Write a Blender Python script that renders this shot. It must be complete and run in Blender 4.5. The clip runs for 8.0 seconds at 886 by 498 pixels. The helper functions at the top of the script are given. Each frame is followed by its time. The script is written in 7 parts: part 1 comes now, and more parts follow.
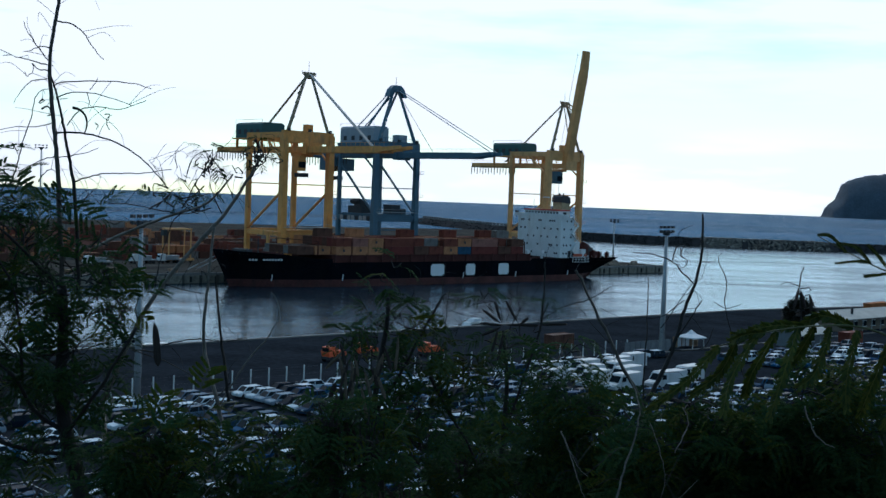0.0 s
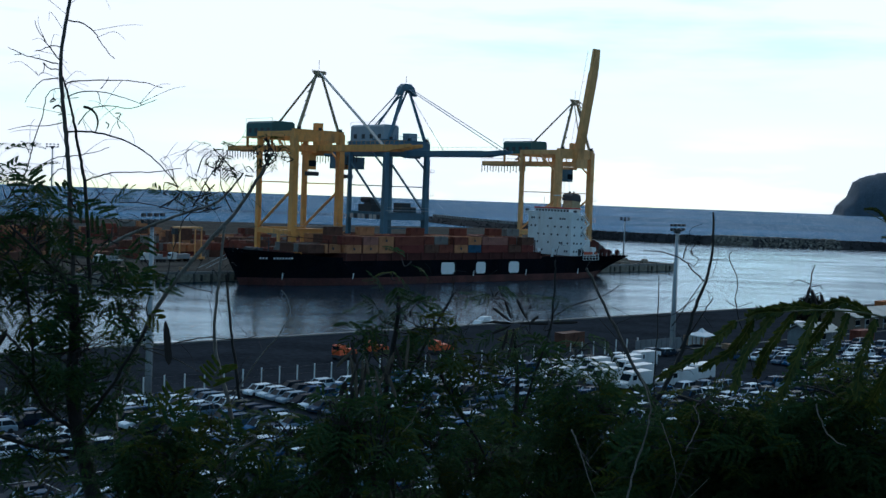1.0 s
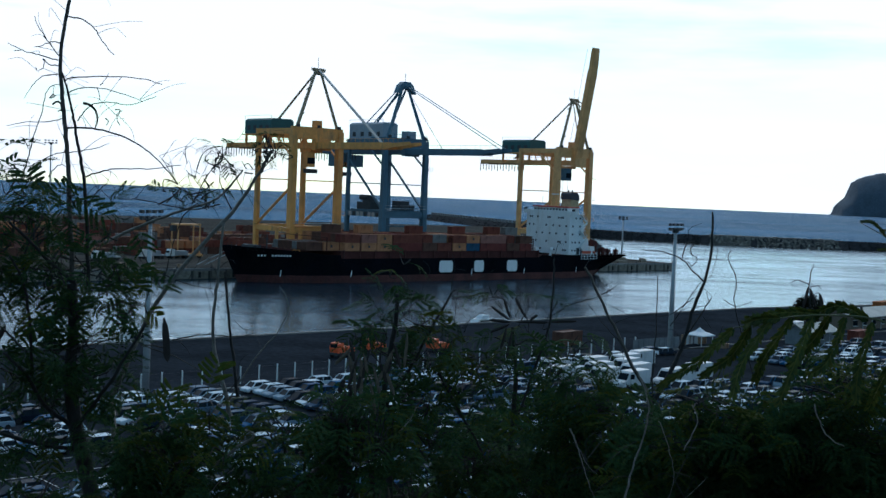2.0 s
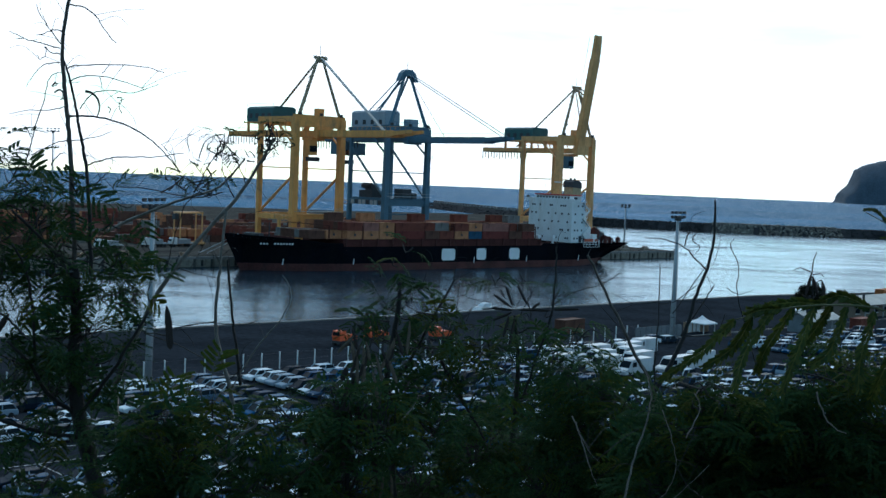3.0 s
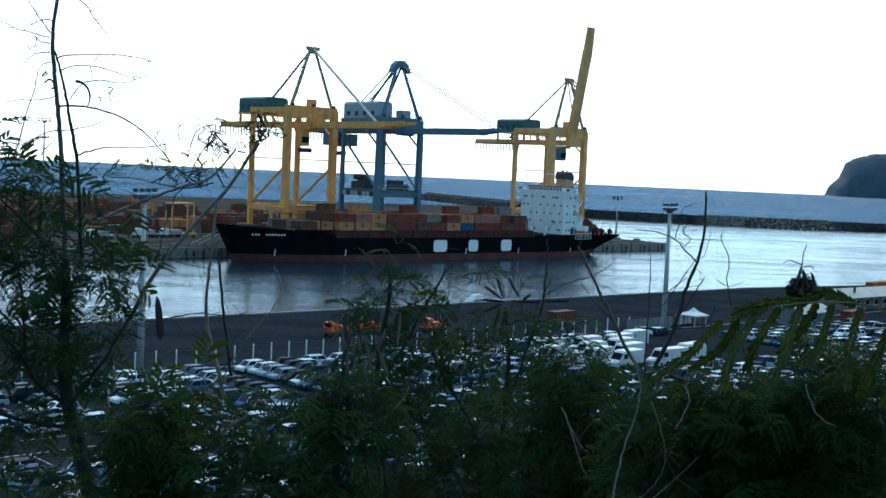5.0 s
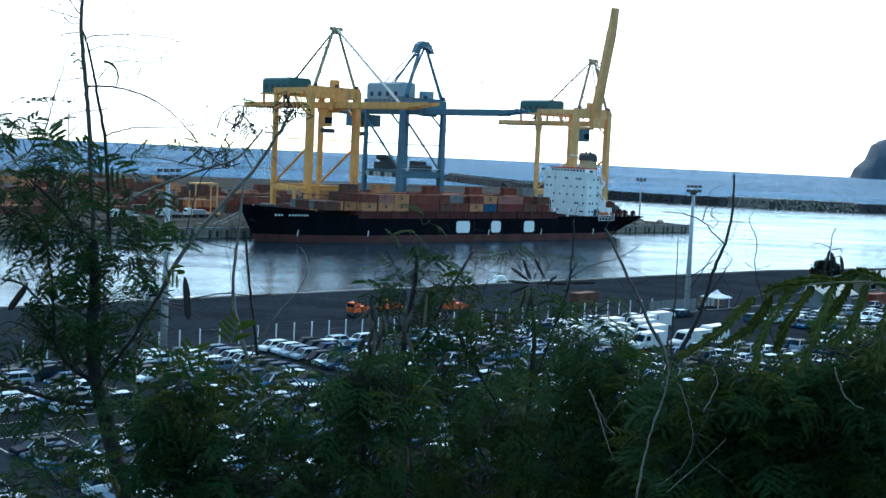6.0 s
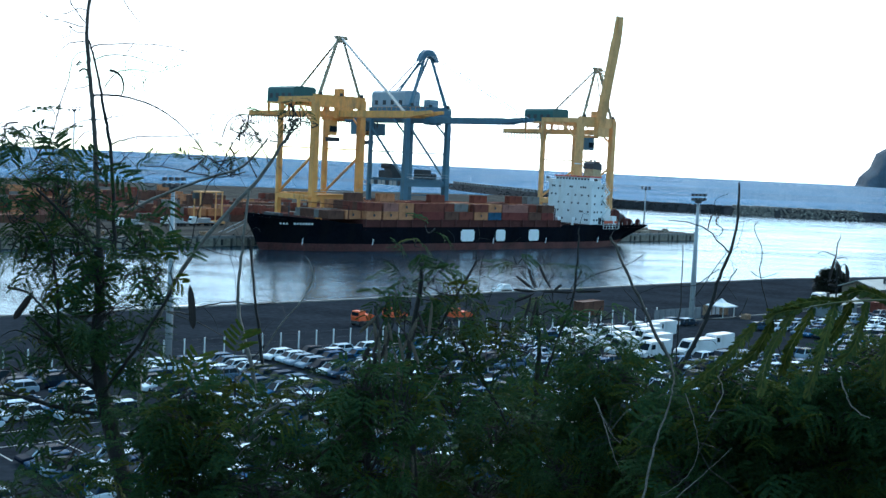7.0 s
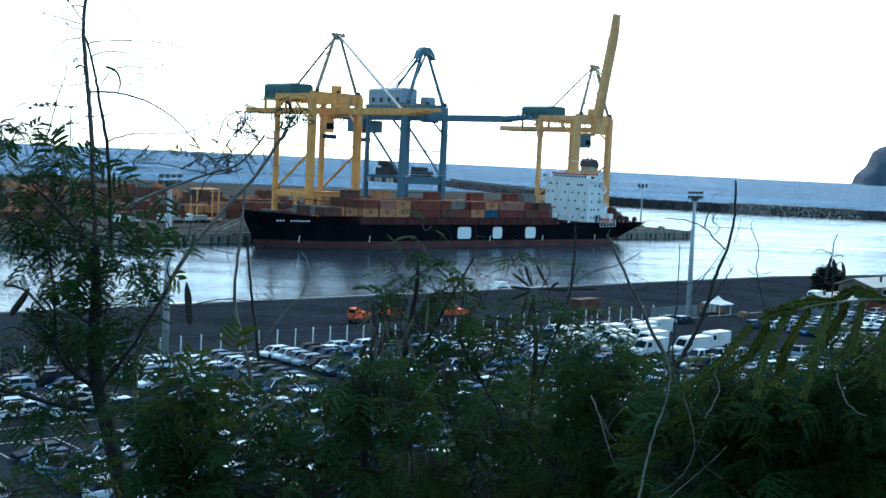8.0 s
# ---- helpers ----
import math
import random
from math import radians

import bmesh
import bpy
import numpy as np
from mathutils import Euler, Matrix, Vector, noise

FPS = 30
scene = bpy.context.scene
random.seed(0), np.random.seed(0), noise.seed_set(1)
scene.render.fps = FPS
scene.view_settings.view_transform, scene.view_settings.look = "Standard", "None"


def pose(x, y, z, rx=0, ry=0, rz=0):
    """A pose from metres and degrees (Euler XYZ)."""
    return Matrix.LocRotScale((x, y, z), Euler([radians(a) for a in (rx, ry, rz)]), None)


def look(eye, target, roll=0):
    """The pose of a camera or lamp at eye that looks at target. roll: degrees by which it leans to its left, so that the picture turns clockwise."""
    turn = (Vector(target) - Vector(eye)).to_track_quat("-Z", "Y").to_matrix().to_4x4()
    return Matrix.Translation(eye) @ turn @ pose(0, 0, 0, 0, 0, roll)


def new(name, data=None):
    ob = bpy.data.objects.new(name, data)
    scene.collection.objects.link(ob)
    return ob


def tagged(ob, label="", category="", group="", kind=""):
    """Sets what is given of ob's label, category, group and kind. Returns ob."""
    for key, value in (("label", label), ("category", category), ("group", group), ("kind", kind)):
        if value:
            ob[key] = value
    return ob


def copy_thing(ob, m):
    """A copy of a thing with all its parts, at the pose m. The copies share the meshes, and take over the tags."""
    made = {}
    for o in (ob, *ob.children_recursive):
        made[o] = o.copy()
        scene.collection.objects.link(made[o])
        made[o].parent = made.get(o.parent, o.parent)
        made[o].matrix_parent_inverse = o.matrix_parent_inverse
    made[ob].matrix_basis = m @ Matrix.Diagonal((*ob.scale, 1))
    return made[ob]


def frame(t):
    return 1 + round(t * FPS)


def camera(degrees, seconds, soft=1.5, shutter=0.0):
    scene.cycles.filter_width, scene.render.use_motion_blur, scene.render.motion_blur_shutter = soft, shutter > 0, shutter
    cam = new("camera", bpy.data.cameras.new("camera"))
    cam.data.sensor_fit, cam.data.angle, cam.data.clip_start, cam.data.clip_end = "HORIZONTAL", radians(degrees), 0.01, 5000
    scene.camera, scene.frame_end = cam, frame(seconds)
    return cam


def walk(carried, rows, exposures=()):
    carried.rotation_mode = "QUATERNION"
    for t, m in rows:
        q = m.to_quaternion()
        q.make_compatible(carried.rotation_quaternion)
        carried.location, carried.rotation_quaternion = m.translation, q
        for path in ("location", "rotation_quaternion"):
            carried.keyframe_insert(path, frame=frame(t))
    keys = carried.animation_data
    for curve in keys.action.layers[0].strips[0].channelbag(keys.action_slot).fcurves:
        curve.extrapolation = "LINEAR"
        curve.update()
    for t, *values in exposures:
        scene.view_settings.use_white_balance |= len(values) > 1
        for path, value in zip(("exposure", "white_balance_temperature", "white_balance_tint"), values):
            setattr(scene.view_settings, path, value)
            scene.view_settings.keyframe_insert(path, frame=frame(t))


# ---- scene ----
cam = camera(39.1, 8.0)
EYE = 30.0
# seconds, sideways shift, yaw, pitch, roll of the hand-held camera
HELD = [
    (0.0, 0.014, -1.292, -2.518, -2.181), (0.5, 0.013, -1.361, -2.665, -2.210), (1.0, 0.014, -0.824, -2.612, -2.093),
    (1.5, 0.012, -0.932, -2.581, -2.402), (3.0, 0.011, -0.784, -3.246, -2.352), (3.5, 0.012, -0.846, -3.460, -2.459),
    (4.0, 0.013, -0.828, -3.536, -2.136), (4.2, 0.014, -0.840, -3.545, -2.180), (5.3, 0.015, -1.165, -3.755, -2.640),
    (5.4, 0.004, 0.140, -4.130, -2.560), (5.5, 0.001, 0.334, -4.179, -2.599), (6.0, 0.001, -0.091, -4.544, -2.701),
    (6.5, 0.0, 0.003, -4.293, -2.717), (7.0, 0.0, 0.121, -4.163, -2.684), (7.5, 0.0, -0.055, -4.262, -2.802),
    (8.0, 0.0, -0.023, -4.275, -2.773),
]
walk(cam, [(t, pose(x, 0, EYE, 90 + p, r, y)) for t, x, y, p, r in HELD],
     [(0, -0.83, 5650, 6.5), (1.7, -0.76, 5650, 6), (2.8, -0.48, 5650, 3.5), (3.5, -0.32, 5650, 2), (4.2, -0.18, 5650, 2), (5.3, 0.23, 5650, 2), (5.6, 0.5, 5650, 2), (8.0, 0.54, 5650, 2)])

# ---- sky and sun ----
SUN_AZ, SUN_EL = 12.0, 38.0      # degrees clockwise from straight ahead, and above the horizon


def sky():
    w = bpy.data.worlds.new("sky")
    scene.world = w
    w.use_nodes = True
    nt = w.node_tree
    nt.nodes.clear()
    out = nt.nodes.new("ShaderNodeOutputWorld")
    bg = nt.nodes.new("ShaderNodeBackground")
    bg.inputs["Strength"].default_value = 0.1
    st = nt.nodes.new("ShaderNodeTexSky")
    st.sky_type = "NISHITA"
    st.sun_disc = False
    st.sun_elevation = radians(SUN_EL)
    st.sun_rotation = radians(SUN_AZ)
    st.dust_density = 0.2
    tc = nt.nodes.new("ShaderNodeTexCoord")
    mp = nt.nodes.new("ShaderNodeMapping")
    mp.inputs["Scale"].default_value = (1.0, 1.0, 7.0)
    nz = nt.nodes.new("ShaderNodeTexNoise")
    nz.inputs["Scale"].default_value = 3.2
    nz.inputs["Detail"].default_value = 7.0
    nz.inputs["Roughness"].default_value = 0.55
    cr = nt.nodes.new("ShaderNodeValToRGB")
    cr.color_ramp.elements[0].position = 0.37
    cr.color_ramp.elements[0].color = (0.22, 0.22, 0.22, 1)
    cr.color_ramp.elements[1].position = 0.52
    cr.color_ramp.elements[1].color = (1, 1, 1, 1)
    mx = nt.nodes.new("ShaderNodeMix")
    mx.data_type = "RGBA"
    nt.links.new(tc.outputs["Generated"], mp.inputs["Vector"])
    nt.links.new(mp.outputs["Vector"], nz.inputs["Vector"])
    nt.links.new(nz.outputs["Fac"], cr.inputs["Fac"])
    nt.links.new(cr.outputs["Color"], mx.inputs["Factor"])
    # cloud: bright towards the veiled sun and the horizon below it, duller overhead and behind
    dot = nt.nodes.new("ShaderNodeVectorMath")
    dot.operation = "DOT_PRODUCT"
    dot.inputs[1].default_value = (math.sin(radians(SUN_AZ)) * 0.97, math.cos(radians(SUN_AZ)) * 0.97, 0.24)
    fall = nt.nodes.new("ShaderNodeMapRange")
    fall.interpolation_type = "SMOOTHSTEP"
    fall.inputs["From Min"].default_value = 0.15
    fall.inputs["From Max"].default_value = 0.85
    cloud = nt.nodes.new("ShaderNodeMix")
    cloud.data_type = "RGBA"
    cloud.inputs["A"].default_value = (3.1, 5.5, 7.7, 1)
    cloud.inputs["B"].default_value = (18.0, 17.9, 18.1, 1)
    nt.links.new(tc.outputs["Generated"], dot.inputs[0])
    nt.links.new(dot.outputs["Value"], fall.inputs["Value"])
    nt.links.new(fall.outputs["Result"], cloud.inputs["Factor"])
    nt.links.new(cloud.outputs["Result"], mx.inputs["B"])
    clear = nt.nodes.new("ShaderNodeVectorMath")
    clear.operation = "MULTIPLY"
    clear.inputs[1].default_value = (1.85, 2.25, 2.05)
    nt.links.new(st.outputs["Color"], clear.inputs[0])
    nt.links.new(clear.outputs["Vector"], mx.inputs["A"])
    nt.links.new(mx.outputs["Result"], bg.inputs["Color"])
    nt.links.new(bg.outputs["Background"], out.inputs["Surface"])
    sun = new("sun", bpy.data.lights.new("sun", "SUN"))
    sun.data.energy = 0.5
    sun.data.angle = radians(14)
    sun.data.color = (1.0, 0.98, 0.95)
    a, e = radians(SUN_AZ), radians(SUN_EL)
    sun.matrix_world = look((0, 0, 200), (-math.sin(a) * math.cos(e) * 100, -math.cos(a) * math.cos(e) * 100, 200 - math.sin(e) * 100))


sky()


# ---- materials ----
def mat(name, col, rough=0.6, metal=0.0, var=0.3, scale=1.0, bump=0.15, spread=0.0, palette=None, island=False, dirt=None, trans=0.0, coat=0.0, spec=0.5, ior=1.5):
    """A surface of base colour col, mottled at two scales, with fine relief; palette: colours picked by each object or island."""
    m = bpy.data.materials.new(name)
    m.use_nodes = True
    nt = m.node_tree
    p = nt.nodes["Principled BSDF"]
    p.inputs["Roughness"].default_value = rough
    p.inputs["Metallic"].default_value = metal
    p.inputs["Coat Weight"].default_value = coat
    p.inputs["Specular IOR Level"].default_value = spec
    p.inputs["IOR"].default_value = ior
    tc = nt.nodes.new("ShaderNodeTexCoord")
    n1 = nt.nodes.new("ShaderNodeTexNoise")
    n1.inputs["Scale"].default_value = scale
    n1.inputs["Detail"].default_value = 4
    n2 = nt.nodes.new("ShaderNodeTexNoise")
    n2.inputs["Scale"].default_value = scale * 9
    n2.inputs["Detail"].default_value = 3
    nt.links.new(tc.outputs["Object"], n1.inputs["Vector"])
    nt.links.new(tc.outputs["Object"], n2.inputs["Vector"])
    ad = nt.nodes.new("ShaderNodeMath")
    ad.operation = "ADD"
    nt.links.new(n1.outputs["Fac"], ad.inputs[0])
    nt.links.new(n2.outputs["Fac"], ad.inputs[1])
    mr = nt.nodes.new("ShaderNodeMapRange")
    mr.inputs["From Min"].default_value = 0.7
    mr.inputs["From Max"].default_value = 1.3
    mr.inputs["To Min"].default_value = 1 - var
    mr.inputs["To Max"].default_value = 1 + var
    nt.links.new(ad.outputs[0], mr.inputs["Value"])
    mul = nt.nodes.new("ShaderNodeMix")
    mul.data_type = "RGBA"
    mul.blend_type = "MULTIPLY"
    mul.inputs["Factor"].default_value = 1.0
    cmb = nt.nodes.new("ShaderNodeCombineColor")
    for k in ("Red", "Green", "Blue"):
        nt.links.new(mr.outputs["Result"], cmb.inputs[k])
    nt.links.new(cmb.outputs["Color"], mul.inputs["B"])
    if palette:
        if island:
            rnd = nt.nodes.new("ShaderNodeNewGeometry").outputs["Random Per Island"]
        else:
            rnd = nt.nodes.new("ShaderNodeObjectInfo").outputs["Random"]
        ramp = nt.nodes.new("ShaderNodeValToRGB")
        ramp.color_ramp.interpolation = "LINEAR" if spread else "CONSTANT"
        els = ramp.color_ramp.elements
        els[0].color = (*palette[0], 1)
        els[0].position = 0.0
        els[1].color = (*palette[1], 1)
        els[1].position = 1.0 / len(palette)
        for i, c in enumerate(palette[2:], 2):
            e = els.new(i / len(palette))
            e.color = (*c, 1)
        nt.links.new(rnd, ramp.inputs["Fac"])
        nt.links.new(ramp.outputs["Color"], mul.inputs["A"])
    else:
        mul.inputs["A"].default_value = (*col, 1)
    last = mul.outputs["Result"]
    if dirt:
        n3 = nt.nodes.new("ShaderNodeTexNoise")
        n3.inputs["Scale"].default_value = scale * 0.6
        n3.inputs["Detail"].default_value = 8
        n3.inputs["Roughness"].default_value = 0.7
        mp = nt.nodes.new("ShaderNodeMapping")
        mp.inputs["Scale"].default_value = (1.6, 1.6, 0.35)
        nt.links.new(tc.outputs["Object"], mp.inputs["Vector"])
        nt.links.new(mp.outputs["Vector"], n3.inputs["Vector"])
        r3 = nt.nodes.new("ShaderNodeMapRange")
        r3.inputs["From Min"].default_value = 0.52
        r3.inputs["From Max"].default_value = 0.68
        nt.links.new(n3.outputs["Fac"], r3.inputs["Value"])
        m3 = nt.nodes.new("ShaderNodeMix")
        m3.data_type = "RGBA"
        m3.inputs["B"].default_value = (*dirt, 1)
        nt.links.new(r3.outputs["Result"], m3.inputs["Factor"])
        nt.links.new(last, m3.inputs["A"])
        last = m3.outputs["Result"]
    nt.links.new(last, p.inputs["Base Color"])
    if bump:
        b = nt.nodes.new("ShaderNodeBump")
        b.inputs["Strength"].default_value = bump
        b.inputs["Distance"].default_value = 0.05 / max(scale, 0.05) ** 0.5
        nt.links.new(n2.outputs["Fac"], b.inputs["Height"])
        nt.links.new(b.outputs["Normal"], p.inputs["Normal"])
    if trans:
        tl = nt.nodes.new("ShaderNodeBsdfTranslucent")
        nt.links.new(last, tl.inputs["Color"])
        ms = nt.nodes.new("ShaderNodeMixShader")
        ms.inputs["Fac"].default_value = trans
        nt.links.new(p.outputs["BSDF"], ms.inputs[1])
        nt.links.new(tl.outputs["BSDF"], ms.inputs[2])
        nt.links.new(ms.outputs["Shader"], nt.nodes["Material Output"].inputs["Surface"])
    return m


def water_material():
    """Sea water: long low swell and ripples, calmer inside the harbour (near the basin's centre)."""
    m = bpy.data.materials.new("sea_water")
    m.use_nodes = True
    nt = m.node_tree
    nt.nodes.remove(nt.nodes["Principled BSDF"])
    body = nt.nodes.new("ShaderNodeBsdfDiffuse")
    gloss = nt.nodes.new("ShaderNodeBsdfGlossy")
    gloss.inputs["Color"].default_value = (0.72, 0.86, 0.98, 1)
    fres = nt.nodes.new("ShaderNodeFresnel")
    both = nt.nodes.new("ShaderNodeMixShader")
    nt.links.new(fres.outputs["Fac"], both.inputs["Fac"])
    nt.links.new(body.outputs["BSDF"], both.inputs[1])
    nt.links.new(gloss.outputs["BSDF"], both.inputs[2])
    nt.links.new(both.outputs["Shader"], nt.nodes["Material Output"].inputs["Surface"])
    geo = nt.nodes.new("ShaderNodeNewGeometry")
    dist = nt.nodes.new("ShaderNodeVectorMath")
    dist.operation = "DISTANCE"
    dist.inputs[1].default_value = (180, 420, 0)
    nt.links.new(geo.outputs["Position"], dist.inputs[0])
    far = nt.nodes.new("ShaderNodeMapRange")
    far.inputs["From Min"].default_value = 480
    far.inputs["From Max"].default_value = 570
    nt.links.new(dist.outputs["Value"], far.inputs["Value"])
    rip = nt.nodes.new("ShaderNodeTexNoise")
    rip.inputs["Scale"].default_value = 0.55
    rip.inputs["Detail"].default_value = 4
    mp = nt.nodes.new("ShaderNodeMapping")
    mp.inputs["Rotation"].default_value = (0, 0, radians(20))
    mp.inputs["Scale"].default_value = (0.5, 1.0, 1.0)
    nt.links.new(geo.outputs["Position"], mp.inputs["Vector"])
    nt.links.new(mp.outputs["Vector"], rip.inputs["Vector"])
    gust = nt.nodes.new("ShaderNodeTexNoise")
    gust.inputs["Scale"].default_value = 0.026
    gust.inputs["Detail"].default_value = 8
    mp2 = nt.nodes.new("ShaderNodeMapping")
    mp2.inputs["Scale"].default_value = (0.6, 1.6, 1.0)
    nt.links.new(geo.outputs["Position"], mp2.inputs["Vector"])
    nt.links.new(mp2.outputs["Vector"], gust.inputs["Vector"])
    gr = nt.nodes.new("ShaderNodeMapRange")
    gr.inputs["From Min"].default_value = 0.4
    gr.inputs["From Max"].default_value = 0.62
    gr.inputs["To Min"].default_value = 0.24
    gr.inputs["To Max"].default_value = 0.66
    nt.links.new(gust.outputs["Fac"], gr.inputs["Value"])
    st = nt.nodes.new("ShaderNodeMix")
    st.data_type = "FLOAT"
    nt.links.new(far.outputs["Result"], st.inputs["Factor"])
    nt.links.new(gr.outputs["Result"], st.inputs["A"])
    st.inputs["B"].default_value = 0.75
    ro = nt.nodes.new("ShaderNodeMix")
    ro.data_type = "FLOAT"
    nt.links.new(far.outputs["Result"], ro.inputs["Factor"])
    ro.inputs["A"].default_value = 0.13
    ro.inputs["B"].default_value = 0.32
    nt.links.new(ro.outputs["Result"], gloss.inputs["Roughness"])
    # open sea: mirror nearly off, its reflected sky is put into the body colour
    sp = nt.nodes.new("ShaderNodeMix")
    sp.data_type = "FLOAT"
    nt.links.new(far.outputs["Result"], sp.inputs["Factor"])
    slick = nt.nodes.new("ShaderNodeMapRange")
    slick.inputs["From Min"].default_value = 0.35
    slick.inputs["From Max"].default_value = 0.66
    slick.inputs["To Min"].default_value = 1.27
    slick.inputs["To Max"].default_value = 1.065
    nt.links.new(gust.outputs["Fac"], slick.inputs["Value"])
    nt.links.new(slick.outputs["Result"], sp.inputs["A"])
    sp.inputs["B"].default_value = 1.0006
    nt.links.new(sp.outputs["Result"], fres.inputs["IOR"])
    # brighter blue outside the harbour stands in for reflected sky
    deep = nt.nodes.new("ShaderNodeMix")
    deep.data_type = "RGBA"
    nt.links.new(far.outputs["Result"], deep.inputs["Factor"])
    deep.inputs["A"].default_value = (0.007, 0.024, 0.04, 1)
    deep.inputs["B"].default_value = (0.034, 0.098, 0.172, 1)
    # wind streaks: lighter and darker sheen painted into the body colour
    wind = nt.nodes.new("ShaderNodeTexNoise")
    wind.inputs["Scale"].default_value = 0.006
    wind.inputs["Detail"].default_value = 6
    mp3 = nt.nodes.new("ShaderNodeMapping")
    mp3.inputs["Scale"].default_value = (0.25, 1.0, 1.0)
    nt.links.new(geo.outputs["Position"], mp3.inputs["Vector"])
    nt.links.new(mp3.outputs["Vector"], wind.inputs["Vector"])
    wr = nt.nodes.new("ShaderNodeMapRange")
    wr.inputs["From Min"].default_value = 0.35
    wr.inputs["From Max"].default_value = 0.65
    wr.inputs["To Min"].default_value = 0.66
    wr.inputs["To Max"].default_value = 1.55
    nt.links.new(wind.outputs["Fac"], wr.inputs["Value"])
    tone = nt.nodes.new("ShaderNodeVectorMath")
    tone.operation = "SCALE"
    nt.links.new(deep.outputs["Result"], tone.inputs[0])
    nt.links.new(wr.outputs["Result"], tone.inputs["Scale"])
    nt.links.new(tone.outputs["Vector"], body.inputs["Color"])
    b = nt.nodes.new("ShaderNodeBump")
    b.inputs["Distance"].default_value = 0.6
    nt.links.new(st.outputs["Result"], b.inputs["Strength"])
    nt.links.new(rip.outputs["Fac"], b.inputs["Height"])
    for node in (body, gloss, fres):
        nt.links.new(b.outputs["Normal"], node.inputs["Normal"])
    return m


WATER = water_material()
ASPHALT = mat("asphalt", (0.024, 0.0285, 0.035), 0.95, spec=0.05, ior=1.02, var=0.35, scale=0.12, bump=0.2)
CONCRETE = mat("quay_concrete", (0.17, 0.165, 0.155), 0.85, var=0.35, scale=0.2, bump=0.2, dirt=(0.06, 0.055, 0.05))
YARD = mat("dark_yard_paving", (0.075, 0.07, 0.062), 0.95, spec=0.05, ior=1.02, var=0.4, scale=0.1, bump=0.2, dirt=(0.035, 0.033, 0.032))
QUAY_FACE = mat("weathered_quay_face", (0.2, 0.175, 0.135), 0.9, var=0.4, scale=0.25, bump=0.3, dirt=(0.07, 0.06, 0.05))
PAINT_LINE = mat("road_paint", (0.33, 0.33, 0.32), 0.7, var=0.3, scale=2)
SOIL = mat("hillside_soil", (0.06, 0.055, 0.035), 0.95, var=0.5, scale=0.8, bump=0.5)
ROCK = mat("breakwater_rock", (0.03, 0.03, 0.032), 0.95, spec=0.1, var=0.4, scale=0.3, bump=0.5)
ROCK_PALE = mat("pale_breakwater_rock", (0.3, 0.29, 0.26), 0.9, var=0.3, scale=0.3, bump=0.4, island=True, palette=[(0.2, 0.175, 0.14), (0.12, 0.11, 0.095), (0.34, 0.31, 0.26), (0.16, 0.145, 0.12), (0.09, 0.085, 0.08)])
# the blue-grey of distance haze is put into the headland's rock colour
CLIFF = mat("hazed_headland_rock", (0.055, 0.074, 0.098), 1.0, var=0.25, scale=0.02, bump=0.4)
YELLOW = mat("yellow_crane_paint", (0.73, 0.315, 0.07), 0.6, var=0.22, scale=0.4, bump=0.05, dirt=(0.36, 0.19, 0.07))
# far steelwork: yellow lightened in the colour for haze and backlit faces
LIGHTENED_YELLOW = mat("lightened_yellow_crane_paint", (0.72, 0.375, 0.135), 0.65, var=0.2, scale=0.35, bump=0.05, dirt=(0.47, 0.24, 0.09))
BLUE = mat("blue_crane_paint", (0.06, 0.137, 0.19), 0.55, var=0.22, scale=0.4, bump=0.05, dirt=(0.06, 0.11, 0.15))
DKGREEN = mat("green_house_cladding", (0.02, 0.09, 0.09), 0.6, var=0.2, scale=0.4, bump=0.1)
DKSTEEL = mat("dark_steel", (0.035, 0.038, 0.042), 0.7, metal=0.0, var=0.3, scale=1)
GREYSTEEL = mat("grey_cladding", (0.27, 0.32, 0.36), 0.6, var=0.15, scale=0.5, bump=0.1)
CABLE = mat("steel_cable", (0.1, 0.1, 0.11), 0.6, metal=0.4, var=0.1)
MAST_TAN = mat("weathered_mast_paint", (0.3, 0.23, 0.14), 0.7, var=0.25, scale=0.8)
CRANE_GREY = mat("pale_stay_paint", (0.4, 0.4, 0.38), 0.6, var=0.2)
HULL = mat("black_hull_paint", (0.005, 0.006, 0.009), 0.7, spec=0.05, ior=1.15, var=0.4, scale=0.15, bump=0.05, dirt=(0.009, 0.009, 0.009))
BOOT = mat("red_antifouling", (0.085, 0.03, 0.026), 0.75, spec=0.2, var=0.4, scale=0.2, bump=0.1, dirt=(0.045, 0.025, 0.022))
DECKRED = mat("red_oxide_deck", (0.075, 0.024, 0.02), 0.85, spec=0.2, var=0.4, scale=0.3, bump=0.1)
WHITE = mat("white_ship_paint", (0.74, 0.75, 0.74), 0.5, var=0.07, scale=0.3, bump=0.03, dirt=(0.62, 0.58, 0.52))
GLASS_DARK = mat("dark_window_glass", (0.012, 0.017, 0.022), 0.12, var=0.1, ior=1.07)
CAR_GLASS = mat("car_window_glass", (0.012, 0.019, 0.025), 0.1, var=0.1, bump=0.0, ior=1.16)
GALV = mat("galvanised_steel", (0.34, 0.36, 0.37), 0.55, metal=0.2, var=0.15, scale=1.5)
VAN_WHITE = mat("white_van_paint", (0.6, 0.62, 0.63), 0.4, var=0.1, scale=0.8, bump=0.02, dirt=(0.45, 0.45, 0.44))
FENCE_GREY = mat("dull_grey_fence_sheet", (0.15, 0.165, 0.175), 0.7, var=0.25, scale=0.8)
WHITE_POST = mat("white_post_paint", (0.72, 0.72, 0.7), 0.6, var=0.12)
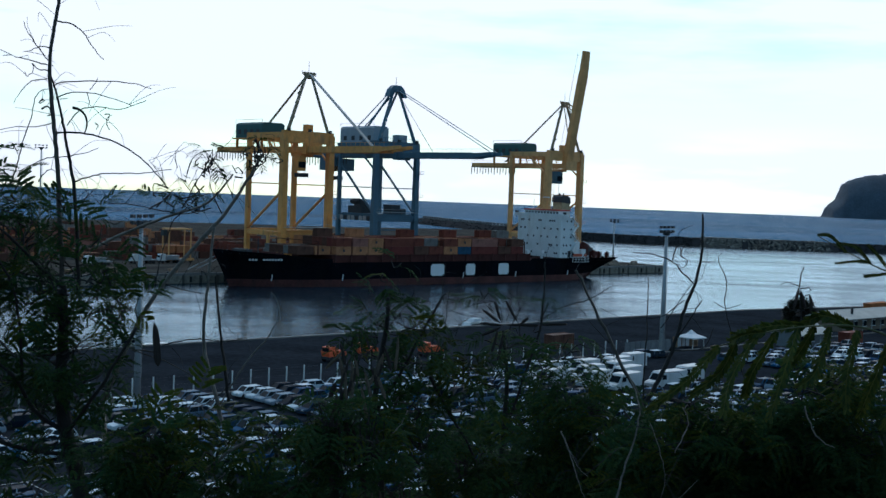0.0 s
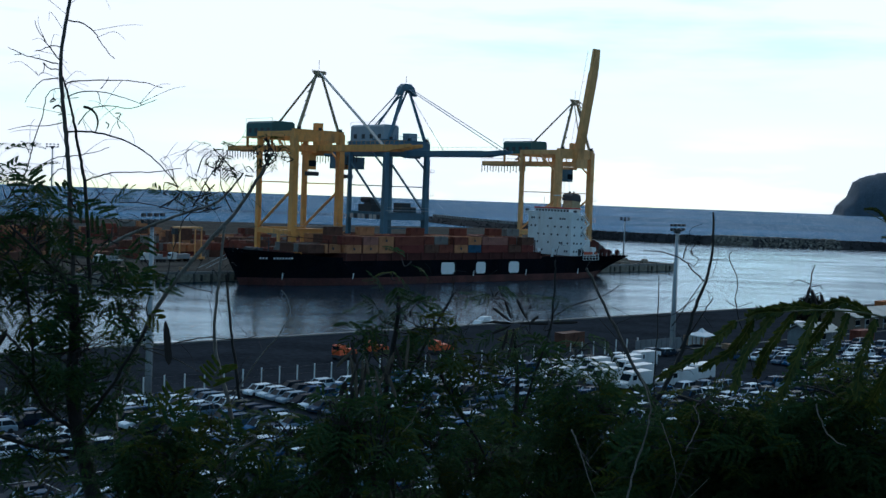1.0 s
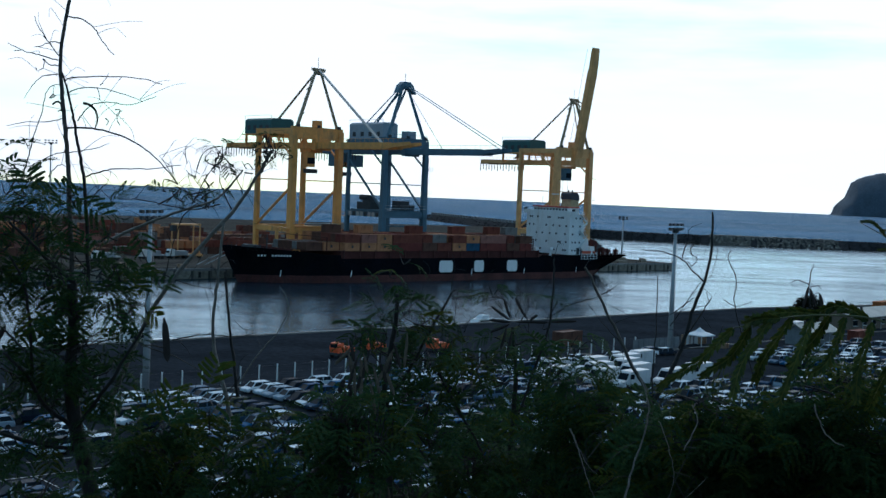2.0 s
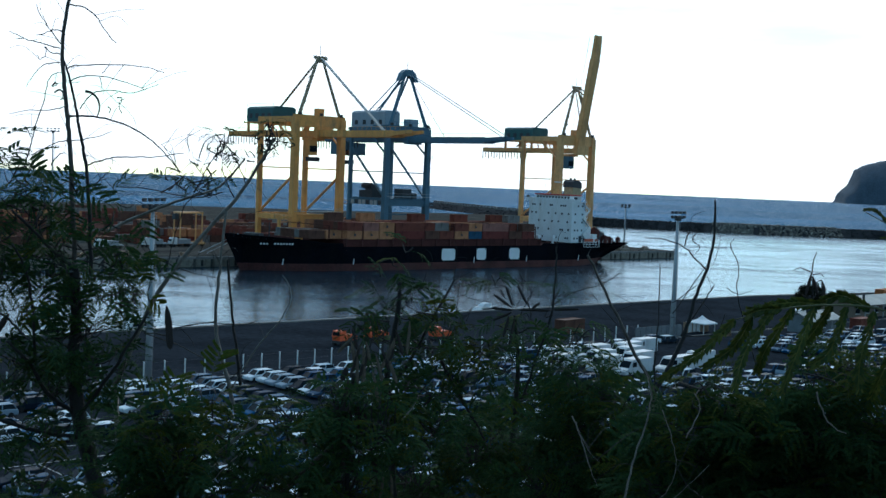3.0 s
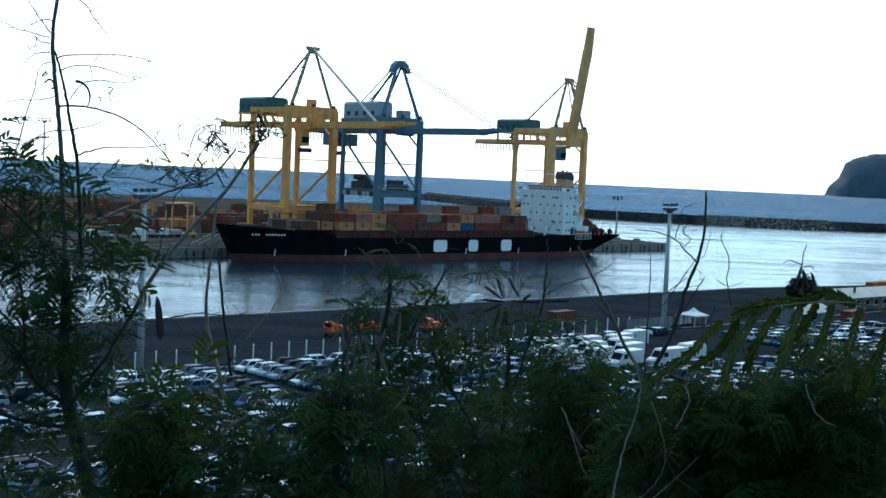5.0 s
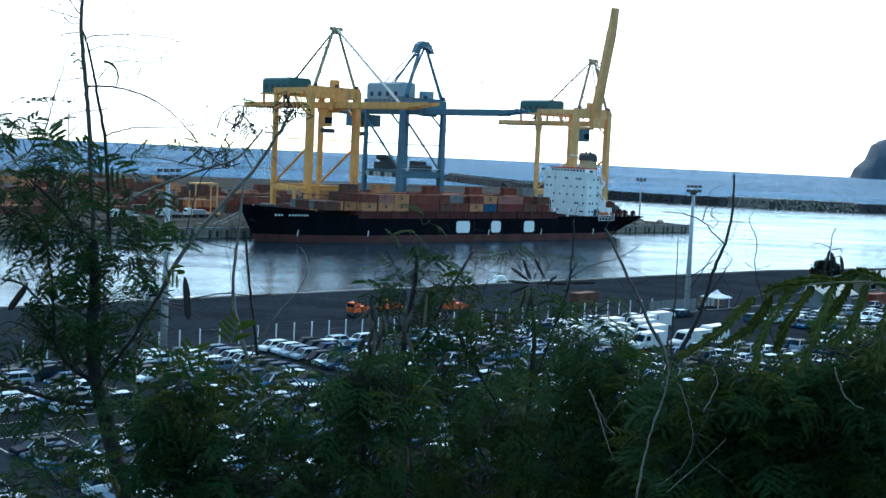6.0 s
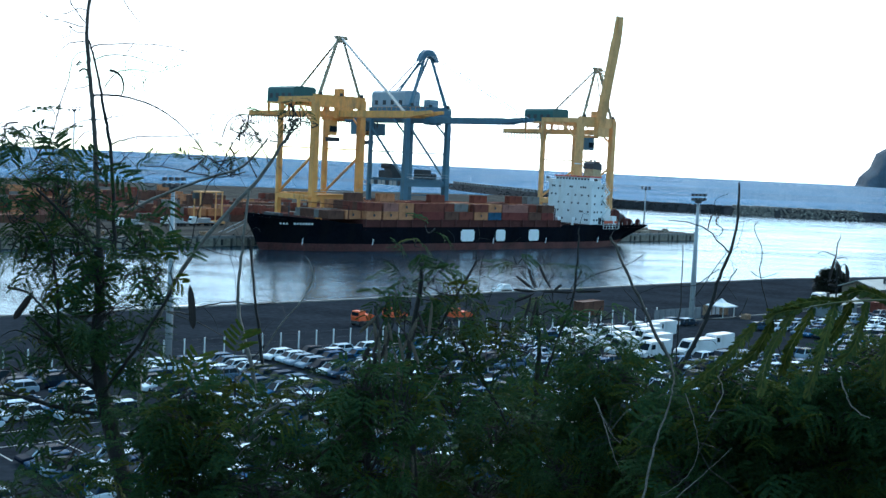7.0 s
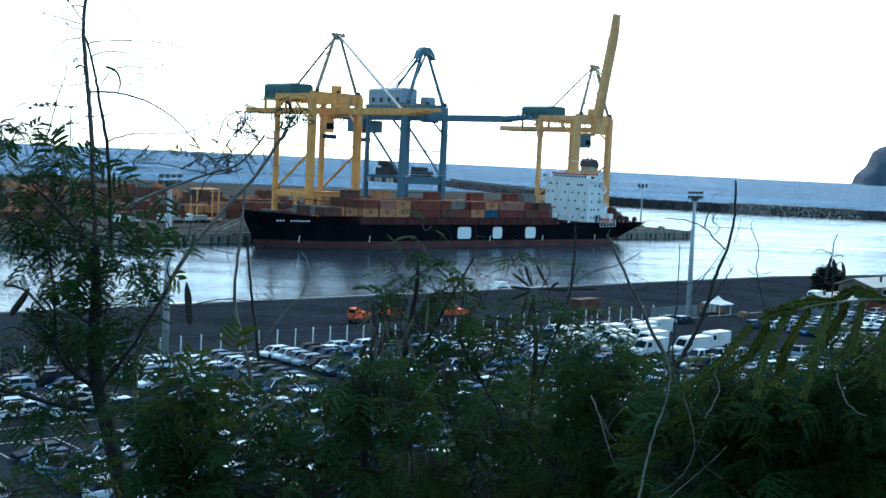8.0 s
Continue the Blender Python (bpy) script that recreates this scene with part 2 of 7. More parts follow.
RUBBER = mat("tyre_rubber", (0.012, 0.012, 0.013), 0.85, var=0.2)
CANVAS = mat("white_canvas", (0.72, 0.73, 0.74), 0.8, var=0.08)
ORANGE = mat("orange_machine_paint", (0.75, 0.11, 0.025), 0.5, var=0.2, scale=1)
ROOFTILE = mat("pale_roof_sheet", (0.4, 0.39, 0.35), 0.7, var=0.2, scale=0.4)
WALLCREAM = mat("brown_timber_wall", (0.16, 0.122, 0.088), 0.85, var=0.15, scale=0.5)
CAR_COLOURS = [(0.7, 0.75, 0.78), (0.015, 0.022, 0.03), (0.1, 0.15, 0.21), (0.02, 0.06, 0.13), (0.48, 0.56, 0.62), (0.02, 0.03, 0.045), (0.16, 0.23, 0.3), (0.72, 0.76, 0.79), (0.02, 0.09, 0.19), (0.015, 0.03, 0.06), (0.28, 0.34, 0.4), (0.035, 0.07, 0.12), (0.012, 0.018, 0.03), (0.62, 0.68, 0.72)]
CARPAINT = mat("car_paint", (0.5, 0.5, 0.5), 0.25, var=0.05, bump=0.0, palette=CAR_COLOURS, spec=0.5, ior=1.05)
CARPAINT_FAR = mat("car_paint_of_the_lot", (0.5, 0.5, 0.5), 0.22, var=0.05, bump=0.0, palette=CAR_COLOURS, island=True, spec=0.5, ior=1.05)
BOX_COLOURS = {"rust red": (0.18, 0.052, 0.034), "brown": (0.12, 0.056, 0.038), "mustard": (0.46, 0.2, 0.092), "deep red": (0.16, 0.038, 0.03), "blue": (0.025, 0.08, 0.14), "grey": (0.2, 0.19, 0.175), "faded red": (0.3, 0.13, 0.1), "rusty orange": (0.42, 0.14, 0.045), "teal": (0.03, 0.12, 0.14)}
BOXMAT = {k: mat("container_" + k.replace(" ", "_"), c, 0.75, spec=0.2, var=0.25, scale=0.6, bump=0.1, dirt=tuple(v * 0.55 for v in c)) for k, c in BOX_COLOURS.items()}


# ---- mesh tools ----
class Shape:
    """Collects vertices and faces of one mesh."""

    def __init__(self):
        self.v, self.f = [], []

    def add(self, vs, fs):
        k = len(self.v)
        self.v += [tuple(v) for v in vs]
        self.f += [tuple(i + k for i in f) for f in fs]
        return self

    def box(self, x0, y0, z0, x1, y1, z1):
        return self.add([(x0, y0, z0), (x1, y0, z0), (x1, y1, z0), (x0, y1, z0), (x0, y0, z1), (x1, y0, z1), (x1, y1, z1), (x0, y1, z1)],
                        [(0, 3, 2, 1), (4, 5, 6, 7), (0, 1, 5, 4), (1, 2, 6, 5), (2, 3, 7, 6), (3, 0, 4, 7)])

    def beam(self, a, b, w, h=None, w2=None):
        """A box section from a to b."""
        a, b = Vector(a), Vector(b)
        h = h or w
        k = (w2 or w) / w
        d = (b - a).normalized()
        s = d.cross(Vector((0, 0, 1)))
        s = s.normalized() if s.length > 1e-3 else Vector((1, 0, 0))
        t = s.cross(d)
        vs = []
        for c, q in ((a, 1), (b, k)):
            for i, j in ((-1, -1), (1, -1), (1, 1), (-1, 1)):
                vs.append(c + s * (i * w / 2 * q) + t * (j * h / 2 * q))
        return self.add(vs, [(0, 3, 2, 1), (4, 5, 6, 7), (0, 1, 5, 4), (1, 2, 6, 5), (2, 3, 7, 6), (3, 0, 4, 7)])

    def tube(self, pts, rs, n=6):
        """A round bar along pts with radii rs."""
        pts = [Vector(p) for p in pts]
        rs = rs if isinstance(rs, (list, tuple)) else [rs] * len(pts)
        vs, fs = [], []
        for i, p in enumerate(pts):
            d = (pts[min(i + 1, len(pts) - 1)] - pts[max(i - 1, 0)]).normalized()
            s = d.cross(Vector((0.13, 0.31, 0.94)))
            s = s.normalized() if s.length > 1e-3 else Vector((1, 0, 0))
            t = s.cross(d)
            for j in range(n):
                a = 2 * math.pi * j / n
                vs.append(p + (s * math.cos(a) + t * math.sin(a)) * rs[i])
        for i in range(len(pts) - 1):
            for j in range(n):
                k = (j + 1) % n
                fs.append((i * n + j, i * n + k, i * n + n + k, i * n + n + j))
        fs.append(tuple(range(n - 1, -1, -1)))
        fs.append(tuple((len(pts) - 1) * n + j for j in range(n)))
        return self.add(vs, fs)

    def prism(self, outline, y0, y1, inset=0.0):
        """An x-z outline carried from y0 to y1."""
        n = len(outline)
        vs = [(x, y0, z) for x, z in outline] + [(x, y1, z) for x, z in outline]
        fs = [(i, (i + 1) % n, n + (i + 1) % n, n + i) for i in range(n)]
        return self.add(vs, fs + [tuple(range(n - 1, -1, -1)), tuple(range(n, 2 * n))])

    def mesh(self, name, material, smooth=False):
        me = bpy.data.meshes.new(name)
        me.from_pydata(self.v, [], self.f)
        me.materials.append(material)
        if smooth:
            me.polygons.foreach_set("use_smooth", [True] * len(me.polygons))
        me.update()
        return me


def part(name, shape, material, parent=None, label="", smooth=False, m=None):
    me = shape.mesh(name, material, smooth) if isinstance(shape, Shape) else shape
    ob = new(name, me)
    ob.parent = parent
    if m is not None:
        ob.matrix_local = m
    if label:
        tagged(ob, label)
    return ob


def thing(name, m, label, category, group="", kind=""):
    e = new(name)
    e.empty_display_size = 0.3
    e.matrix_world = m
    return tagged(e, label, category, group, kind)


HARBOUR = pose(-54.6, 374, 0, 0, 0, 41)     # x along the quay away from the ship's bow, y inland from the ship


def hb(u, w, z=0.0, turn=0.0):
    """A pose in the harbour's own axes: u along the quay, w inland."""
    return HARBOUR @ pose(u, w, z, 0, 0, turn)


def hp(u, w, z=0.0):
    return HARBOUR @ Vector((u, w, z))


# ---- setting: sea, land, hill, breakwater, headland ----
def slab(name, outline, z0, z1, material, label, category, kind="structure"):
    n = len(outline)
    s = Shape()
    s.add([(x, y, z0) for x, y in outline] + [(x, y, z1) for x, y in outline],
          [(i, (i + 1) % n, n + (i + 1) % n, n + i) for i in range(n)] + [tuple(range(n - 1, -1, -1)), tuple(range(n, 2 * n))])
    return tagged(part(name, s, material), label, category, kind=kind)


def setting():
    s = Shape()
    n = 360
    s.add([(0, 0, 0)] + [(4900 * math.sin(2 * math.pi * i / n), 4900 * math.cos(2 * math.pi * i / n), 0) for i in range(n)],
          [(0, 1 + (i + 1) % n, 1 + i) for i in range(n)])
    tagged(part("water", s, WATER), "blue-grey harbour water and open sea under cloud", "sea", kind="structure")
    far = [hp(-420, 12.2), hp(227, 12.2), hp(227, 48), hp(176, 48), (123, 905), (70, 1000), (-60, 925), (-420, 800), (-700, 500)]
    far = [(p[0], p[1]) for p in far]
    quay = slab("quay", far, -6, 3.0, YARD, "grey concrete container quay with weathered face", "quay")
    near = [hp(-700, -130.5), hp(-700, -700), hp(700, -700), hp(700, -150), hp(130, -139), hp(75, -130.5)]
    near = [(p[0], p[1]) for p in near]
    slab("ground", near, -6, 2.5, ASPHALT, "dark asphalt apron and car park by the water", "ground")
    edge = Shape()
    a, b = hp(-380, -130.2), hp(75, -130.2)
    edge.beam((a.x, a.y, 2.55), (b.x, b.y, 2.55), 1.0, 0.35)
    c0, c1 = hp(-200, 12.6), hp(227, 12.6)
    cop = Shape().beam((c0.x, c0.y, 2.85), (c1.x, c1.y, 2.85), 1.1, 0.7)
    tagged(part("quay_coping", cop, CONCRETE), "pale concrete coping on the container quay", "kerb", kind="structure")
    c = hp(130, -138.7)
    edge.beam((b.x, b.y, 2.55), (c.x, c.y, 2.55), 1.0, 0.35)
    tagged(part("quay_edge", edge, CONCRETE), "grey concrete coping along the water's edge", "kerb", kind="structure")
    # cast panels on the quay face, with dark joints between them
    panel = Shape().box(0, -0.3, -2.4, 5.0, 0.0, 0.0).box(0.4, -0.42, -0.9, 4.6, -0.3, -0.5).mesh("face_panel", QUAY_FACE)
    for k in range(56):
        part("face_panel", panel, None, quay, m=hb(-110 + k * 6.0, 12.15, 2.5))
    # hillside under and behind the viewer
    s = Shape()
    nx, ny = 60, 60
    for j in range(ny):
        y = -60 + 105 * (j / (ny - 1))
        for i in range(nx):
            x = -110 + 220 * i / (nx - 1)
            z = 28.3 - max(0.0, y - 0.4) * 0.64 if y > -6 else 28.3 + (-6 - y) * 0.25
            z += 0.35 * noise.noise((x * 0.2, y * 0.2, 3)) * min(1.0, abs(y) / 5)
            s.v.append((x, y, max(z, 2.0)))
    for j in range(ny - 1):
        for i in range(nx - 1):
            s.f.append((j * nx + i, j * nx + i + 1, j * nx + nx + i + 1, j * nx + nx + i))
    tagged(part("hillside", s, SOIL, smooth=True), "steep dark soil hillside under scrub", "hillside", kind="structure")
    # breakwater: a dark mole whose outer arm is of paler boulders
    def mole(name, line, base, top, height, material, label, pieces, size, low=0.0):
        e = Shape()
        for (x0, y0), (x1, y1) in zip(line, line[1:]):
            d = Vector((x1 - x0, y1 - y0, 0)).normalized()
            nrm = Vector((-d.y, d.x, 0))
            for (px, py), over in (((x0, y0), -6), ((x1, y1), 6)):
                c = Vector((px, py, 0)) + d * over
                k = len(e.v)
                e.v += [tuple(c - nrm * base + Vector((0, 0, -2))), tuple(c - nrm * top + Vector((0, 0, height))), tuple(c + nrm * top + Vector((0, 0, height))), tuple(c + nrm * base + Vector((0, 0, -2)))]
            k = len(e.v) - 8
            e.f += [(k + a, k + a + 1, k + a + 5, k + a + 4) for a in range(3)] + [(k, k + 1, k + 2, k + 3), (k + 7, k + 6, k + 5, k + 4)]
        ob = tagged(part(name, e, ROCK), label, "breakwater", kind="structure")
        rnd = random.Random(5)
        rocks = Shape()
        for _ in range(pieces):
            i = rnd.randrange(len(line) - 1)
            f = rnd.random()
            q = rnd.uniform(-1, 1)
            (x0, y0), (x1, y1) = line[i], line[i + 1]
            d = Vector((x1 - x0, y1 - y0, 0)).normalized()
            nrm = Vector((-d.y, d.x, 0))
            c = Vector((x0 + (x1 - x0) * f, y0 + (y1 - y0) * f, 0)) + nrm * (q * base)
            c.z = height * min(1, (1 - abs(q)) / (1 - top / base)) + rnd.uniform(-0.4, 0.3)
            r = size * rnd.uniform(0.6, 1.3)
            vs = [c + Vector((sx * r * rnd.uniform(0.5, 1), sy * r * rnd.uniform(0.5, 1), sz * r * rnd.uniform(0.4, 0.8))) for sx in (-1, 1) for sy in (-1, 1) for sz in (-1, 1)]
            rocks.add(vs, [(0, 1, 3, 2), (4, 6, 7, 5), (0, 4, 5, 1), (2, 3, 7, 6), (0, 2, 6, 4), (1, 5, 7, 3)])
        tagged(part("boulders", rocks, material, ob), kind="stuff")
    mole("breakwater", [(9, 1245), (75, 1030), (127, 912), (170, 893), (232, 880)], 14, 6, 5.4, ROCK, "dark rock breakwater with a rough crest", 1800, 0.6)
    mole("outer_breakwater", [(205, 884), (232, 878), (292, 879)], 17, 6, 6.0, ROCK_PALE, "breakwater of pale tan and grey boulders", 2600, 0.62)
    mole("breakwater_arm", [(288, 879), (420, 885), (560, 900)], 14, 6, 5.4, ROCK, "dark rock arm of the breakwater", 1800, 0.62)
    # crest wall on the mole
    wall = Shape()
    pts = [(9, 1245), (40, 1144), (75, 1030), (101, 971)]
    for (x0, y0), (x1, y1) in zip(pts, pts[1:]):
        for k in range(14):
            a, b = k / 14, (k + 0.62) / 14
            wall.beam((x0 + (x1 - x0) * a, y0 + (y1 - y0) * a, 6.4), (x0 + (x1 - x0) * b, y0 + (y1 - y0) * b, 6.4), 1.0, 2.4)
    tagged(part("crest_wall", wall, CONCRETE), "weathered concrete blocks along the breakwater crest", "wall", kind="structure")
    # headland
    s = Shape()
    prof = [(1395, -3), (1412, 3), (1420, 36), (1436, 52), (1452, 67), (1462, 95), (1471, 118), (1494, 132), (1518, 144), (1566, 153), (1631, 160), (1900, 168), (2300, 180)]
    fine = []
    for (xa, za), (xb, zb) in zip(prof, prof[1:]):
        for k in range(5):
            x = xa + (xb - xa) * k / 5
            fine.append((x, za + (zb - za) * k / 5 + 5.0 * noise.noise((x * 0.05, 0.3, 7)) * (za > 10)))
    prof = fine + [prof[-1]]
    ny = 15
    for j in range(ny):
        f = j / (ny - 1)
        for i, (x, z) in enumerate(prof):
            up = math.sin(min(1.0, 0.25 + f * 1.6) * math.pi / 2) if f < 0.7 else math.cos((f - 0.7) / 0.3 * math.pi / 2)
            wob = 10 * noise.noise((x * 0.02, f * 5, 1))
            s.v.append((x + 16 + wob * 0.4 + f * 60, 4230 + f * 320, max(-4, z * up + wob * 0.3 * (f > 0))if j else -4))
    m = len(prof)
    for j in range(ny - 1):
        for i in range(m - 1):
            s.f.append((j * m + i, j * m + i + 1, j * m + m + i + 1, j * m + m + i))
    tagged(part("headland", s, CLIFF, smooth=True), "distant rocky headland above the sea, haze painted in as dark blue-grey", "headland", kind="structure")


setting()


# ---- container ship ----
def container_mesh(colour, length):
    """A ribbed steel box on its base: posts and rails stand proud of corrugated walls."""
    s = Shape()
    w, h, t = 2.44, 2.59, 0.07
    s.box(t, t, 0.1, length - t, w - t, h - t)
    for x in (0, length - 0.18):
        for y in (0, w - 0.18):
            s.box(x, y, 0, x + 0.18, y + 0.18, h)
    for y in (0, w - 0.12):
        for z in (0.0, h - 0.12):
            s.box(0.18, y, z, length - 0.18, y + 0.12, z + 0.12)
    n = int(length / 0.62)
    for i in range(n):
        x = 0.35 + i * (length - 0.6) / n
        for y in (0.03, w - 0.07):
            s.box(x, y, 0.12, x + 0.24, y + 0.04, h - 0.12)
    for x in (-0.02, length - 0.04):
        for y in (0.5, 0.85, 1.55, 1.9):
            s.box(x, y, 0.1, x + 0.06, y + 0.06, h - 0.1)
    return s.mesh("container", BOXMAT[colour])


def plain_container(colour):
    """A short box with its frame and a few ribs alone, for stacks far off."""
    s = Shape().box(0.07, 0.07, 0.1, 5.99, 2.37, 2.52)
    for x in (0, 5.88):
        for y in (0, 2.26):
            s.box(x, y, 0, x + 0.18, y + 0.18, 2.59)
    for z in (0.0, 2.47):
        s.box(0.18, 0, z, 5.88, 0.12, z + 0.12)
    for k in range(3):
        s.box(1.0 + k * 1.6, 0.02, 0.12, 1.5 + k * 1.6, 0.07, 2.47)
    return s


FAR_BOX = {c: plain_container(c) for c in BOX_COLOURS}
BOXES = {(c, l): container_mesh(c, l) for c in BOX_COLOURS for l in (6.06, 12.19)}


def container(colour, length, m, where, group):
    ob = new("container", BOXES[colour, length])
    ob.matrix_world = m
    return tagged(ob, f"{colour} ribbed steel shipping container {where}", "container", group)


def ship():
    S0 = thing("container_ship", hb(0, 0, 0), "black-hulled container ship with red waterline moored at quay", "ship")
    L, B = 166.0, 11.5
    # hull sections: x, half width at waterline and at deck, height of deck
    def sect(x):
        f = x / L
        bow = min(1.0, max(0.0, (x + 6.0) / 42.0))
        stern = min(1.0, max(0.0, (L + 5 - x) / 22.0))
        deck = B * min(1.0, (math.sin(bow * math.pi / 2) ** 0.6)) * (0.82 + 0.18 * min(1.0, stern * 1.6))
        bw = min(1.0, max(0.0, x / 44.0))
        wl = B * math.sin(bw * math.pi / 2) ** 0.8 * math.sin(min(1.0, max(0.0, (L - 6 - x) / 30.0)) * math.pi / 2) ** 0.7
        sheer = 8.7 + 2.5 * max(0.0, 1 - max(0, x + 6) / 30.0) ** 0.7 if x < 30 else 7.6
        if x > 118:
            sheer = 8.3
        return deck, wl, sheer
    xs = [-5.5, -4.5, -3, -1, 1, 4, 8, 12, 16, 20, 25, 29.9, 30.1, 33, 40, 50, 60, 75, 90, 105, 118, 119, 125, 135, 142, 150, 158, 161, 164, 166, 167.5, 168.5]
    levels = [-2.0, 0.0, 2.3, 4.5, 6.5, None]
    def ring(lo, hi):
        s = Shape()
        for side in (-1, 1):
            base = len(s.v)
            rows = levels[lo:hi + 1]
            for x in xs:
                d, w, zt = sect(x)
                for z in rows:
                    zz = zt if z is None else z
                    k = max(0.0, min(1.0, zz / zt)) ** 1.3
                    hw = w * (1 - k) + d * k
                    xx = x
                    if x < 12:                      # raked stem
                        xx = x + (1 - min(1, max(0, zz) / 11.0)) * 5.5 * (1 - (x + 5.5) / 17.5)
                    if x > 158:                     # counter stern
                        xx = x - (1 - min(1, max(0, zz - 1.0) / 7.3)) * 7.0 * (x - 158) / 10.5
                    s.v.append((xx, side * hw, zz))
            m = len(rows)
            for i in range(len(xs) - 1):
                for j in range(m - 1):
                    a = base + i * m + j
                    q = (a, a + m, a + m + 1, a + 1)
                    s.f.append(q if side < 0 else q[::-1])
        m = hi - lo + 1
        for j in range(m - 1):                      # transom
            a, b = (len(xs) - 1) * m + j, len(xs) * m + (len(xs) - 1) * m + j
            s.f.append((a, b, b + 1, a + 1))
            a, b = j, len(xs) * m + j
            s.f.append((a, a + 1, b + 1, b))
        return s
    part("hull", ring(2, 5), HULL, S0, smooth=False)
    part("boot_topping", ring(0, 2), BOOT, S0, "dull red antifouling band at waterline")
    deck = Shape()
    k = len(xs)
    deck.v = [(x, -sect(x)[0] + 0.2, sect(x)[2] - 0.9) for x in xs] + [(x, sect(x)[0] - 0.2, sect(x)[2] - 0.9) for x in xs]
    deck.f = [(i, i + 1, k + i + 1, k + i) for i in range(k - 1)]
    part("deck", deck, DECKRED, S0)
    # bulwark strake and hatch coamings of the cargo deck
    part("coaming", Shape().box(30.2, -B + 0.7, 6.6, 118, B - 0.7, 9.9), DECKRED, S0, "red-brown hatch coaming")
    for i in range(15):
        part("stanchion", Shape().box(31 + i * 6.2, -B + 0.25, 6.6, 31.4 + i * 6.2, -B + 0.6, 10.2), BOOT, S0)
    # plain white shapes on the hull side where the owner's mark stands
    for x, wide in ((73.6, 6.0), (88.7, 4.4), (104.6, 5.0)):
        b = bmesh.new()
        bmesh.ops.create_cube(b, size=1)
        bmesh.ops.scale(b, vec=(wide, 0.06, 3.9), verts=b.verts)
        bmesh.ops.bevel(b, geom=[e for e in b.edges if abs(e.verts[0].co.y - e.verts[1].co.y) > 0.01], offset=0.45, segments=2, affect="EDGES")
        me = bpy.data.meshes.new("hull_mark")
        b.to_mesh(me)
        b.free()
        me.materials.append(WHITE)
        part("hull_mark", me, None, S0, "white painted block on black hull", m=pose(x, -B - 0.03, 4.8))
    for x, n in ((3.0, 3), (7.2, 7)):
        for i in range(n):
            part("name_bar", Shape().box(x + i * 0.9, -0.04, 0, x + i * 0.9 + 0.55, 0.04, 0.5), WHITE, S0, m=pose(0, -sect(x + i)[0] * 0.86 - 0.8, 8.1))
    for x in (10.5, 34.0, 85.2, 110.5, 138):
        part("draught_mark", Shape().prism([(x - 0.25, 2.0), (x, 2.0), (x + 0.3, 3.9), (x + 0.05, 3.9)], -0.05, 0.05), WHITE, S0, m=pose(0, -max(sect(x)[0] * 0.55 + sect(x)[1] * 0.45, 0) - 0.25, 0))
    # forecastle gear
    part("foremast", Shape().tube([(10, 0, 9.5), (10, 0, 14.5)], [0.25, 0.14]).beam((10, -1.4, 13), (10, 1.4, 13), 0.15), DKSTEEL, S0)
    part("windlass", Shape().box(3, -3, 9.8, 6, 3, 11.2).tube([(4.5, -4, 10.8), (4.5, 4, 10.8)], 0.6, 8), DKSTEEL, S0)
    part("wave_breaker", Shape().box(13, -8.5, 8.5, 13.4, 8.5, 10.4), DECKRED, S0)
    for i in range(9):
        x = -4 + i * 2.2
        for y in (-1, 1):
            part("rail_post", Shape().box(x, y * sect(x)[0] * 0.94 - 0.04, sect(x)[2] - 0.9, x + 0.07, y * sect(x)[0] * 0.94 + 0.04, sect(x)[2] + 0.9), DKSTEEL, S0)
    # accommodation block: five decks and a bridge, stepped towards the funnel
    x0, x1 = 134.0, 142.2
    pitch = 2.95
    for i in range(5):
        back = x1 - 0.35 * i
        part("house_deck", Shape().box(x0 + (0.06 if i % 2 else 0), -B + 0.6, 8.4 + pitch * i, back, B - 0.6, 8.4 + pitch * (i + 1) - 0.12), WHITE, S0)
        part("deck_edge", Shape().box(x0 - 0.02, -B + 0.56, 8.4 + pitch * (i + 1) - 0.12, back + 1.1, B - 0.56, 8.4 + pitch * (i + 1)), WHITE, S0)
        dr = Shape()
        for k in range(4):
            dr.beam((back + 0.1 + k * 0.32, -B + 0.62, 8.4 + pitch * (i + 1)), (back + 0.1 + k * 0.32, -B + 0.62, 9.4 + pitch * (i + 1)), 0.05)
        dr.beam((back, -B + 0.62, 9.4 + pitch * (i + 1)), (back + 1.1, -B + 0.62, 9.4 + pitch * (i + 1)), 0.06)
        part("deck_rail", dr, WHITE, S0)
    zb = 8.4 + pitch * 5
    bridge = part("bridge", Shape().box(x0 + 0.5, -B + 2.4, zb, x0 + 6.4, B - 3.4, zb + 2.3).box(x0 - 0.1, -B - 0.3, zb, x0 + 3.2, B + 1.2, zb + 1.15), WHITE, S0)
    part("bridge_roof", Shape().box(x0 + 0.2, -B + 2.1, zb + 2.3, x0 + 6.8, B - 3.1, zb + 2.75), mat("red_roof_edge", (0.5, 0.06, 0.045), 0.6), S0, "red-edged bridge roof")
    for i in range(11):
        y = -B + 3.1 + i * 1.55
        part("bridge_window", Shape().box(x0 + 0.46, y - 0.42, zb + 1.25, x0 + 0.53, y + 0.42, zb + 1.95), GLASS_DARK, bridge)
    for y in (-B - 0.2, B + 1.1):
        part("wing_console", Shape().box(x0 + 0.4, y - 0.35, zb + 1.1, x0 + 1.4, y + 0.35, zb + 1.9), DKSTEEL, bridge)
    rnd = random.Random(3)
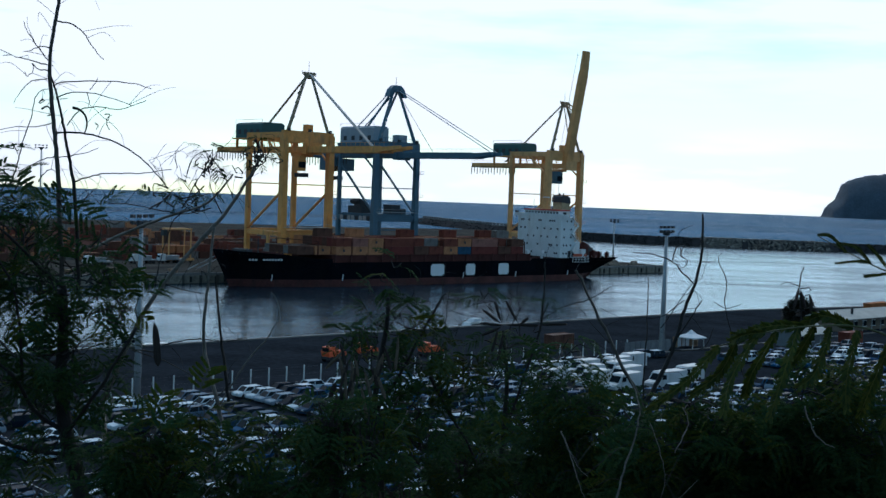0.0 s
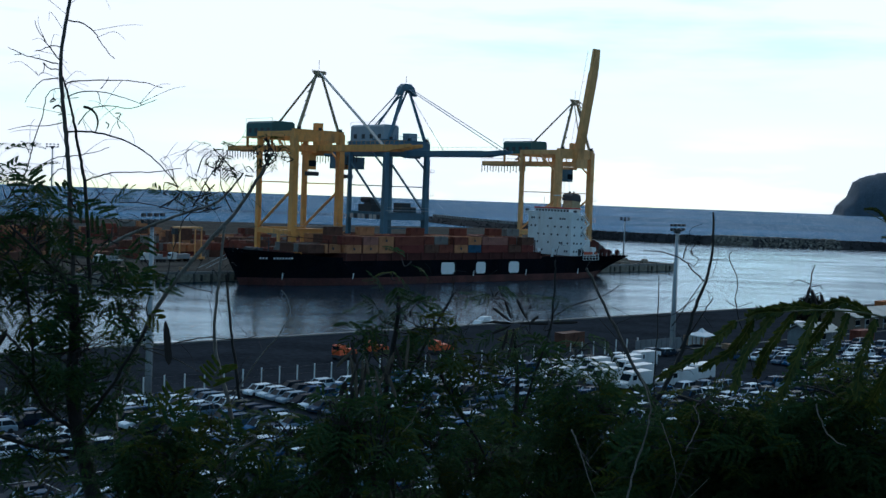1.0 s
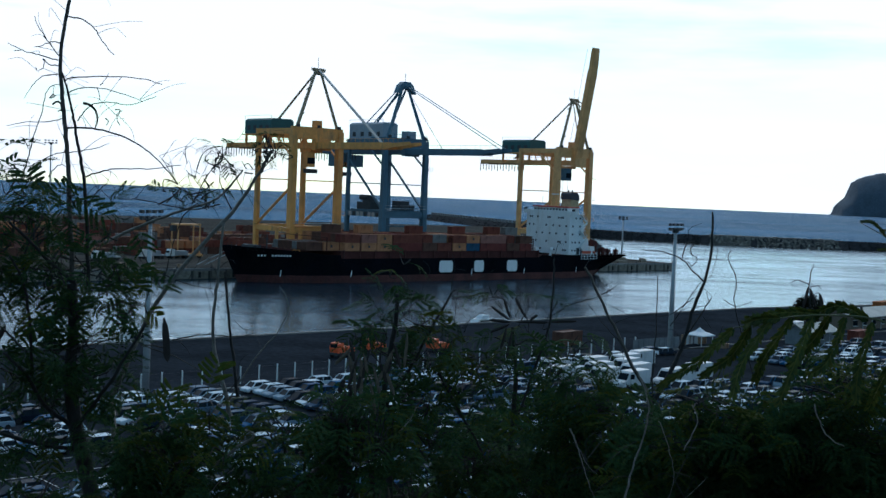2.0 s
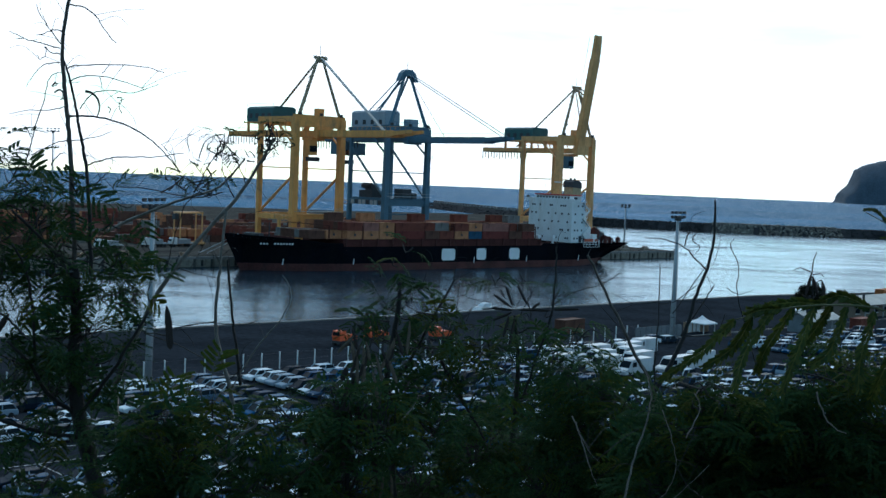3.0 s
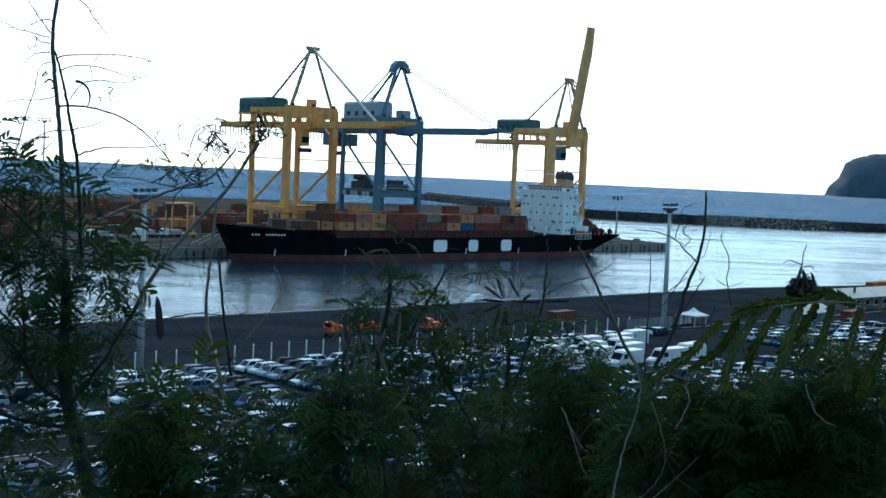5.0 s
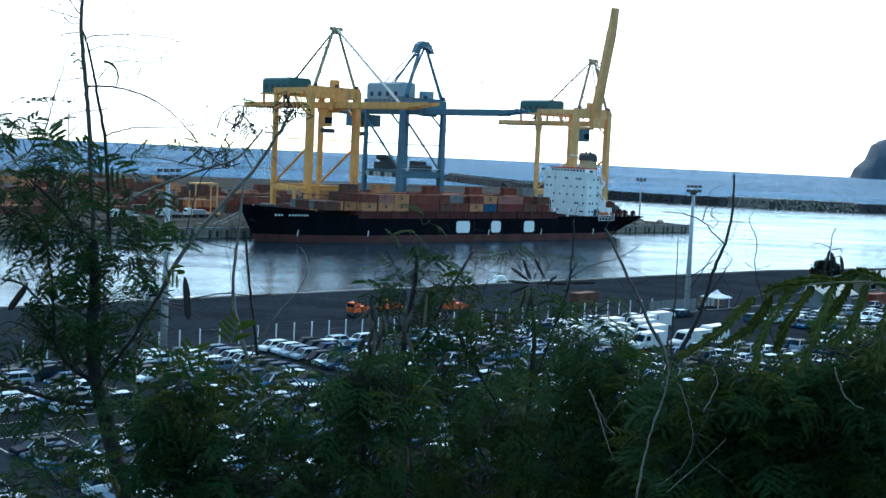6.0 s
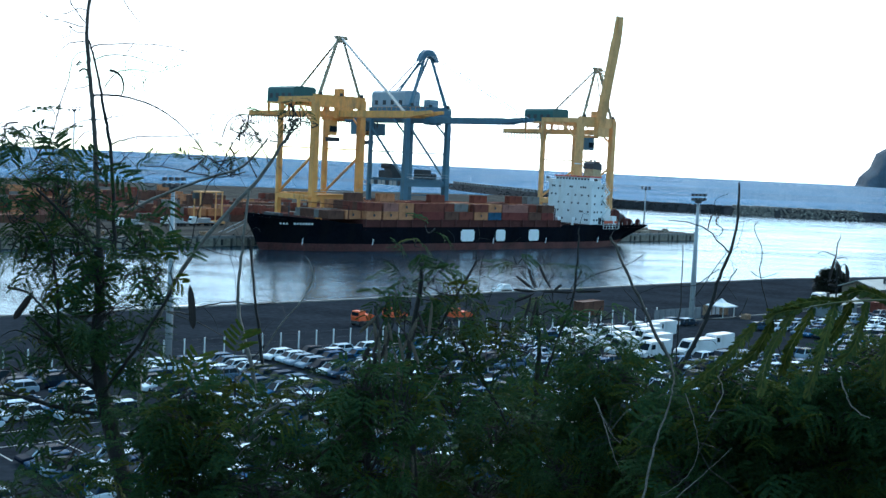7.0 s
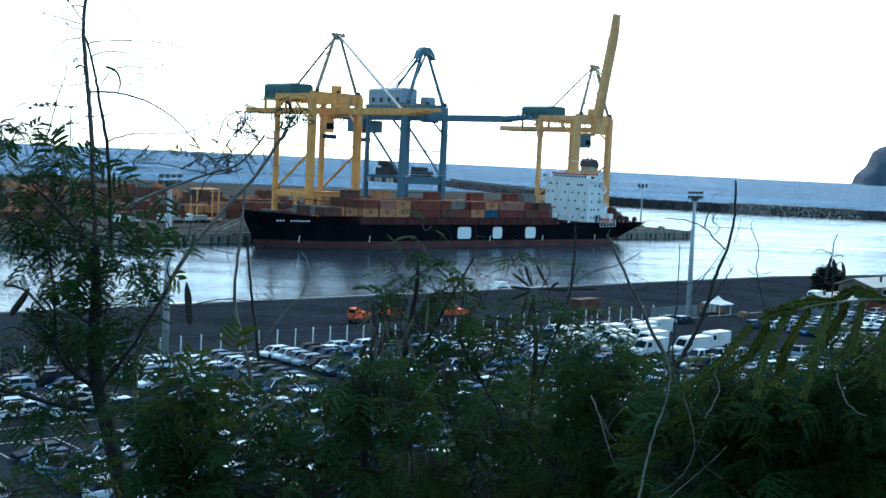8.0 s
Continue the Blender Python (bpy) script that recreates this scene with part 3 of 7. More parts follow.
    win = Shape().box(-0.05, -0.34, 0, 0.05, 0.34, 0.66).mesh("porthole", GLASS_DARK)
    rows = [(-9.2, -8.2, -3.6, -2.7, 3.4, 6.2), (-9.4, -6.5, -5.5, 0.4, 5.8, 8.6), (-8.8, -4.4, -1.2, 2.6, 5.6), (-9.3, -6.0, -2.8, 0.8, 7.2, 9.3), (-7.6, -6.6, -5.4, -0.9, 0.0, 5.2, 8.0, 9.0)]
    for i, ys in enumerate(rows):
        for y in ys:
            part("porthole", win, None, S0, m=pose(x0 - 0.02, y, 8.4 + pitch * i + 1.25))
        for x in (1.8, 3.4, 5.6):
            if rnd.random() < 0.7:
                part("porthole", win, None, S0, m=pose(x0 + x, -B + 0.58, 8.4 + pitch * i + 1.25, 0, 0, 90))
    # dark plates on the wall imitate the shade inside open doorways
    for x, wd, hgt in ((4.2, 1.5, 2.4), (6.4, 0.9, 2.1)):
        part("dark_doorway", Shape().box(x0 + x, -B + 0.53, 8.5, x0 + x + wd, -B + 0.62, 8.5 + hgt), DKSTEEL, S0)
    # outside stairs on the near side, aft
    for i in range(5):
        st = Shape()
        za, zc = 8.4 + pitch * i, 8.4 + pitch * (i + 1)
        xa, xb = (x1 - 2.6, x1 + 0.9) if i % 2 else (x1 + 0.9, x1 - 2.6)
        st.beam((xa, -B + 0.2, za), (xb, -B + 0.2, zc), 0.8, 0.2)
        st.beam((xa, -B - 0.15, za + 1), (xb, -B - 0.15, zc + 1), 0.07)
        for k in range(5):
            f = k / 4
            st.beam((xa + (xb - xa) * f, -B - 0.15, za + (zc - za) * f), (xa + (xb - xa) * f, -B - 0.15, za + (zc - za) * f + 1), 0.05)
        part("outside_stair", st, WHITE, S0)
    part("aft_house", Shape().box(x1, -8.5, 8.3, x1 + 5.2, 8.5, 14.2).box(x1 + 5.2, -9.5, 8.3, x1 + 7.6, 9.5, 11.4), WHITE, S0)
    fun = part("funnel", Shape().prism([(143.2, 20), (148.4, 20), (147.8, 29.0), (143.5, 29.4)], -2.3, 2.3), mat("funnel_ochre", (0.4, 0.3, 0.16), 0.6), S0, "ochre funnel with black cap")
    part("funnel_base", Shape().box(142.2, -4, 14.2, 149.6, 4, 20.0), WHITE, S0)
    part("funnel_cap", Shape().prism([(143.0, 28.6), (148.2, 28.2), (147.9, 30.4), (146.6, 31.1), (144.2, 31.2), (143.2, 30.6)], -2.5, 2.5), DKSTEEL, fun)
    for y in (-1.0, 0.9):
        part("exhaust_pipe", Shape().tube([(145.4, y, 30.8), (145.6, y, 32.0)], 0.34, 8), DKSTEEL, fun)
    ms = part("radar_mast", Shape().tube([(x0 + 4, 0, zb + 2.5), (x0 + 4, 0, zb + 9)], [0.4, 0.2]).beam((x0 + 4, -3, zb + 6.5), (x0 + 4, 3, zb + 6.5), 0.22).beam((x0 + 4, -1.8, zb + 8), (x0 + 4, 1.8, zb + 8), 0.2), LIGHTENED_YELLOW, S0)
    part("radar", Shape().box(x0 + 3.3, -1.6, zb + 7.0, x0 + 3.6, 1.6, zb + 7.4), WHITE, ms)
    for k, (x, y, wd, dp, hgt) in enumerate(((151, -7.5, 2.6, 3.0, 6.0), (150.2, 0, 3.6, 4.2, 4.6), (155, -9, 2.4, 2.2, 3.2), (157.5, -4, 3.0, 5.0, 4.4), (161, -6.5, 1.6, 2.0, 2.6), (163.2, 1, 2.0, 4.0, 2.4), (165.4, -7, 1.0, 1.6, 2.6))):
        part("stern_gear", Shape().box(x, y, 7.4, x + wd, y + dp, 7.4 + hgt).box(x + 0.3, y + 0.3, 7.4 + hgt, x + wd * 0.5, y + dp * 0.6, 7.9 + hgt), DKSTEEL if k % 2 else DECKRED, S0)
    part("ensign_staff", Shape().tube([(166.6, 0, 8), (167.6, 0, 13)], 0.09, 5), WHITE, S0)
    for i in range(8):
        x = 149 + i * 2.5
        part("rail_post", Shape().box(x, -sect(x)[0] * 0.97 - 0.04, 8.2, x + 0.08, -sect(x)[0] * 0.97 + 0.04, 9.5), WHITE, S0)
    # boarding gangway hung outside the rail
    gang = Shape()
    for z in (6.9, 7.9, 9.0):
        gang.beam((140, -B - 0.5, z), (148.5, -B - 0.5, z), 0.14)
    for i in range(6):
        gang.beam((140 + i * 1.7, -B - 0.5, 6.9), (140 + i * 1.7, -B - 0.5, 9.4), 0.14)
    part("gangway", gang, WHITE, S0)
    part("gangway_canvas", Shape().box(140.2, -B - 0.62, 8.9, 145.0, -B - 0.4, 9.9).box(146.0, -B - 0.62, 9.0, 147.4, -B - 0.4, 9.8), mat("orange_red_canvas", (0.5, 0.1, 0.05), 0.8), S0, "orange-red canvas on the gangway rail")
    # deck lamps, vents and lashing bridges
    for x in (24.3, 37.2, 50.2, 63.0, 76.0, 88.9, 101.7, 115.0):
        part("lashing_bridge", Shape().box(x, -B + 0.3, 9.9, x + 0.3, -B + 0.6, 14.2).box(x, B - 0.6, 9.9, x + 0.3, B - 0.3, 14.2).box(x, -B + 0.3, 14.0, x + 0.3, B - 0.3, 14.2), DECKRED, S0)
    for x, y in ((121, -7), (124, -3), (127, -8.5), (122, 4)):
        part("deck_vent", Shape().tube([(x, y, 7.4), (x, y, 10.2)], 0.5, 8).box(x - 0.8, y - 0.6, 10.0, x + 0.8, y + 0.6, 11.0), WHITE, S0)
    for y in (-4, 5):
        part("aerial_mast", Shape().tube([(136, y, 25.6), (136, y, 29.6)], 0.1, 5), WHITE, S0)
    for x in (2.0, 5.0, 160.0, 165.0):
        w = sect(x)[0]
        part("mooring_line", Shape().tube([(x, w * 0.8, sect(x)[2]), (x + (-8 if x < 50 else 8), 14, 4.2)], 0.07, 5), CANVAS, S0)
    # deck cargo
    rnd = random.Random(11)
    pick = ["rust red"] * 7 + ["brown"] * 6 + ["deep red"] * 4 + ["mustard"] * 6 + ["grey"] + ["faded red"] * 3
    bays = [(18.5, 6.06, 1), (25.0, 6.06, 1), (31.3, 6.06, 2), (37.9, 6.06, 2), (44.2, 6.06, 2), (50.8, 12.19, 2), (63.6, 6.06, 2), (69.9, 6.06, 2), (76.6, 6.06, 2), (82.9, 6.06, 2), (89.4, 12.19, 2), (102.2, 6.06, 2), (108.5, 6.06, 2)]
    # colours of the outer row that faces the open water, lower and upper tier
    outer = {18.5: ("rust red", ""), 25.0: ("rust red", ""), 31.3: ("mustard", "rust red"), 37.9: ("mustard", "faded red"), 44.2: ("mustard", "mustard"), 50.8: ("deep red", "rust red"), 63.6: ("brown", "mustard"), 69.9: ("rust red", "deep red"),
             76.6: ("mustard", "rust red"), 82.9: ("blue", "mustard"), 89.4: ("deep red", "faded red"), 102.2: ("brown", "mustard"), 108.5: ("deep red", "brown")}
    mark = Shape().box(0, -0.03, 0, 0.75, 0.03, 0.8).mesh("box_mark", DKSTEEL)
    for x, l, tiers in bays:
        base = rnd.choice(pick)
        for row in range(9):
            y = -B + 0.35 + row * 2.53
            if x < 26 and row in (0, 8):
                continue
            top = tiers + (1 if rnd.random() < 0.05 and 2 < row < 8 else 0) - (1 if rnd.random() < 0.2 and tiers > 1 and row != 0 else 0)
            for k in range(top):
                c = rnd.choice(pick) if rnd.random() < 0.7 else base
                if x < 26:
                    c = rnd.choice(["brown", "grey", "mustard", "brown"])
                if row == 0 and k < 2 and outer[x][k]:
                    c = outer[x][k]
                if row == 0 and k == 1 and x in (63.6, 69.9, 102.2):
                    continue
                ob = container(c, l, hb(x, y, 9.92 + 2.62 * k), "stacked on the ship's deck", "containers on the ship")
                if c == "mustard" and row < 3:
                    part("painted_mark", mark, None, ob, m=pose(l * 0.5 - 0.3, 0.0, 0.95))


ship()


# ---- quay cranes ----
def crane(u, paint, house, label, boom_up, mark):
    """A ship-to-shore gantry crane; u is its waterside leg farthest from the bow."""
    C = thing("quay_crane", hb(u - 18.5, 15, 3.0), label, "crane", "ship-to-shore cranes on the quay")
    G, Sp = 20.0, 18.5                       # rail gauge inland, leg spacing along the quay
    zp, zt, zb = (12.2 if mark != "blue" else 17.8), (43.2 if mark != "blue" else 42.0), 39.8            # portal beam, top beam, girder
    legs = [(0, 0), (Sp, 0), (0, G), (Sp, G)]
    for x, y in legs:
        lg = Shape()
        w = 1.45 if y else 2.1
        top_w = w if mark != "blue" else w * 0.72
        lg.beam((x, y, 1.4), (x, y, zt + 1.5), w, w, top_w)
        L = part("leg", lg, paint, C)
        part("bogie", Shape().box(x - 3.2, y - 0.5, 0.0, x + 3.2, y + 0.5, 1.1).box(x - 1.2, y - 0.6, 1.0, x + 1.2, y + 0.6, 1.8), DKSTEEL, L)
        if y == 0:
            la = Shape()
            for k in range(9):
                z = 3 + k * 3.9
                la.box(x + 0.9, y - 0.7, z, x + 2.1, y + 0.7, z + 0.12)
                la.beam((x + 1.0, y - 0.5, z), (x + 2.0, y + 0.5, z + 3.9), 0.16)
            part("ladder", la, paint, L)
    for y in (0, G):
        part("sill_beam", Shape().beam((-1, y, 4.0), (Sp + 1, y, 4.0), 1.1, 1.4), paint, C)
        part("portal_beam", Shape().beam((0, y, zp), (Sp, y, zp), 1.2, 2.2), paint, C)
        part("top_beam", Shape().beam((-0.8, y, zt + 0.6), (Sp + 0.8, y, zt + 0.6), 1.4, 3.9 if y == 0 and mark != "blue" else 2.6), paint, C)
    for x in (0, Sp):
        part("side_beam", Shape().beam((x, 0, zp), (x, G, zp), 1.1, 1.6), paint, C)
        part("side_beam", Shape().beam((x, 0, zt + 1.0), (x, G, zt + 1.0), 1.1, 1.8), paint, C)
        part("tie", Shape().beam((x, 0, 28.4), (x, G, 28.4), 0.35), paint, C)
        if mark == "blue":
            part("diagonal_brace", Shape().beam((x, G, zt - 5), (x, 0, zp + 1.2), 0.6), paint, C)
        else:
            part("diagonal_brace", Shape().beam((x, G, zp + 1), (x, 0, 26.5), 0.6), paint, C)
        part("diagonal_brace", Shape().beam((x, 0, zt - 8), (x, G * 0.55, zt + 0.5), 0.5), paint, C)
    part("walkway", Shape().beam((0, -1, zp + 2.2), (Sp, -1, zp + 2.2), 0.9, 0.12).beam((0, -1.4, zp + 3.2), (Sp, -1.4, zp + 3.2), 0.08), CRANE_GREY, C)
    # fixed girders over the portal and backreach
    xm = Sp / 2
    back = G + 30.0
    for x in (xm - 2.6, xm + 2.6):
        part("girder", Shape().beam((x, back, zb), (x, -2.5, zb), 1.0, 1.9), paint, C)
    for k in range(7):
        y = -1 + k * (back + 1) / 6.5
        part("cross_tie", Shape().beam((xm - 2.6, y, zb + 0.3), (xm + 2.6, y, zb + 0.3), 0.5, 0.7), paint, C)
    fest = Shape()
    for k in range(16):
        y = G + 4 + k * 1.7
        fest.box(xm - 3.4, y, zb - 3.2 - 0.6 * (k % 2), xm - 3.25, y + 0.35, zb - 0.6)
    fest.beam((xm - 3.3, G + 2, zb - 0.7), (xm - 3.3, back, zb - 0.7), 0.15)
    part("festoon", fest, DKSTEEL, C, "hanging loops of trolley cable")
    rl = Shape()
    for k in range(26):
        y = back - k * (back + 2) / 26
        rl.beam((xm - 3.6, y, zb + 0.8), (xm - 3.6, y, zb + 2.0), 0.07)
    rl.beam((xm - 3.6, back, zb + 2.0), (xm - 3.6, -2, zb + 2.0), 0.08)
    part("handrail", rl, paint, C)
    # machinery house on the landside
    hx0, hx1 = (xm - 4.6, xm + 4.6) if mark != "blue" else (xm - 4.6, xm + 2.2)
    hy0, hy1 = (G, G + 16.0) if mark != "blue" else (7.5, G + 6.5)
    hz = zt + (0.6 if mark != "blue" else 1.8)
    hh = 5.2 if mark != "blue" else 6.2
    for x in (hx0 + 0.4, hx1 - 0.4):
        for y in (hy0 + 0.5, hy1 - 0.5):
            part("house_post", Shape().beam((x, y, zb), (x, y, hz - 0.3), 0.7), paint, C)
    h = Shape()
    h.prism([(hx0, hz), (hx1, hz), (hx1, hz + hh - 0.7), (hx1 - 1.0, hz + hh), (hx0 + 1.0, hz + hh), (hx0, hz + hh - 0.7)], hy0, hy1)
    H = part("machinery_house", h, house, C, "dark green machinery house" if mark != "blue" else "grey machinery house")
    part("house_floor", Shape().box(hx0 - 0.8, hy0 - 0.8, hz - 0.5, hx1 + 0.8, hy1 + 0.8, hz - 0.1), paint, H)
    for k in range(4):
        y = hy0 + 1.5 + k * (hy1 - hy0 - 3) / 3.5
        part("louvre", Shape().box(hx0 - 0.06, y, hz + 1.2, hx0 + 0.02, y + 1.8, hz + 2.8), DKSTEEL, H)
    part("roof_rail", Shape().beam((hx0, hy0, hz + hh + 0.9), (hx0, hy1, hz + hh + 0.9), 0.1).beam((hx0, hy0, hz + hh - 0.3), (hx0, hy0, hz + hh + 0.9), 0.1).beam((hx0, hy1, hz + hh - 0.3), (hx0, hy1, hz + hh + 0.9), 0.1), paint, H)
    # A-frame
    za = 64.6 if mark != "blue" else 62.9
    ya = 2.8
    xa = xm + (1.5 if mark != "blue" else 0.9)      # masthead shifted off the middle to fit the camera's view
    frame_mat = paint if mark == "blue" else MAST_TAN
    spread = 2.6 if mark != "blue" else 2.8
    for x0, xt in ((1.0, xa - spread * 0.35), (Sp - 1.0, xa + spread * 0.35)):
        part("mast_leg", Shape().beam((x0, 0, zt + 2), (xt, ya, za), 1.05 if mark == "blue" else 0.85, None, 0.7), frame_mat, C)
        if mark == "blue":
            part("back_leg", Shape().beam((xt, ya, za), (x0 * 0.6 + xm * 0.4, G, zb + 1.0), 0.55, 0.55), frame_mat, C)
    for k in range(5):
        f = 0.2 + k * 0.15
        part("mast_tie", Shape().beam((1.0 + (xm - 2 - 1) * f, ya * f - 0.8, zt + 2 + (za - zt - 2) * f), (1.0 + (xm - 2 - 1) * f + 1.3, ya * f - 0.8, zt + 3.2 + (za - zt - 2) * f), 0.5, 0.18), frame_mat, C)
    cap = Shape()
    if mark == "blue":
        cap.prism([(xa - 4.2, za - 2.8), (xa - 3.0, za), (xa - 1.4, za + 1.3), (xa + 1.4, za + 1.3), (xa + 3.0, za), (xa + 4.2, za - 2.8), (xa + 2.6, za - 2.4), (xa + 1.4, za - 1.0), (xa - 1.4, za - 1.0), (xa - 2.6, za - 2.4)], ya - 1.2, ya + 1.2)
    else:
        cap.box(xa - 1.3, ya - 0.7, za - 1.4, xa + 1.3, ya + 0.7, za - 0.2)
        for x in (-1.7, -0.5, 0.8, 2.0):
            cap.tube([(xa + x, ya - 0.25, za + 0.25), (xa + x, ya + 0.25, za + 0.25)], 0.62, 8)
        cap.beam((xa - 2.6, ya, za + 0.2), (xa + 2.9, ya, za - 0.3), 0.3).beam((xa - 2.6, ya, za + 0.2), (xa - 2.6, ya, za + 1.1), 0.14).beam((xa + 2.9, ya, za - 0.3), (xa + 2.9, ya, za + 0.7), 0.14)
    part("mast_head", cap, frame_mat if mark != "blue" else paint, C)
    part("aerial", Shape().tube([(xa, ya, za + 1), (xa, ya, za + 4.2)], 0.08), DKSTEEL, C)
    # boom
    hinge = Vector((0, -0.9 if boom_up else -2.6, zb))
    reach = 45.4 if boom_up else 47.0
    a = radians(79.3) if boom_up else 0.0
    d = Vector((0, -math.cos(a), math.sin(a)))
    n = Vector((0, math.sin(a), math.cos(a)))
    bm_ = Shape()
    half = 1.25 if boom_up else 2.2
    for x in (xm - half, xm + half):
        p0, p1, p2 = hinge + Vector((x, 0, 0)), hinge + d * (reach - 9) + Vector((x, 0, 0)), hinge + d * reach + n * 0.7 + Vector((x, 0, 0))
        bm_.beam(p0, p1, 1.1, 2.0).beam(p1, p2, 1.1, 1.5, 0.7)
    BO = part("boom", bm_, paint, C, "boom raised nearly upright" if boom_up else "level boom out over the ship")
    if boom_up:
        plate = Shape()
        ring = []
        for f, wide, lo, hi in ((0.0, 1.7, -1.3, 1.3), (0.6, 1.6, -1.1, 1.1), (0.86, 1.5, -1.0, 1.0), (1.0, 1.2, -0.4, 0.9)):
            c = hinge + d * (reach * f) + Vector((xm, 0, 0))
            ring += [c + Vector((-wide, 0, 0)) + n * lo, c + Vector((wide, 0, 0)) + n * lo, c + Vector((wide, 0, 0)) + n * hi, c + Vector((-wide, 0, 0)) + n * hi]
        plate.add(ring, [(k * 4 + e, k * 4 + (e + 1) % 4, k * 4 + 4 + (e + 1) % 4, k * 4 + 4 + e) for k in range(3) for e in range(4)] + [(3, 2, 1, 0), (12, 13, 14, 15)])
        part("boom_casing", plate, paint, BO)
        part("boom_hatch", Shape().beam(hinge + d * 33 + Vector((xm - 1.65, 0, 0)), hinge + d * 35.4 + Vector((xm - 1.65, 0, 0)), 0.2, 0.9), DKSTEEL, BO)
    for k in range(9):
        q = hinge + d * (3 + k * (reach - 5) / 8.5)
        part("boom_tie", Shape().beam(q + Vector((xm - half, 0, 0)), q + Vector((xm + half, 0, 0)), 0.5, 0.9), paint, BO)
    part("hinge_block", Shape().box(xm - 3.2, -3.6, zb - 1.6, xm + 3.2, -1.6, zb + 2.0), paint, C)
    br = Shape()
    for k in range(20):
        q = hinge + d * (1 + k * (reach - 2) / 19.5) + Vector((xm - 3.0, 0, 0))
        br.beam(q + n * 1.1, q + n * 2.1, 0.07)
    br.beam(hinge + d + n * 2.1 + Vector((xm - 3.0, 0, 0)), hinge + d * (reach - 1) + n * 2.1 + Vector((xm - 3.0, 0, 0)), 0.08)
    part("boom_rail", br, paint, BO)
    # stays
    top = Vector((xa, ya, za))
    if boom_up:
        for x in (-1.6, 1.6):
            part("folded_stay", Shape().beam(top + Vector((x, -1, 0)), hinge + d * 22 + n * 1.0 + Vector((xm + x, 0, 0)), 0.35).beam(top + Vector((x, -1, -0.5)), Vector((xm + x, -2.6, 52)), 0.3), frame_mat, C)
    else:
        for x in ((-1.4, 1.4) if mark == "blue" else (-0.35, 0.35)):
            for f, w in (((0.97, 0.2),) if mark == "blue" else ((0.66, 0.36),)):
                part("fore_stay", Shape().beam(top + Vector((x * 0.6, -0.8, 0)), hinge + d * (reach * f) + Vector((xm + x, 0, 1.0)), w), CRANE_GREY if mark != "blue" else paint, C)
        if mark == "blue":
            part("hoist_rope", Shape().beam(top, hinge + d * (reach * 0.35) + Vector((xm, 0, 1)), 0.12), CABLE, C)
    for x in ((-1.8, 1.8) if mark == "blue" else (-0.3, 0.3)):
        part("back_stay", Shape().beam(top + Vector((x * 0.6, 0.6, 0)), (xm + x, G + 13, zb + 1.5), 0.28), frame_mat, C)
    # access platforms, floodlights and cable reel
    for k in range(4):
        z = 9.0 + k * 8.2
        part("landing", Shape().box(Sp - 1.9, -1.9, z, Sp + 1.9, -1.0, z + 0.15).beam((Sp - 1.9, -1.9, z + 1.1), (Sp + 1.9, -1.9, z + 1.1), 0.08).beam((Sp - 1.9, -1.9, z), (Sp - 1.9, -1.9, z + 1.1), 0.08).beam((Sp + 1.9, -1.9, z), (Sp + 1.9, -1.9, z + 1.1), 0.08), paint, C)
    for x in (1.0, xm, Sp - 1.0):
        part("floodlight", Shape().box(x - 0.5, -1.3, zt + 2.4, x + 0.5, -0.7, zt + 3.3), DKSTEEL, C)
    part("cable_reel", Shape().tube([(Sp + 1.2, 3, 6.5), (Sp + 2.0, 3, 6.5)], 2.1, 16), DKSTEEL, C)
    part("electric_house", Shape().box(xm - 3, G - 4, zt + 2.5, xm + 3, G - 1, zt + 5.4) if mark == "blue" else Shape().box(xm + 1, 2, zt + 2.4, xm + 3.4, 4.4, zt + 5.0), GREYSTEEL if mark == "blue" else paint, C)
    for k in range(6):
        y = 2 + k * 3.2
        part("girder_bracket", Shape().beam((xm - 2.6, y, zb + 0.9), (xm - 3.9, y, zt + 0.8), 0.3), paint, C)
    # trolley and cab
    ty = {"near": 3.0, "blue": G + 14.0, "far": 4.0}[mark]
    T = part("trolley", Shape().box(xm - 2.4, ty - 3, zb - 2.2, xm + 2.4, ty + 3, zb - 1.2), paint, C)
    part("cab", Shape().box(xm - 4.4, ty - 4.5, zb - 7.0, xm - 1.6, ty - 1.5, zb - 2.2) if mark != "blue" else Shape().box(xm - 4.6, ty - 4.5, zb - 5.6, xm + 4.6, ty + 4.5, zb - 1.2), BLUE if mark != "near" else YELLOW, T, "operator cab under the girder")
    part("cab_glass", Shape().box(xm - 4.45, ty - 4.55, zb - 6.0, xm - 1.55, ty - 4.3, zb - 4.0), GLASS_DARK, T)
    part("spreader", Shape().box(xm - 6, ty - 0.8, zp + 9, xm + 6, ty + 0.8, zp + 9.6).box(xm - 1.5, ty - 0.9, zp + 9.6, xm + 1.5, ty + 0.9, zp + 11.0) if mark == "far" else Shape().box(xm - 2.0, ty - 1.2, zb - 9.0, xm + 2.0, ty + 1.2, zb - 7.6), DKSTEEL, T)
    for x in (-1.4, 1.4):
        part("hoist_rope", Shape().beam((xm + x, ty, zb - 2), (xm + x, ty, zp + 11 if mark == "far" else zb - 7.8), 0.1), CABLE, T)
    if mark == "blue":
        # lower working platform with lifting gear
        P = part("lashing_platform", Shape().box(0.8, 1, zp + 1.0, Sp - 0.8, G - 1, zp + 1.5).box(2, 1, zp - 4.2, Sp - 2, 3, zp - 3.8), BLUE, C)
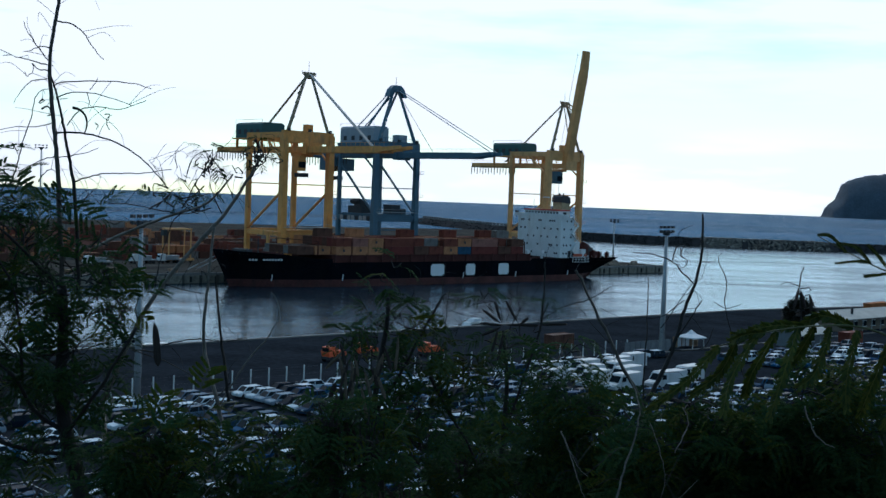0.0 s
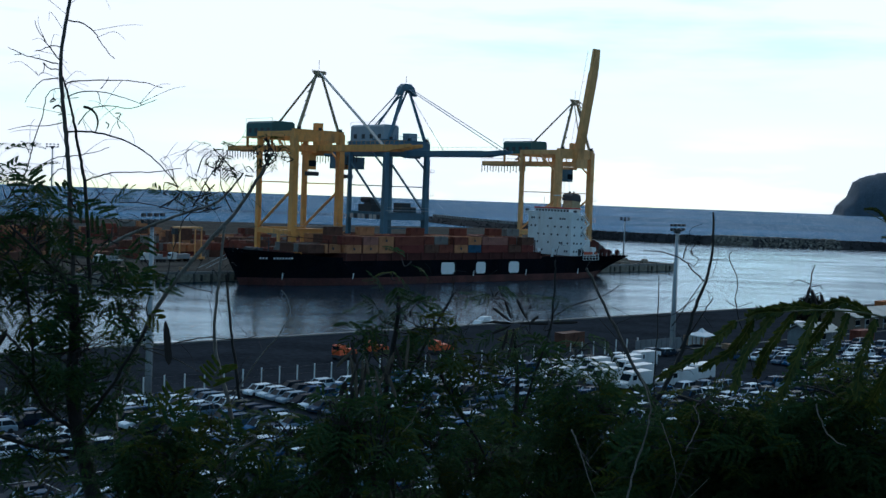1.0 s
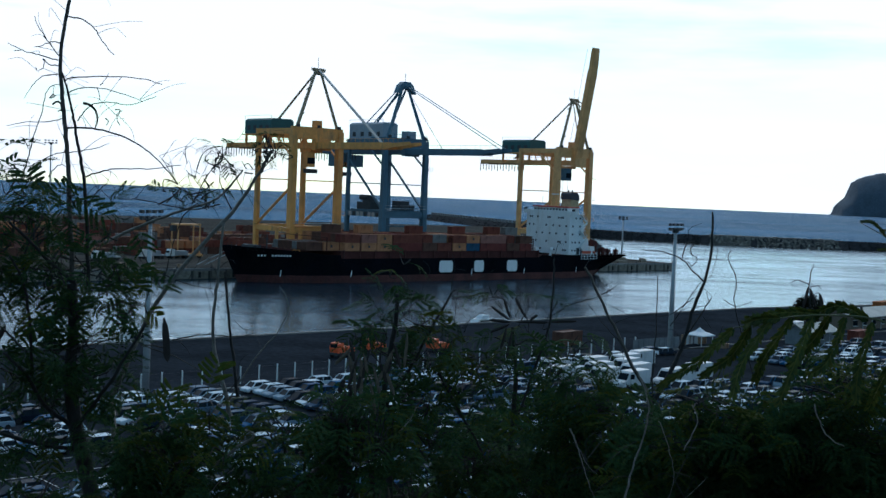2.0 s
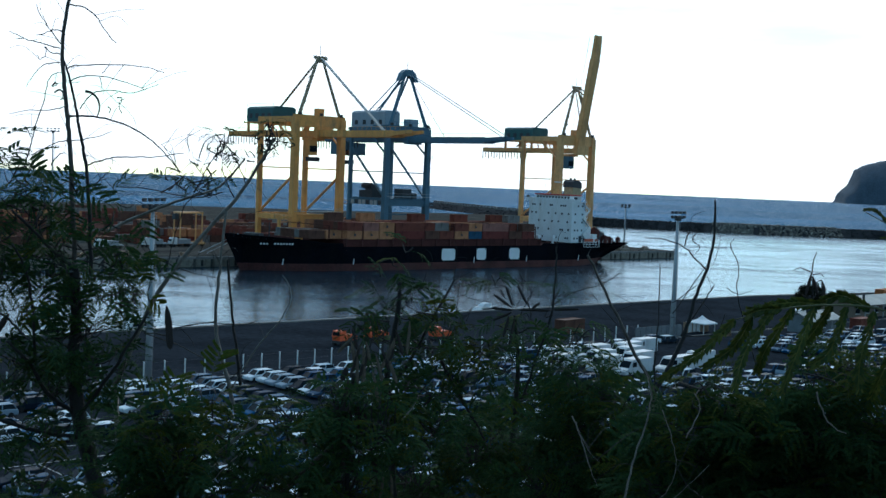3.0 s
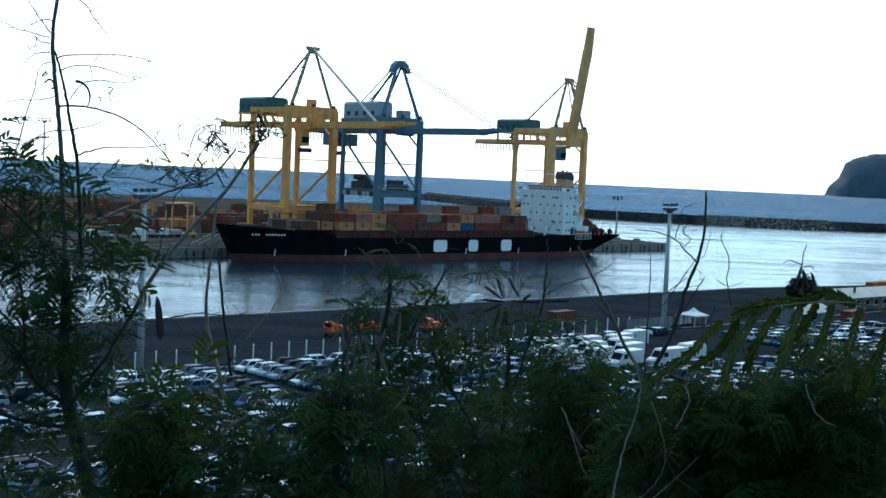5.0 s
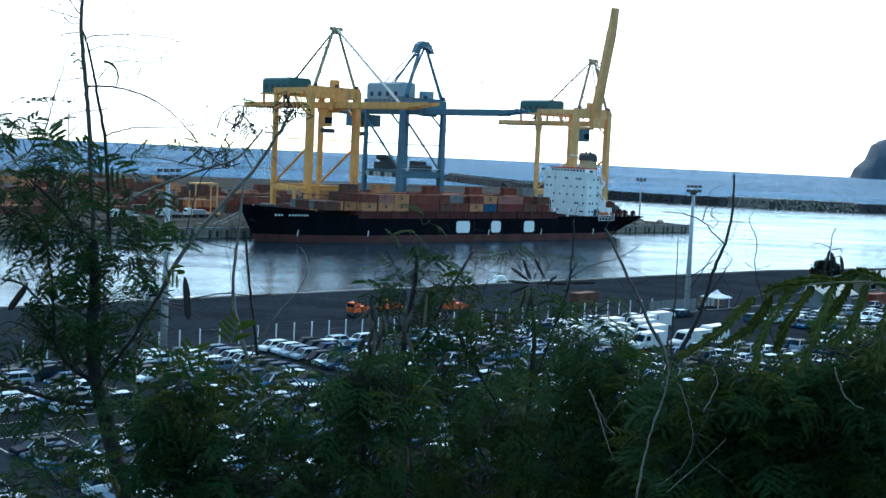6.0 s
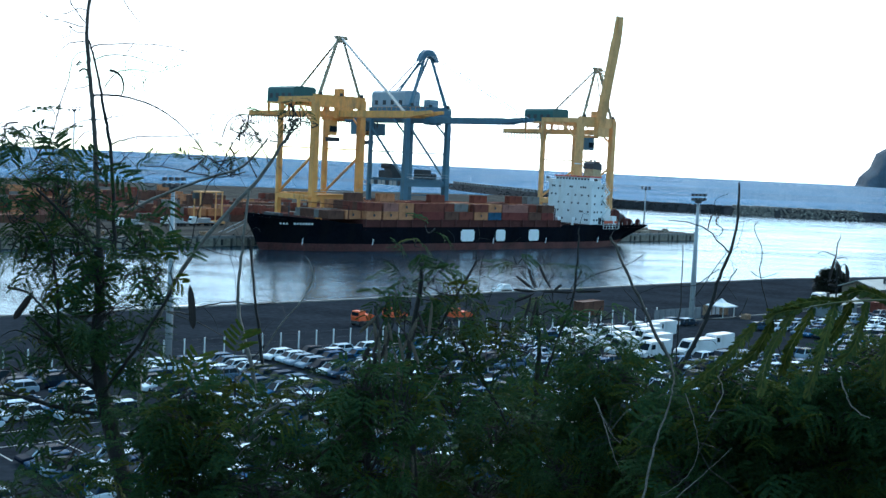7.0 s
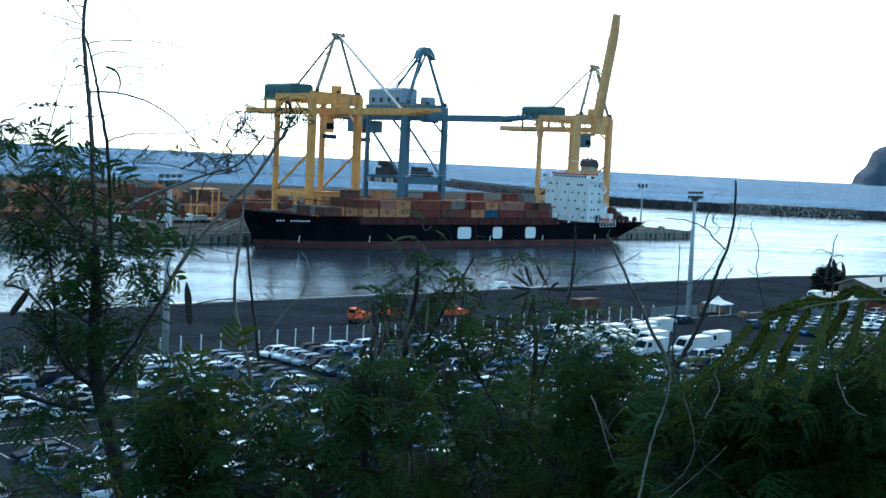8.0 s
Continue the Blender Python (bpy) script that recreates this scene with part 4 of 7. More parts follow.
        part("winch_house", Shape().box(1.5, 9, zp + 1.5, 6, 16.5, zp + 4.0).box(2, 10.5, zp + 4.0, 5, 14, zp + 6.0).tube([(2.5, 11, zp + 5.6), (2.5, 15.5, zp + 5.6)], 1.0, 10), DKSTEEL, P)
        part("switch_cabin", Shape().box(9, 1.5, zp + 1.5, 13, 6, zp + 4.8).box(14, 2, zp + 1.5, 16, 4, zp + 3.4), DKSTEEL, P)
        for k in range(8):
            part("rail_panel", Shape().box(-0.75, 1.6 + k * 2.15, zp - 1.0, -0.62, 3.1 + k * 2.15, zp + 0.6), CRANE_GREY if k % 3 else DKSTEEL, P)
        for k in range(9):
            part("guard_post", Shape().beam((1.2 + k * 2.0, -0.9, zp + 1.1), (1.2 + k * 2.0, -0.9, zp + 2.4), 0.12), paint, P)
        part("guard_rail", Shape().beam((0.5, -0.9, zp + 2.4), (Sp, -0.9, zp + 2.4), 0.12).beam((0.5, -0.9, zp + 1.8), (Sp, -0.9, zp + 1.8), 0.1), paint, P)
        D = part("service_deck", Shape().box(-0.5, -0.8, zt + 2.0, Sp + 0.6, hy0, zt + 2.5), paint, C)
        for k in range(8):
            part("guard_post", Shape().beam((1 + k * 2.4, -0.6, zt + 2.5), (1 + k * 2.4, -0.6, zt + 3.7), 0.12), paint, D)
        part("guard_rail", Shape().beam((0, -0.6, zt + 3.7), (Sp, -0.6, zt + 3.7), 0.12), paint, D)
        part("deck_cabin", Shape().box(xm + 3.2, 3, zt + 2.5, xm + 7.0, 6.5, zt + 5.2), GREYSTEEL, D)
    else:
        part("stair_tower", Shape().beam((Sp + 1.2, 1, 5), (Sp + 1.2, 5, zp), 0.8, 0.2), paint, C)
        part("portal_platform", Shape().box(1, -1.2, zp + 1.1, Sp - 1, 1.6, zp + 1.3).box(-5.5, -0.6, 4.5, -0.9, 0.6, 5.0).box(-5.5, -0.6, 12.2, -0.9, 0.6, 12.7).box(-5.5, -0.6, 4.5, -5.0, 0.6, 12.7), paint, C)
    return C


crane(47.5, YELLOW, DKGREEN, "yellow ship-to-shore crane, boom lowered, green machinery house", False, "near")
crane(85.7, BLUE, GREYSTEEL, "blue ship-to-shore crane, boom lowered, grey machinery house", False, "blue")
crane(172.5, LIGHTENED_YELLOW, DKGREEN, "yellow ship-to-shore crane with boom raised upright", True, "far")


# ---- car park ----
def car_shapes():
    body = Shape()
    low = [(0.05, 0.35), (0.0, 0.62), (0.12, 0.74), (1.05, 0.9), (1.3, 0.93), (3.55, 0.96), (4.2, 0.9), (4.3, 0.6), (4.25, 0.3), (0.3, 0.22)]
    n = len(low)
    for y, k in ((-0.84, 0.97), (-0.76, 1.0), (0.76, 1.0), (0.84, 0.97)):
        inset = 0.0 if abs(y) < 0.8 else 0.06
        body.v += [(x + (inset if x < 2 else -inset), y, z - (inset if z > 0.5 else -inset)) for x, z in low]
    for r in range(3):
        body.f += [(r * n + i, r * n + (i + 1) % n, (r + 1) * n + (i + 1) % n, (r + 1) * n + i) for i in range(n)]
    body.f += [tuple(range(n - 1, -1, -1)), tuple(range(3 * n, 4 * n))]
    # roof panel with pillars down to the belt line
    k = len(body.v)
    body.add([(1.72, -0.58, 1.50), (3.55, -0.58, 1.52), (3.55, 0.58, 1.52), (1.72, 0.58, 1.50), (1.55, -0.66, 1.45), (3.78, -0.66, 1.45), (3.78, 0.66, 1.45), (1.55, 0.66, 1.45)],
             [(0, 1, 2, 3), (4, 5, 1, 0), (5, 6, 2, 1), (6, 7, 3, 2), (7, 4, 0, 3), (7, 6, 5, 4)])
    for y in (-1, 1):
        for a, b in (((0.95, 0.78), (1.57, 0.65)), ((2.5, 0.79), (2.55, 0.66)), ((4.12, 0.76), (3.74, 0.64))):
            body.beam((a[0], y * a[1], 0.9), (b[0], y * b[1], 1.47), 0.1)
    glass = Shape()
    glass.add([(0.9, -0.74, 0.88), (4.14, -0.74, 0.9), (4.14, 0.74, 0.9), (0.9, 0.74, 0.88), (1.58, -0.63, 1.45), (3.74, -0.63, 1.45), (3.74, 0.63, 1.45), (1.58, 0.63, 1.45)],
              [(0, 1, 5, 4), (1, 2, 6, 5), (2, 3, 7, 6), (3, 0, 4, 7), (4, 5, 6, 7)])
    wheel = Shape().tube([(0, -0.1, 0), (0, 0.1, 0)], 0.31, 8)
    return body, glass, wheel


def car_park():
    body, glass, wheel = car_shapes()
    proto = thing("car", hb(-120, -183, 2.5), "parked car in the crowded port compound", "car", "cars in the compound")
    part("body", body, CARPAINT, proto)
    part("glazing", glass, CAR_GLASS, proto)
    wm = wheel.mesh("wheel", RUBBER)
    for x in (0.85, 3.45):
        for y in (-0.78, 0.78):
            part("wheel", wm, None, proto, m=pose(x, y, 0.31))
    lamp = Shape().box(0.0, -0.7, 0.6, 0.08, -0.4, 0.74).mesh("headlight", mat("lamp_lens", (0.6, 0.62, 0.63), 0.15))
    for y in (0, 1.1):
        part("headlight", lamp, None, proto, m=pose(0, y, 0))
    rnd = random.Random(8)
    spots = []
    u = -232.0
    col = 0
    while u < 92:
        for r in range(26):
            v = 181.5 + r * 2.38
            if rnd.random() < 0.07:
                continue
            if -172 < u < -143 and 204 < v < 216:
                continue
            if -48 < u < -24 and 183 < v < 212:
                continue
            if -74 < u < -38 and 185 < v < 209:
                continue
            if -24 < u < 30 and v < 190:
                continue
            if u > 30 and v < 196:
                continue
            spots.append((u + rnd.uniform(-0.25, 0.25), v + rnd.uniform(-0.12, 0.12), rnd.uniform(-1.5, 1.5) + (180 if rnd.random() < 0.15 else 0)))
        col += 1
        u += 4.75 if col % 4 else 9.6
    near = [s for s in spots if -168 < s[0] < -52 and s[1] < 200 or -24 < s[0] < 20 and s[1] < 202]
    near = near[:285]
    keep = set(near)
    first = True
    for u, v, a in near:
        m = hb(u, -v, 2.5, a) @ pose(2.15 if abs(a) > 90 else 0, 0, 0) @ pose(-2.15 if abs(a) < 90 else -2.15, 0, 0)
        if first:
            proto.matrix_world = m
            first = False
        else:
            copy_thing(proto, m)
    B, G, Wh = Shape(), Shape(), Shape()
    for u, v, a in spots:
        if (u, v, a) in keep:
            continue
        m = hb(u, -v, 2.5, a) @ pose(-2.15, 0, 0)
        k = rnd.choice((0.92, 1.0, 1.0, 1.12, 1.2))
        for src, dst in ((body, B), (glass, G)):
            dst.add([m @ Vector((x, y, z * k)) for x, y, z in src.v], src.f)
        for x in (0.85, 3.45):
            for y in (-0.78, 0.78):
                Wh.add([m @ Vector((x + p[0], y + p[1], 0.31 + p[2])) for p in wheel.v], wheel.f)
    far = thing("parked_cars", Matrix(), "dense rows of parked cars filling the compound", "cars", kind="stuff")
    tagged(part("bodies", B, CARPAINT_FAR, far), kind="stuff")
    tagged(part("glazing", G, CAR_GLASS, far), kind="stuff")
    tagged(part("wheels", Wh, RUBBER, far), kind="stuff")
    # painted bay lines on the open lane
    for i in range(9):
        line = Shape().box(-172 + i * 3.2, -215.5, 2.504, -171.85 + i * 3.2, -210.5, 2.508)
        ob = part("bay_line", line, PAINT_LINE, m=HARBOUR)
        tagged(ob, "faded white parking bay line on asphalt", "road marking", kind="structure")
    for v in (205.0, 210.4):
        ob = part("lane_line", Shape().box(-176, -v, 2.504, -143, -v + 0.18, 2.508), PAINT_LINE, m=HARBOUR)
        tagged(ob, "faded white lane line on asphalt", "road marking", kind="structure")


car_park()


# ---- fence, lamp masts, vehicles, buildings on the near apron ----
def fence():
    F = thing("fence", hb(-210, -174.5, 2.5), "white-posted mesh fence round the car compound", "fence")
    post = Shape().box(-0.07, -0.07, 0, 0.07, 0.07, 2.35).box(-0.09, -0.09, 2.35, 0.09, 0.09, 2.42).mesh("post", WHITE_POST)
    n = 62
    for i in range(n):
        part("post", post, None, F, m=pose(i * 3.0, 0, 0))
    for z in (0.15, 1.2, 2.2):
        part("wire", Shape().box(0, -0.008, z, (n - 1) * 3.0, 0.008, z + 0.016), CABLE, F)
    G = thing("fence", hb(-29.5, -176, 2.5), "pale panel fence beside the lamp mast", "fence")
    for i in range(9):
        part("panel", Shape().box(i * 1.5 + 0.05, -0.03, 0.1, i * 1.5 + 1.42, 0.03, 2.2), FENCE_GREY, G)
    kerb = part("kerb", Shape().box(-210, -177.6, 2.5, 60, -177.2, 2.68), CONCRETE, m=HARBOUR)
    tagged(kerb, "low grey concrete kerb by the fence", "kerb", kind="structure")


fence()


def lamp_mast(m, h, r, heads, label, arms=2.2, size=0.3):
    L = thing("lamp_mast", m, label, "lamp mast", "harbour lamp masts")
    part("base", Shape().box(-0.8, -0.8, 0, 0.8, 0.8, 0.7), CONCRETE, L)
    part("pole", Shape().tube([(0, 0, 0.6), (0, 0, h * 0.5), (0, 0, h)], [r, r * 0.78, r * 0.5], 12), GALV, L, smooth=True)
    part("head_frame", Shape().beam((-arms, 0, h), (arms, 0, h), 0.2).beam((0, -arms * 0.5, h), (0, arms * 0.5, h), 0.2).tube([(0, 0, h - 0.5), (0, 0, h + 0.3)], r * 1.2, 10), DKSTEEL, L)
    for i in range(heads):
        x = -arms + 2 * arms * i / (heads - 1)
        for z in (0.2, 0.95):
            part("floodlight", Shape().box(x - size, -size, h + z - size * 0.7, x + size, 0.1, h + z + size * 0.7), DKSTEEL, L)
    part("ladder", Shape().box(r + 0.1, -0.2, 3, r + 0.14, -0.16, h - 1).box(r + 0.1, 0.16, 3, r + 0.14, 0.2, h - 1), GALV, L)
    return L


lamp_mast(hb(-127.3, -178.1, 2.5, 30), 22.4, 0.46, 4, "tall galvanised floodlight mast beside the car compound")
lamp_mast(hb(-25.5, -181.1, 2.5, 10), 22.2, 0.5, 4, "tall galvanised floodlight mast by the panel fence")
lamp_mast(hb(225, 40, 3.0, -41), 17.5, 0.35, 3, "floodlight mast at the end of the container quay", 1.6, 0.46)
lamp_mast(pose(-122, 410, 3.0), 37, 0.4, 4, "slender floodlight mast over the container yard", 1.8)


def wheels(parent, xs, y, r, w=0.3):
    for x in xs:
        for s in (-1, 1):
            part("wheel", Shape().tube([(x, s * y - w / 2, r), (x, s * y + w / 2, r)], r, 12), RUBBER, parent)


def van(m, label, size=1.0):
    V = thing("van", m, label, "van", "white vans beside the car rows")
    L = 6.0 * size
    part("body", Shape().prism([(0.1, 0.45), (0, 0.9), (0.25, 1.15), (1.0, 1.35), (1.7, 2.3), (2.0, 2.55), (L - 0.1, 2.6), (L, 2.4), (L, 0.4)], -1.0, 1.0), VAN_WHITE, V)
    part("windscreen", Shape().add([(1.02, -0.85, 1.38), (1.02, 0.85, 1.38), (1.66, 0.8, 2.26), (1.66, -0.8, 2.26), (0.99, -0.85, 1.4), (0.99, 0.85, 1.4), (1.63, 0.8, 2.28), (1.63, -0.8, 2.28)],
                                   [(0, 1, 2, 3), (7, 6, 5, 4), (0, 4, 5, 1), (3, 2, 6, 7), (0, 3, 7, 4), (1, 5, 6, 2)]), GLASS_DARK, V)
    for s in (-1, 1):
        part("side_window", Shape().box(1.75, s * 1.005 - 0.01, 1.45, 2.7, s * 1.005 + 0.01, 2.15), GLASS_DARK, V)
    wheels(V, (1.1, L - 1.3), 0.88, 0.36)
    return V


for u, v, a, s in ((-66, 203.2, 3, 1.1), (-58.5, 204.5, -2, 1.25), (-50.0, 202.6, 2, 1.1), (-67.5, 199.0, 1, 1.0), (-60, 198.6, 3, 1.1), (-64, 194.6, -2, 1.0), (-56.5, 194.0, 2, 1.0), (-60, 190.2, 0, 1.0), (-53, 190.6, 3, 1.15), (-46, 188.2, -2, 1.0), (-68, 189.5, 2, 1.0), (-72.5, 194.8, 1, 1.0)):
    van(hb(u, -v, 2.5, a), "white panel van parked on the asphalt", s)


def loader(m, label):
    T = thing("port_tractor", m, label, "tractor", "orange port machines on the apron")
    part("chassis", Shape().box(0, -1.1, 0.6, 5.6, 1.1, 1.1), DKSTEEL, T)
    part("cab", Shape().prism([(0.2, 1.1), (0.0, 2.0), (0.4, 3.1), (1.9, 3.15), (2.0, 1.1)], -1.1, 1.1), ORANGE, T)
    part("windscreen", Shape().box(0.05, -0.9, 2.05, 0.2, 0.9, 2.9), GLASS_DARK, T)
    part("engine_cover", Shape().prism([(2.1, 1.1), (2.1, 2.2), (3.8, 2.35), (5.4, 1.9), (5.5, 1.1)], -1.0, 1.0), ORANGE, T)
    part("exhaust", Shape().tube([(2.2, 0.8, 2.0), (2.2, 0.8, 3.4)], 0.1), DKSTEEL, T)
    wheels(T, (0.9, 4.6), 1.05, 0.6, 0.4)
    return T


for u, v, a in ((-84.0, 159.5, 10), (-76.5, 158.0, 4), (-65.5, 161.5, -6)):
    loader(hb(u, -v, 2.5, a) @ Matrix.Scale(0.78, 4), "orange port tractor parked on the dark apron")


def gazebo():
    G = thing("gazebo", hb(-10.6, -177, 2.5) @ Matrix.Scale(0.78, 4), "white peaked canvas gazebo on posts", "gazebo")
    for x in (0, 4.4):
        for y in (0, 4.4):
            part("post", Shape().box(x - 0.06, y - 0.06, 0, x + 0.06, y + 0.06, 2.7), WHITE_POST, G)
    s = Shape()
    o = [(-0.5, -0.5), (4.9, -0.5), (4.9, 4.9), (-0.5, 4.9)]
    i = [(1.3, 1.3), (3.1, 1.3), (3.1, 3.1), (1.3, 3.1)]
    s.add([(*p, 2.5) for p in o] + [(*p, 2.75) for p in o] + [(*p, 3.5) for p in i] + [(2.2, 2.2, 4.5)],
          [(k, (k + 1) % 4, 4 + (k + 1) % 4, 4 + k) for k in range(4)] + [(4 + k, 4 + (k + 1) % 4, 8 + (k + 1) % 4, 8 + k) for k in range(4)] + [(8 + k, 8 + (k + 1) % 4, 12) for k in range(4)] + [(3, 2, 1, 0)])
    part("canopy", s, CANVAS, G)
    for k in range(3):
        part("curtain", Shape().box(k * 1.5 + 0.1, 4.35, 0.2, k * 1.5 + 1.2, 4.4, 2.5), CANVAS, G)
    for u, v, z in ((-10.5, 173.5, 2.0), (-6.5, 174.2, 1.6), (-8.0, 180.5, 1.1)):
        P = thing("pallet_stack", hb(u, -v, 2.5, 7), "stack of brown wooden pallets on the apron", "pallets", "stacks of pallets by the gazebo")
        n = int(z / 0.16)
        for k in range(n):
            part("pallet", Shape().box(0, 0, k * 0.16, 1.6, 1.2, k * 0.16 + 0.05).box(0, 0, k * 0.16 + 0.05, 0.15, 1.2, k * 0.16 + 0.13).box(1.45, 0, k * 0.16 + 0.05, 1.6, 1.2, k * 0.16 + 0.13), WOOD, P)


WOOD = mat("rough_pallet_wood", (0.27, 0.17, 0.1), 0.85, var=0.3, scale=3)
gazebo()


def shed(m, lx, ly, h, label, wall, roof):
    S = thing("port_shed", m, label, "shed", "low port sheds by the water")
    part("wall", Shape().box(0, 0, 0, lx, ly, h), wall, S)
    slope = Shape()
    slope.add([(-0.6, -1.2, h - 0.1), (lx + 0.6, -1.2, h - 0.1), (lx + 0.6, ly / 2, h + 1.5), (-0.6, ly / 2, h + 1.5), (lx + 0.6, ly + 0.9, h - 0.1), (-0.6, ly + 0.9, h - 0.1),
               (-0.6, -1.2, h + 0.06), (lx + 0.6, -1.2, h + 0.06), (lx + 0.6, ly / 2, h + 1.66), (-0.6, ly / 2, h + 1.66), (lx + 0.6, ly + 0.9, h + 0.06), (-0.6, ly + 0.9, h + 0.06)],
              [(6, 7, 8, 9), (9, 8, 10, 11), (3, 2, 1, 0), (5, 4, 2, 3), (0, 1, 7, 6), (4, 5, 11, 10), (0, 6, 9, 3), (3, 9, 11, 5), (1, 2, 8, 7), (2, 4, 10, 8)])
    part("roof", slope, roof, S)
    part("gable", Shape().add([(0, 0, h), (0, ly, h), (0, ly / 2, h + 1.4), (0.2, 0, h), (0.2, ly, h), (0.2, ly / 2, h + 1.4)], [(0, 2, 1), (3, 4, 5), (0, 3, 5, 2), (2, 5, 4, 1), (0, 1, 4, 3)]), wall, S)
    part("vent_pipe", Shape().tube([(lx * 0.2, 1.5, h), (lx * 0.2, 1.5, h + 2.2)], 0.3, 8), DKSTEEL, S)
    for k in range(int(lx / 4)):
        w = part("window", Shape().box(1 + k * 4, -0.05, 1.0, 2.8 + k * 4, 0.02, 2.2), GLASS_DARK, S)
        part("window_frame", Shape().box(0.9 + k * 4, -0.09, 2.2, 2.9 + k * 4, -0.0, 2.32).box(0.9 + k * 4, -0.12, 0.88, 2.9 + k * 4, 0.0, 1.0), WHITE_POST, w)
        part("post", Shape().box(3.3 + k * 4, -1.1, 0, 3.45 + k * 4, -0.95, h), GALV, S)
    return S


shed(hb(50, -173, 2.5), 34, 8, 2.9, "long brown shed with pale sheet roof", WALLCREAM, ROOFTILE)
shed(hb(12, -185.2, 2.5, 2), 11, 4.5, 2.5, "low grey shed with open bays beside the cars", FENCE_GREY, ROOFTILE)
van(hb(28, -171.5, 2.5, 10), "white panel van parked on the dark apron", 0.9)
container("rusty orange", 12.19, hb(106, -149.5, 2.5, 4), "standing on the near quay", "containers on the near quay")
container("rust red", 12.19, hb(116, -156.5, 2.5, 8), "standing on the near quay", "containers on the near quay")
container("brown", 6.06, hb(-36, -165, 2.5, 6), "standing beside the panel fence", "containers on the near quay")
container("rust red", 6.06, hb(27, -188, 2.5, 4), "standing beside the car rows", "containers on the near quay")


def workboat(m, label, L=11.0):
    B = thing("motor_boat", m, label, "boat", "boats moored at the near quay")
    s = Shape()
    xs = [(0, 0.05, 1.9), (1.5, 1.1, 1.6), (4, 1.65, 1.35), (8, 1.7, 1.3), (L, 1.5, 1.35)]
    for x, w, z in xs:
        s.v += [(x + 0.8 * (x < 1), 0, -0.4), (x + 0.3 * (x < 1), -w * 0.75, 0.2), (x, -w, z), (x, w, z), (x + 0.3 * (x < 1), w * 0.75, 0.2)]
    for i in range(len(xs) - 1):
        s.f += [(i * 5 + k, i * 5 + (k + 1) % 5, i * 5 + 5 + (k + 1) % 5, i * 5 + 5 + k) for k in range(5)]
    s.f += [(4, 3, 2, 1, 0), tuple(20 + k for k in range(5))]
    part("hull", s, WHITE, B)
    part("cabin", Shape().prism([(3, 1.3), (3.6, 2.7), (7.2, 2.75), (7.6, 1.3)], -1.2, 1.2), WHITE, B)
    part("cabin_glazing", Shape().box(3.9, -1.23, 1.9, 7.0, 1.23, 2.45), GLASS_DARK, B)
    part("flybridge", Shape().prism([(4.4, 2.8), (4.9, 3.5), (6.9, 3.5), (6.9, 2.8)], -0.9, 0.9), CANVAS, B)
    part("mast", Shape().tube([(6.4, 0, 2.7), (6.6, 0, 5.2)], 0.05), GALV, B)
    return B


for u, v, a, L in ((-104, 121.5, 3, 14), (-121, 123.0, -2, 11)):
    workboat(hb(u, -v, 0.15, a), "white motor boat moored beside the near quay", L)
workboat(hb(-24.5, -126.0, 0.15, 2), "white motor boat with canvas flybridge at the near quay", 11)


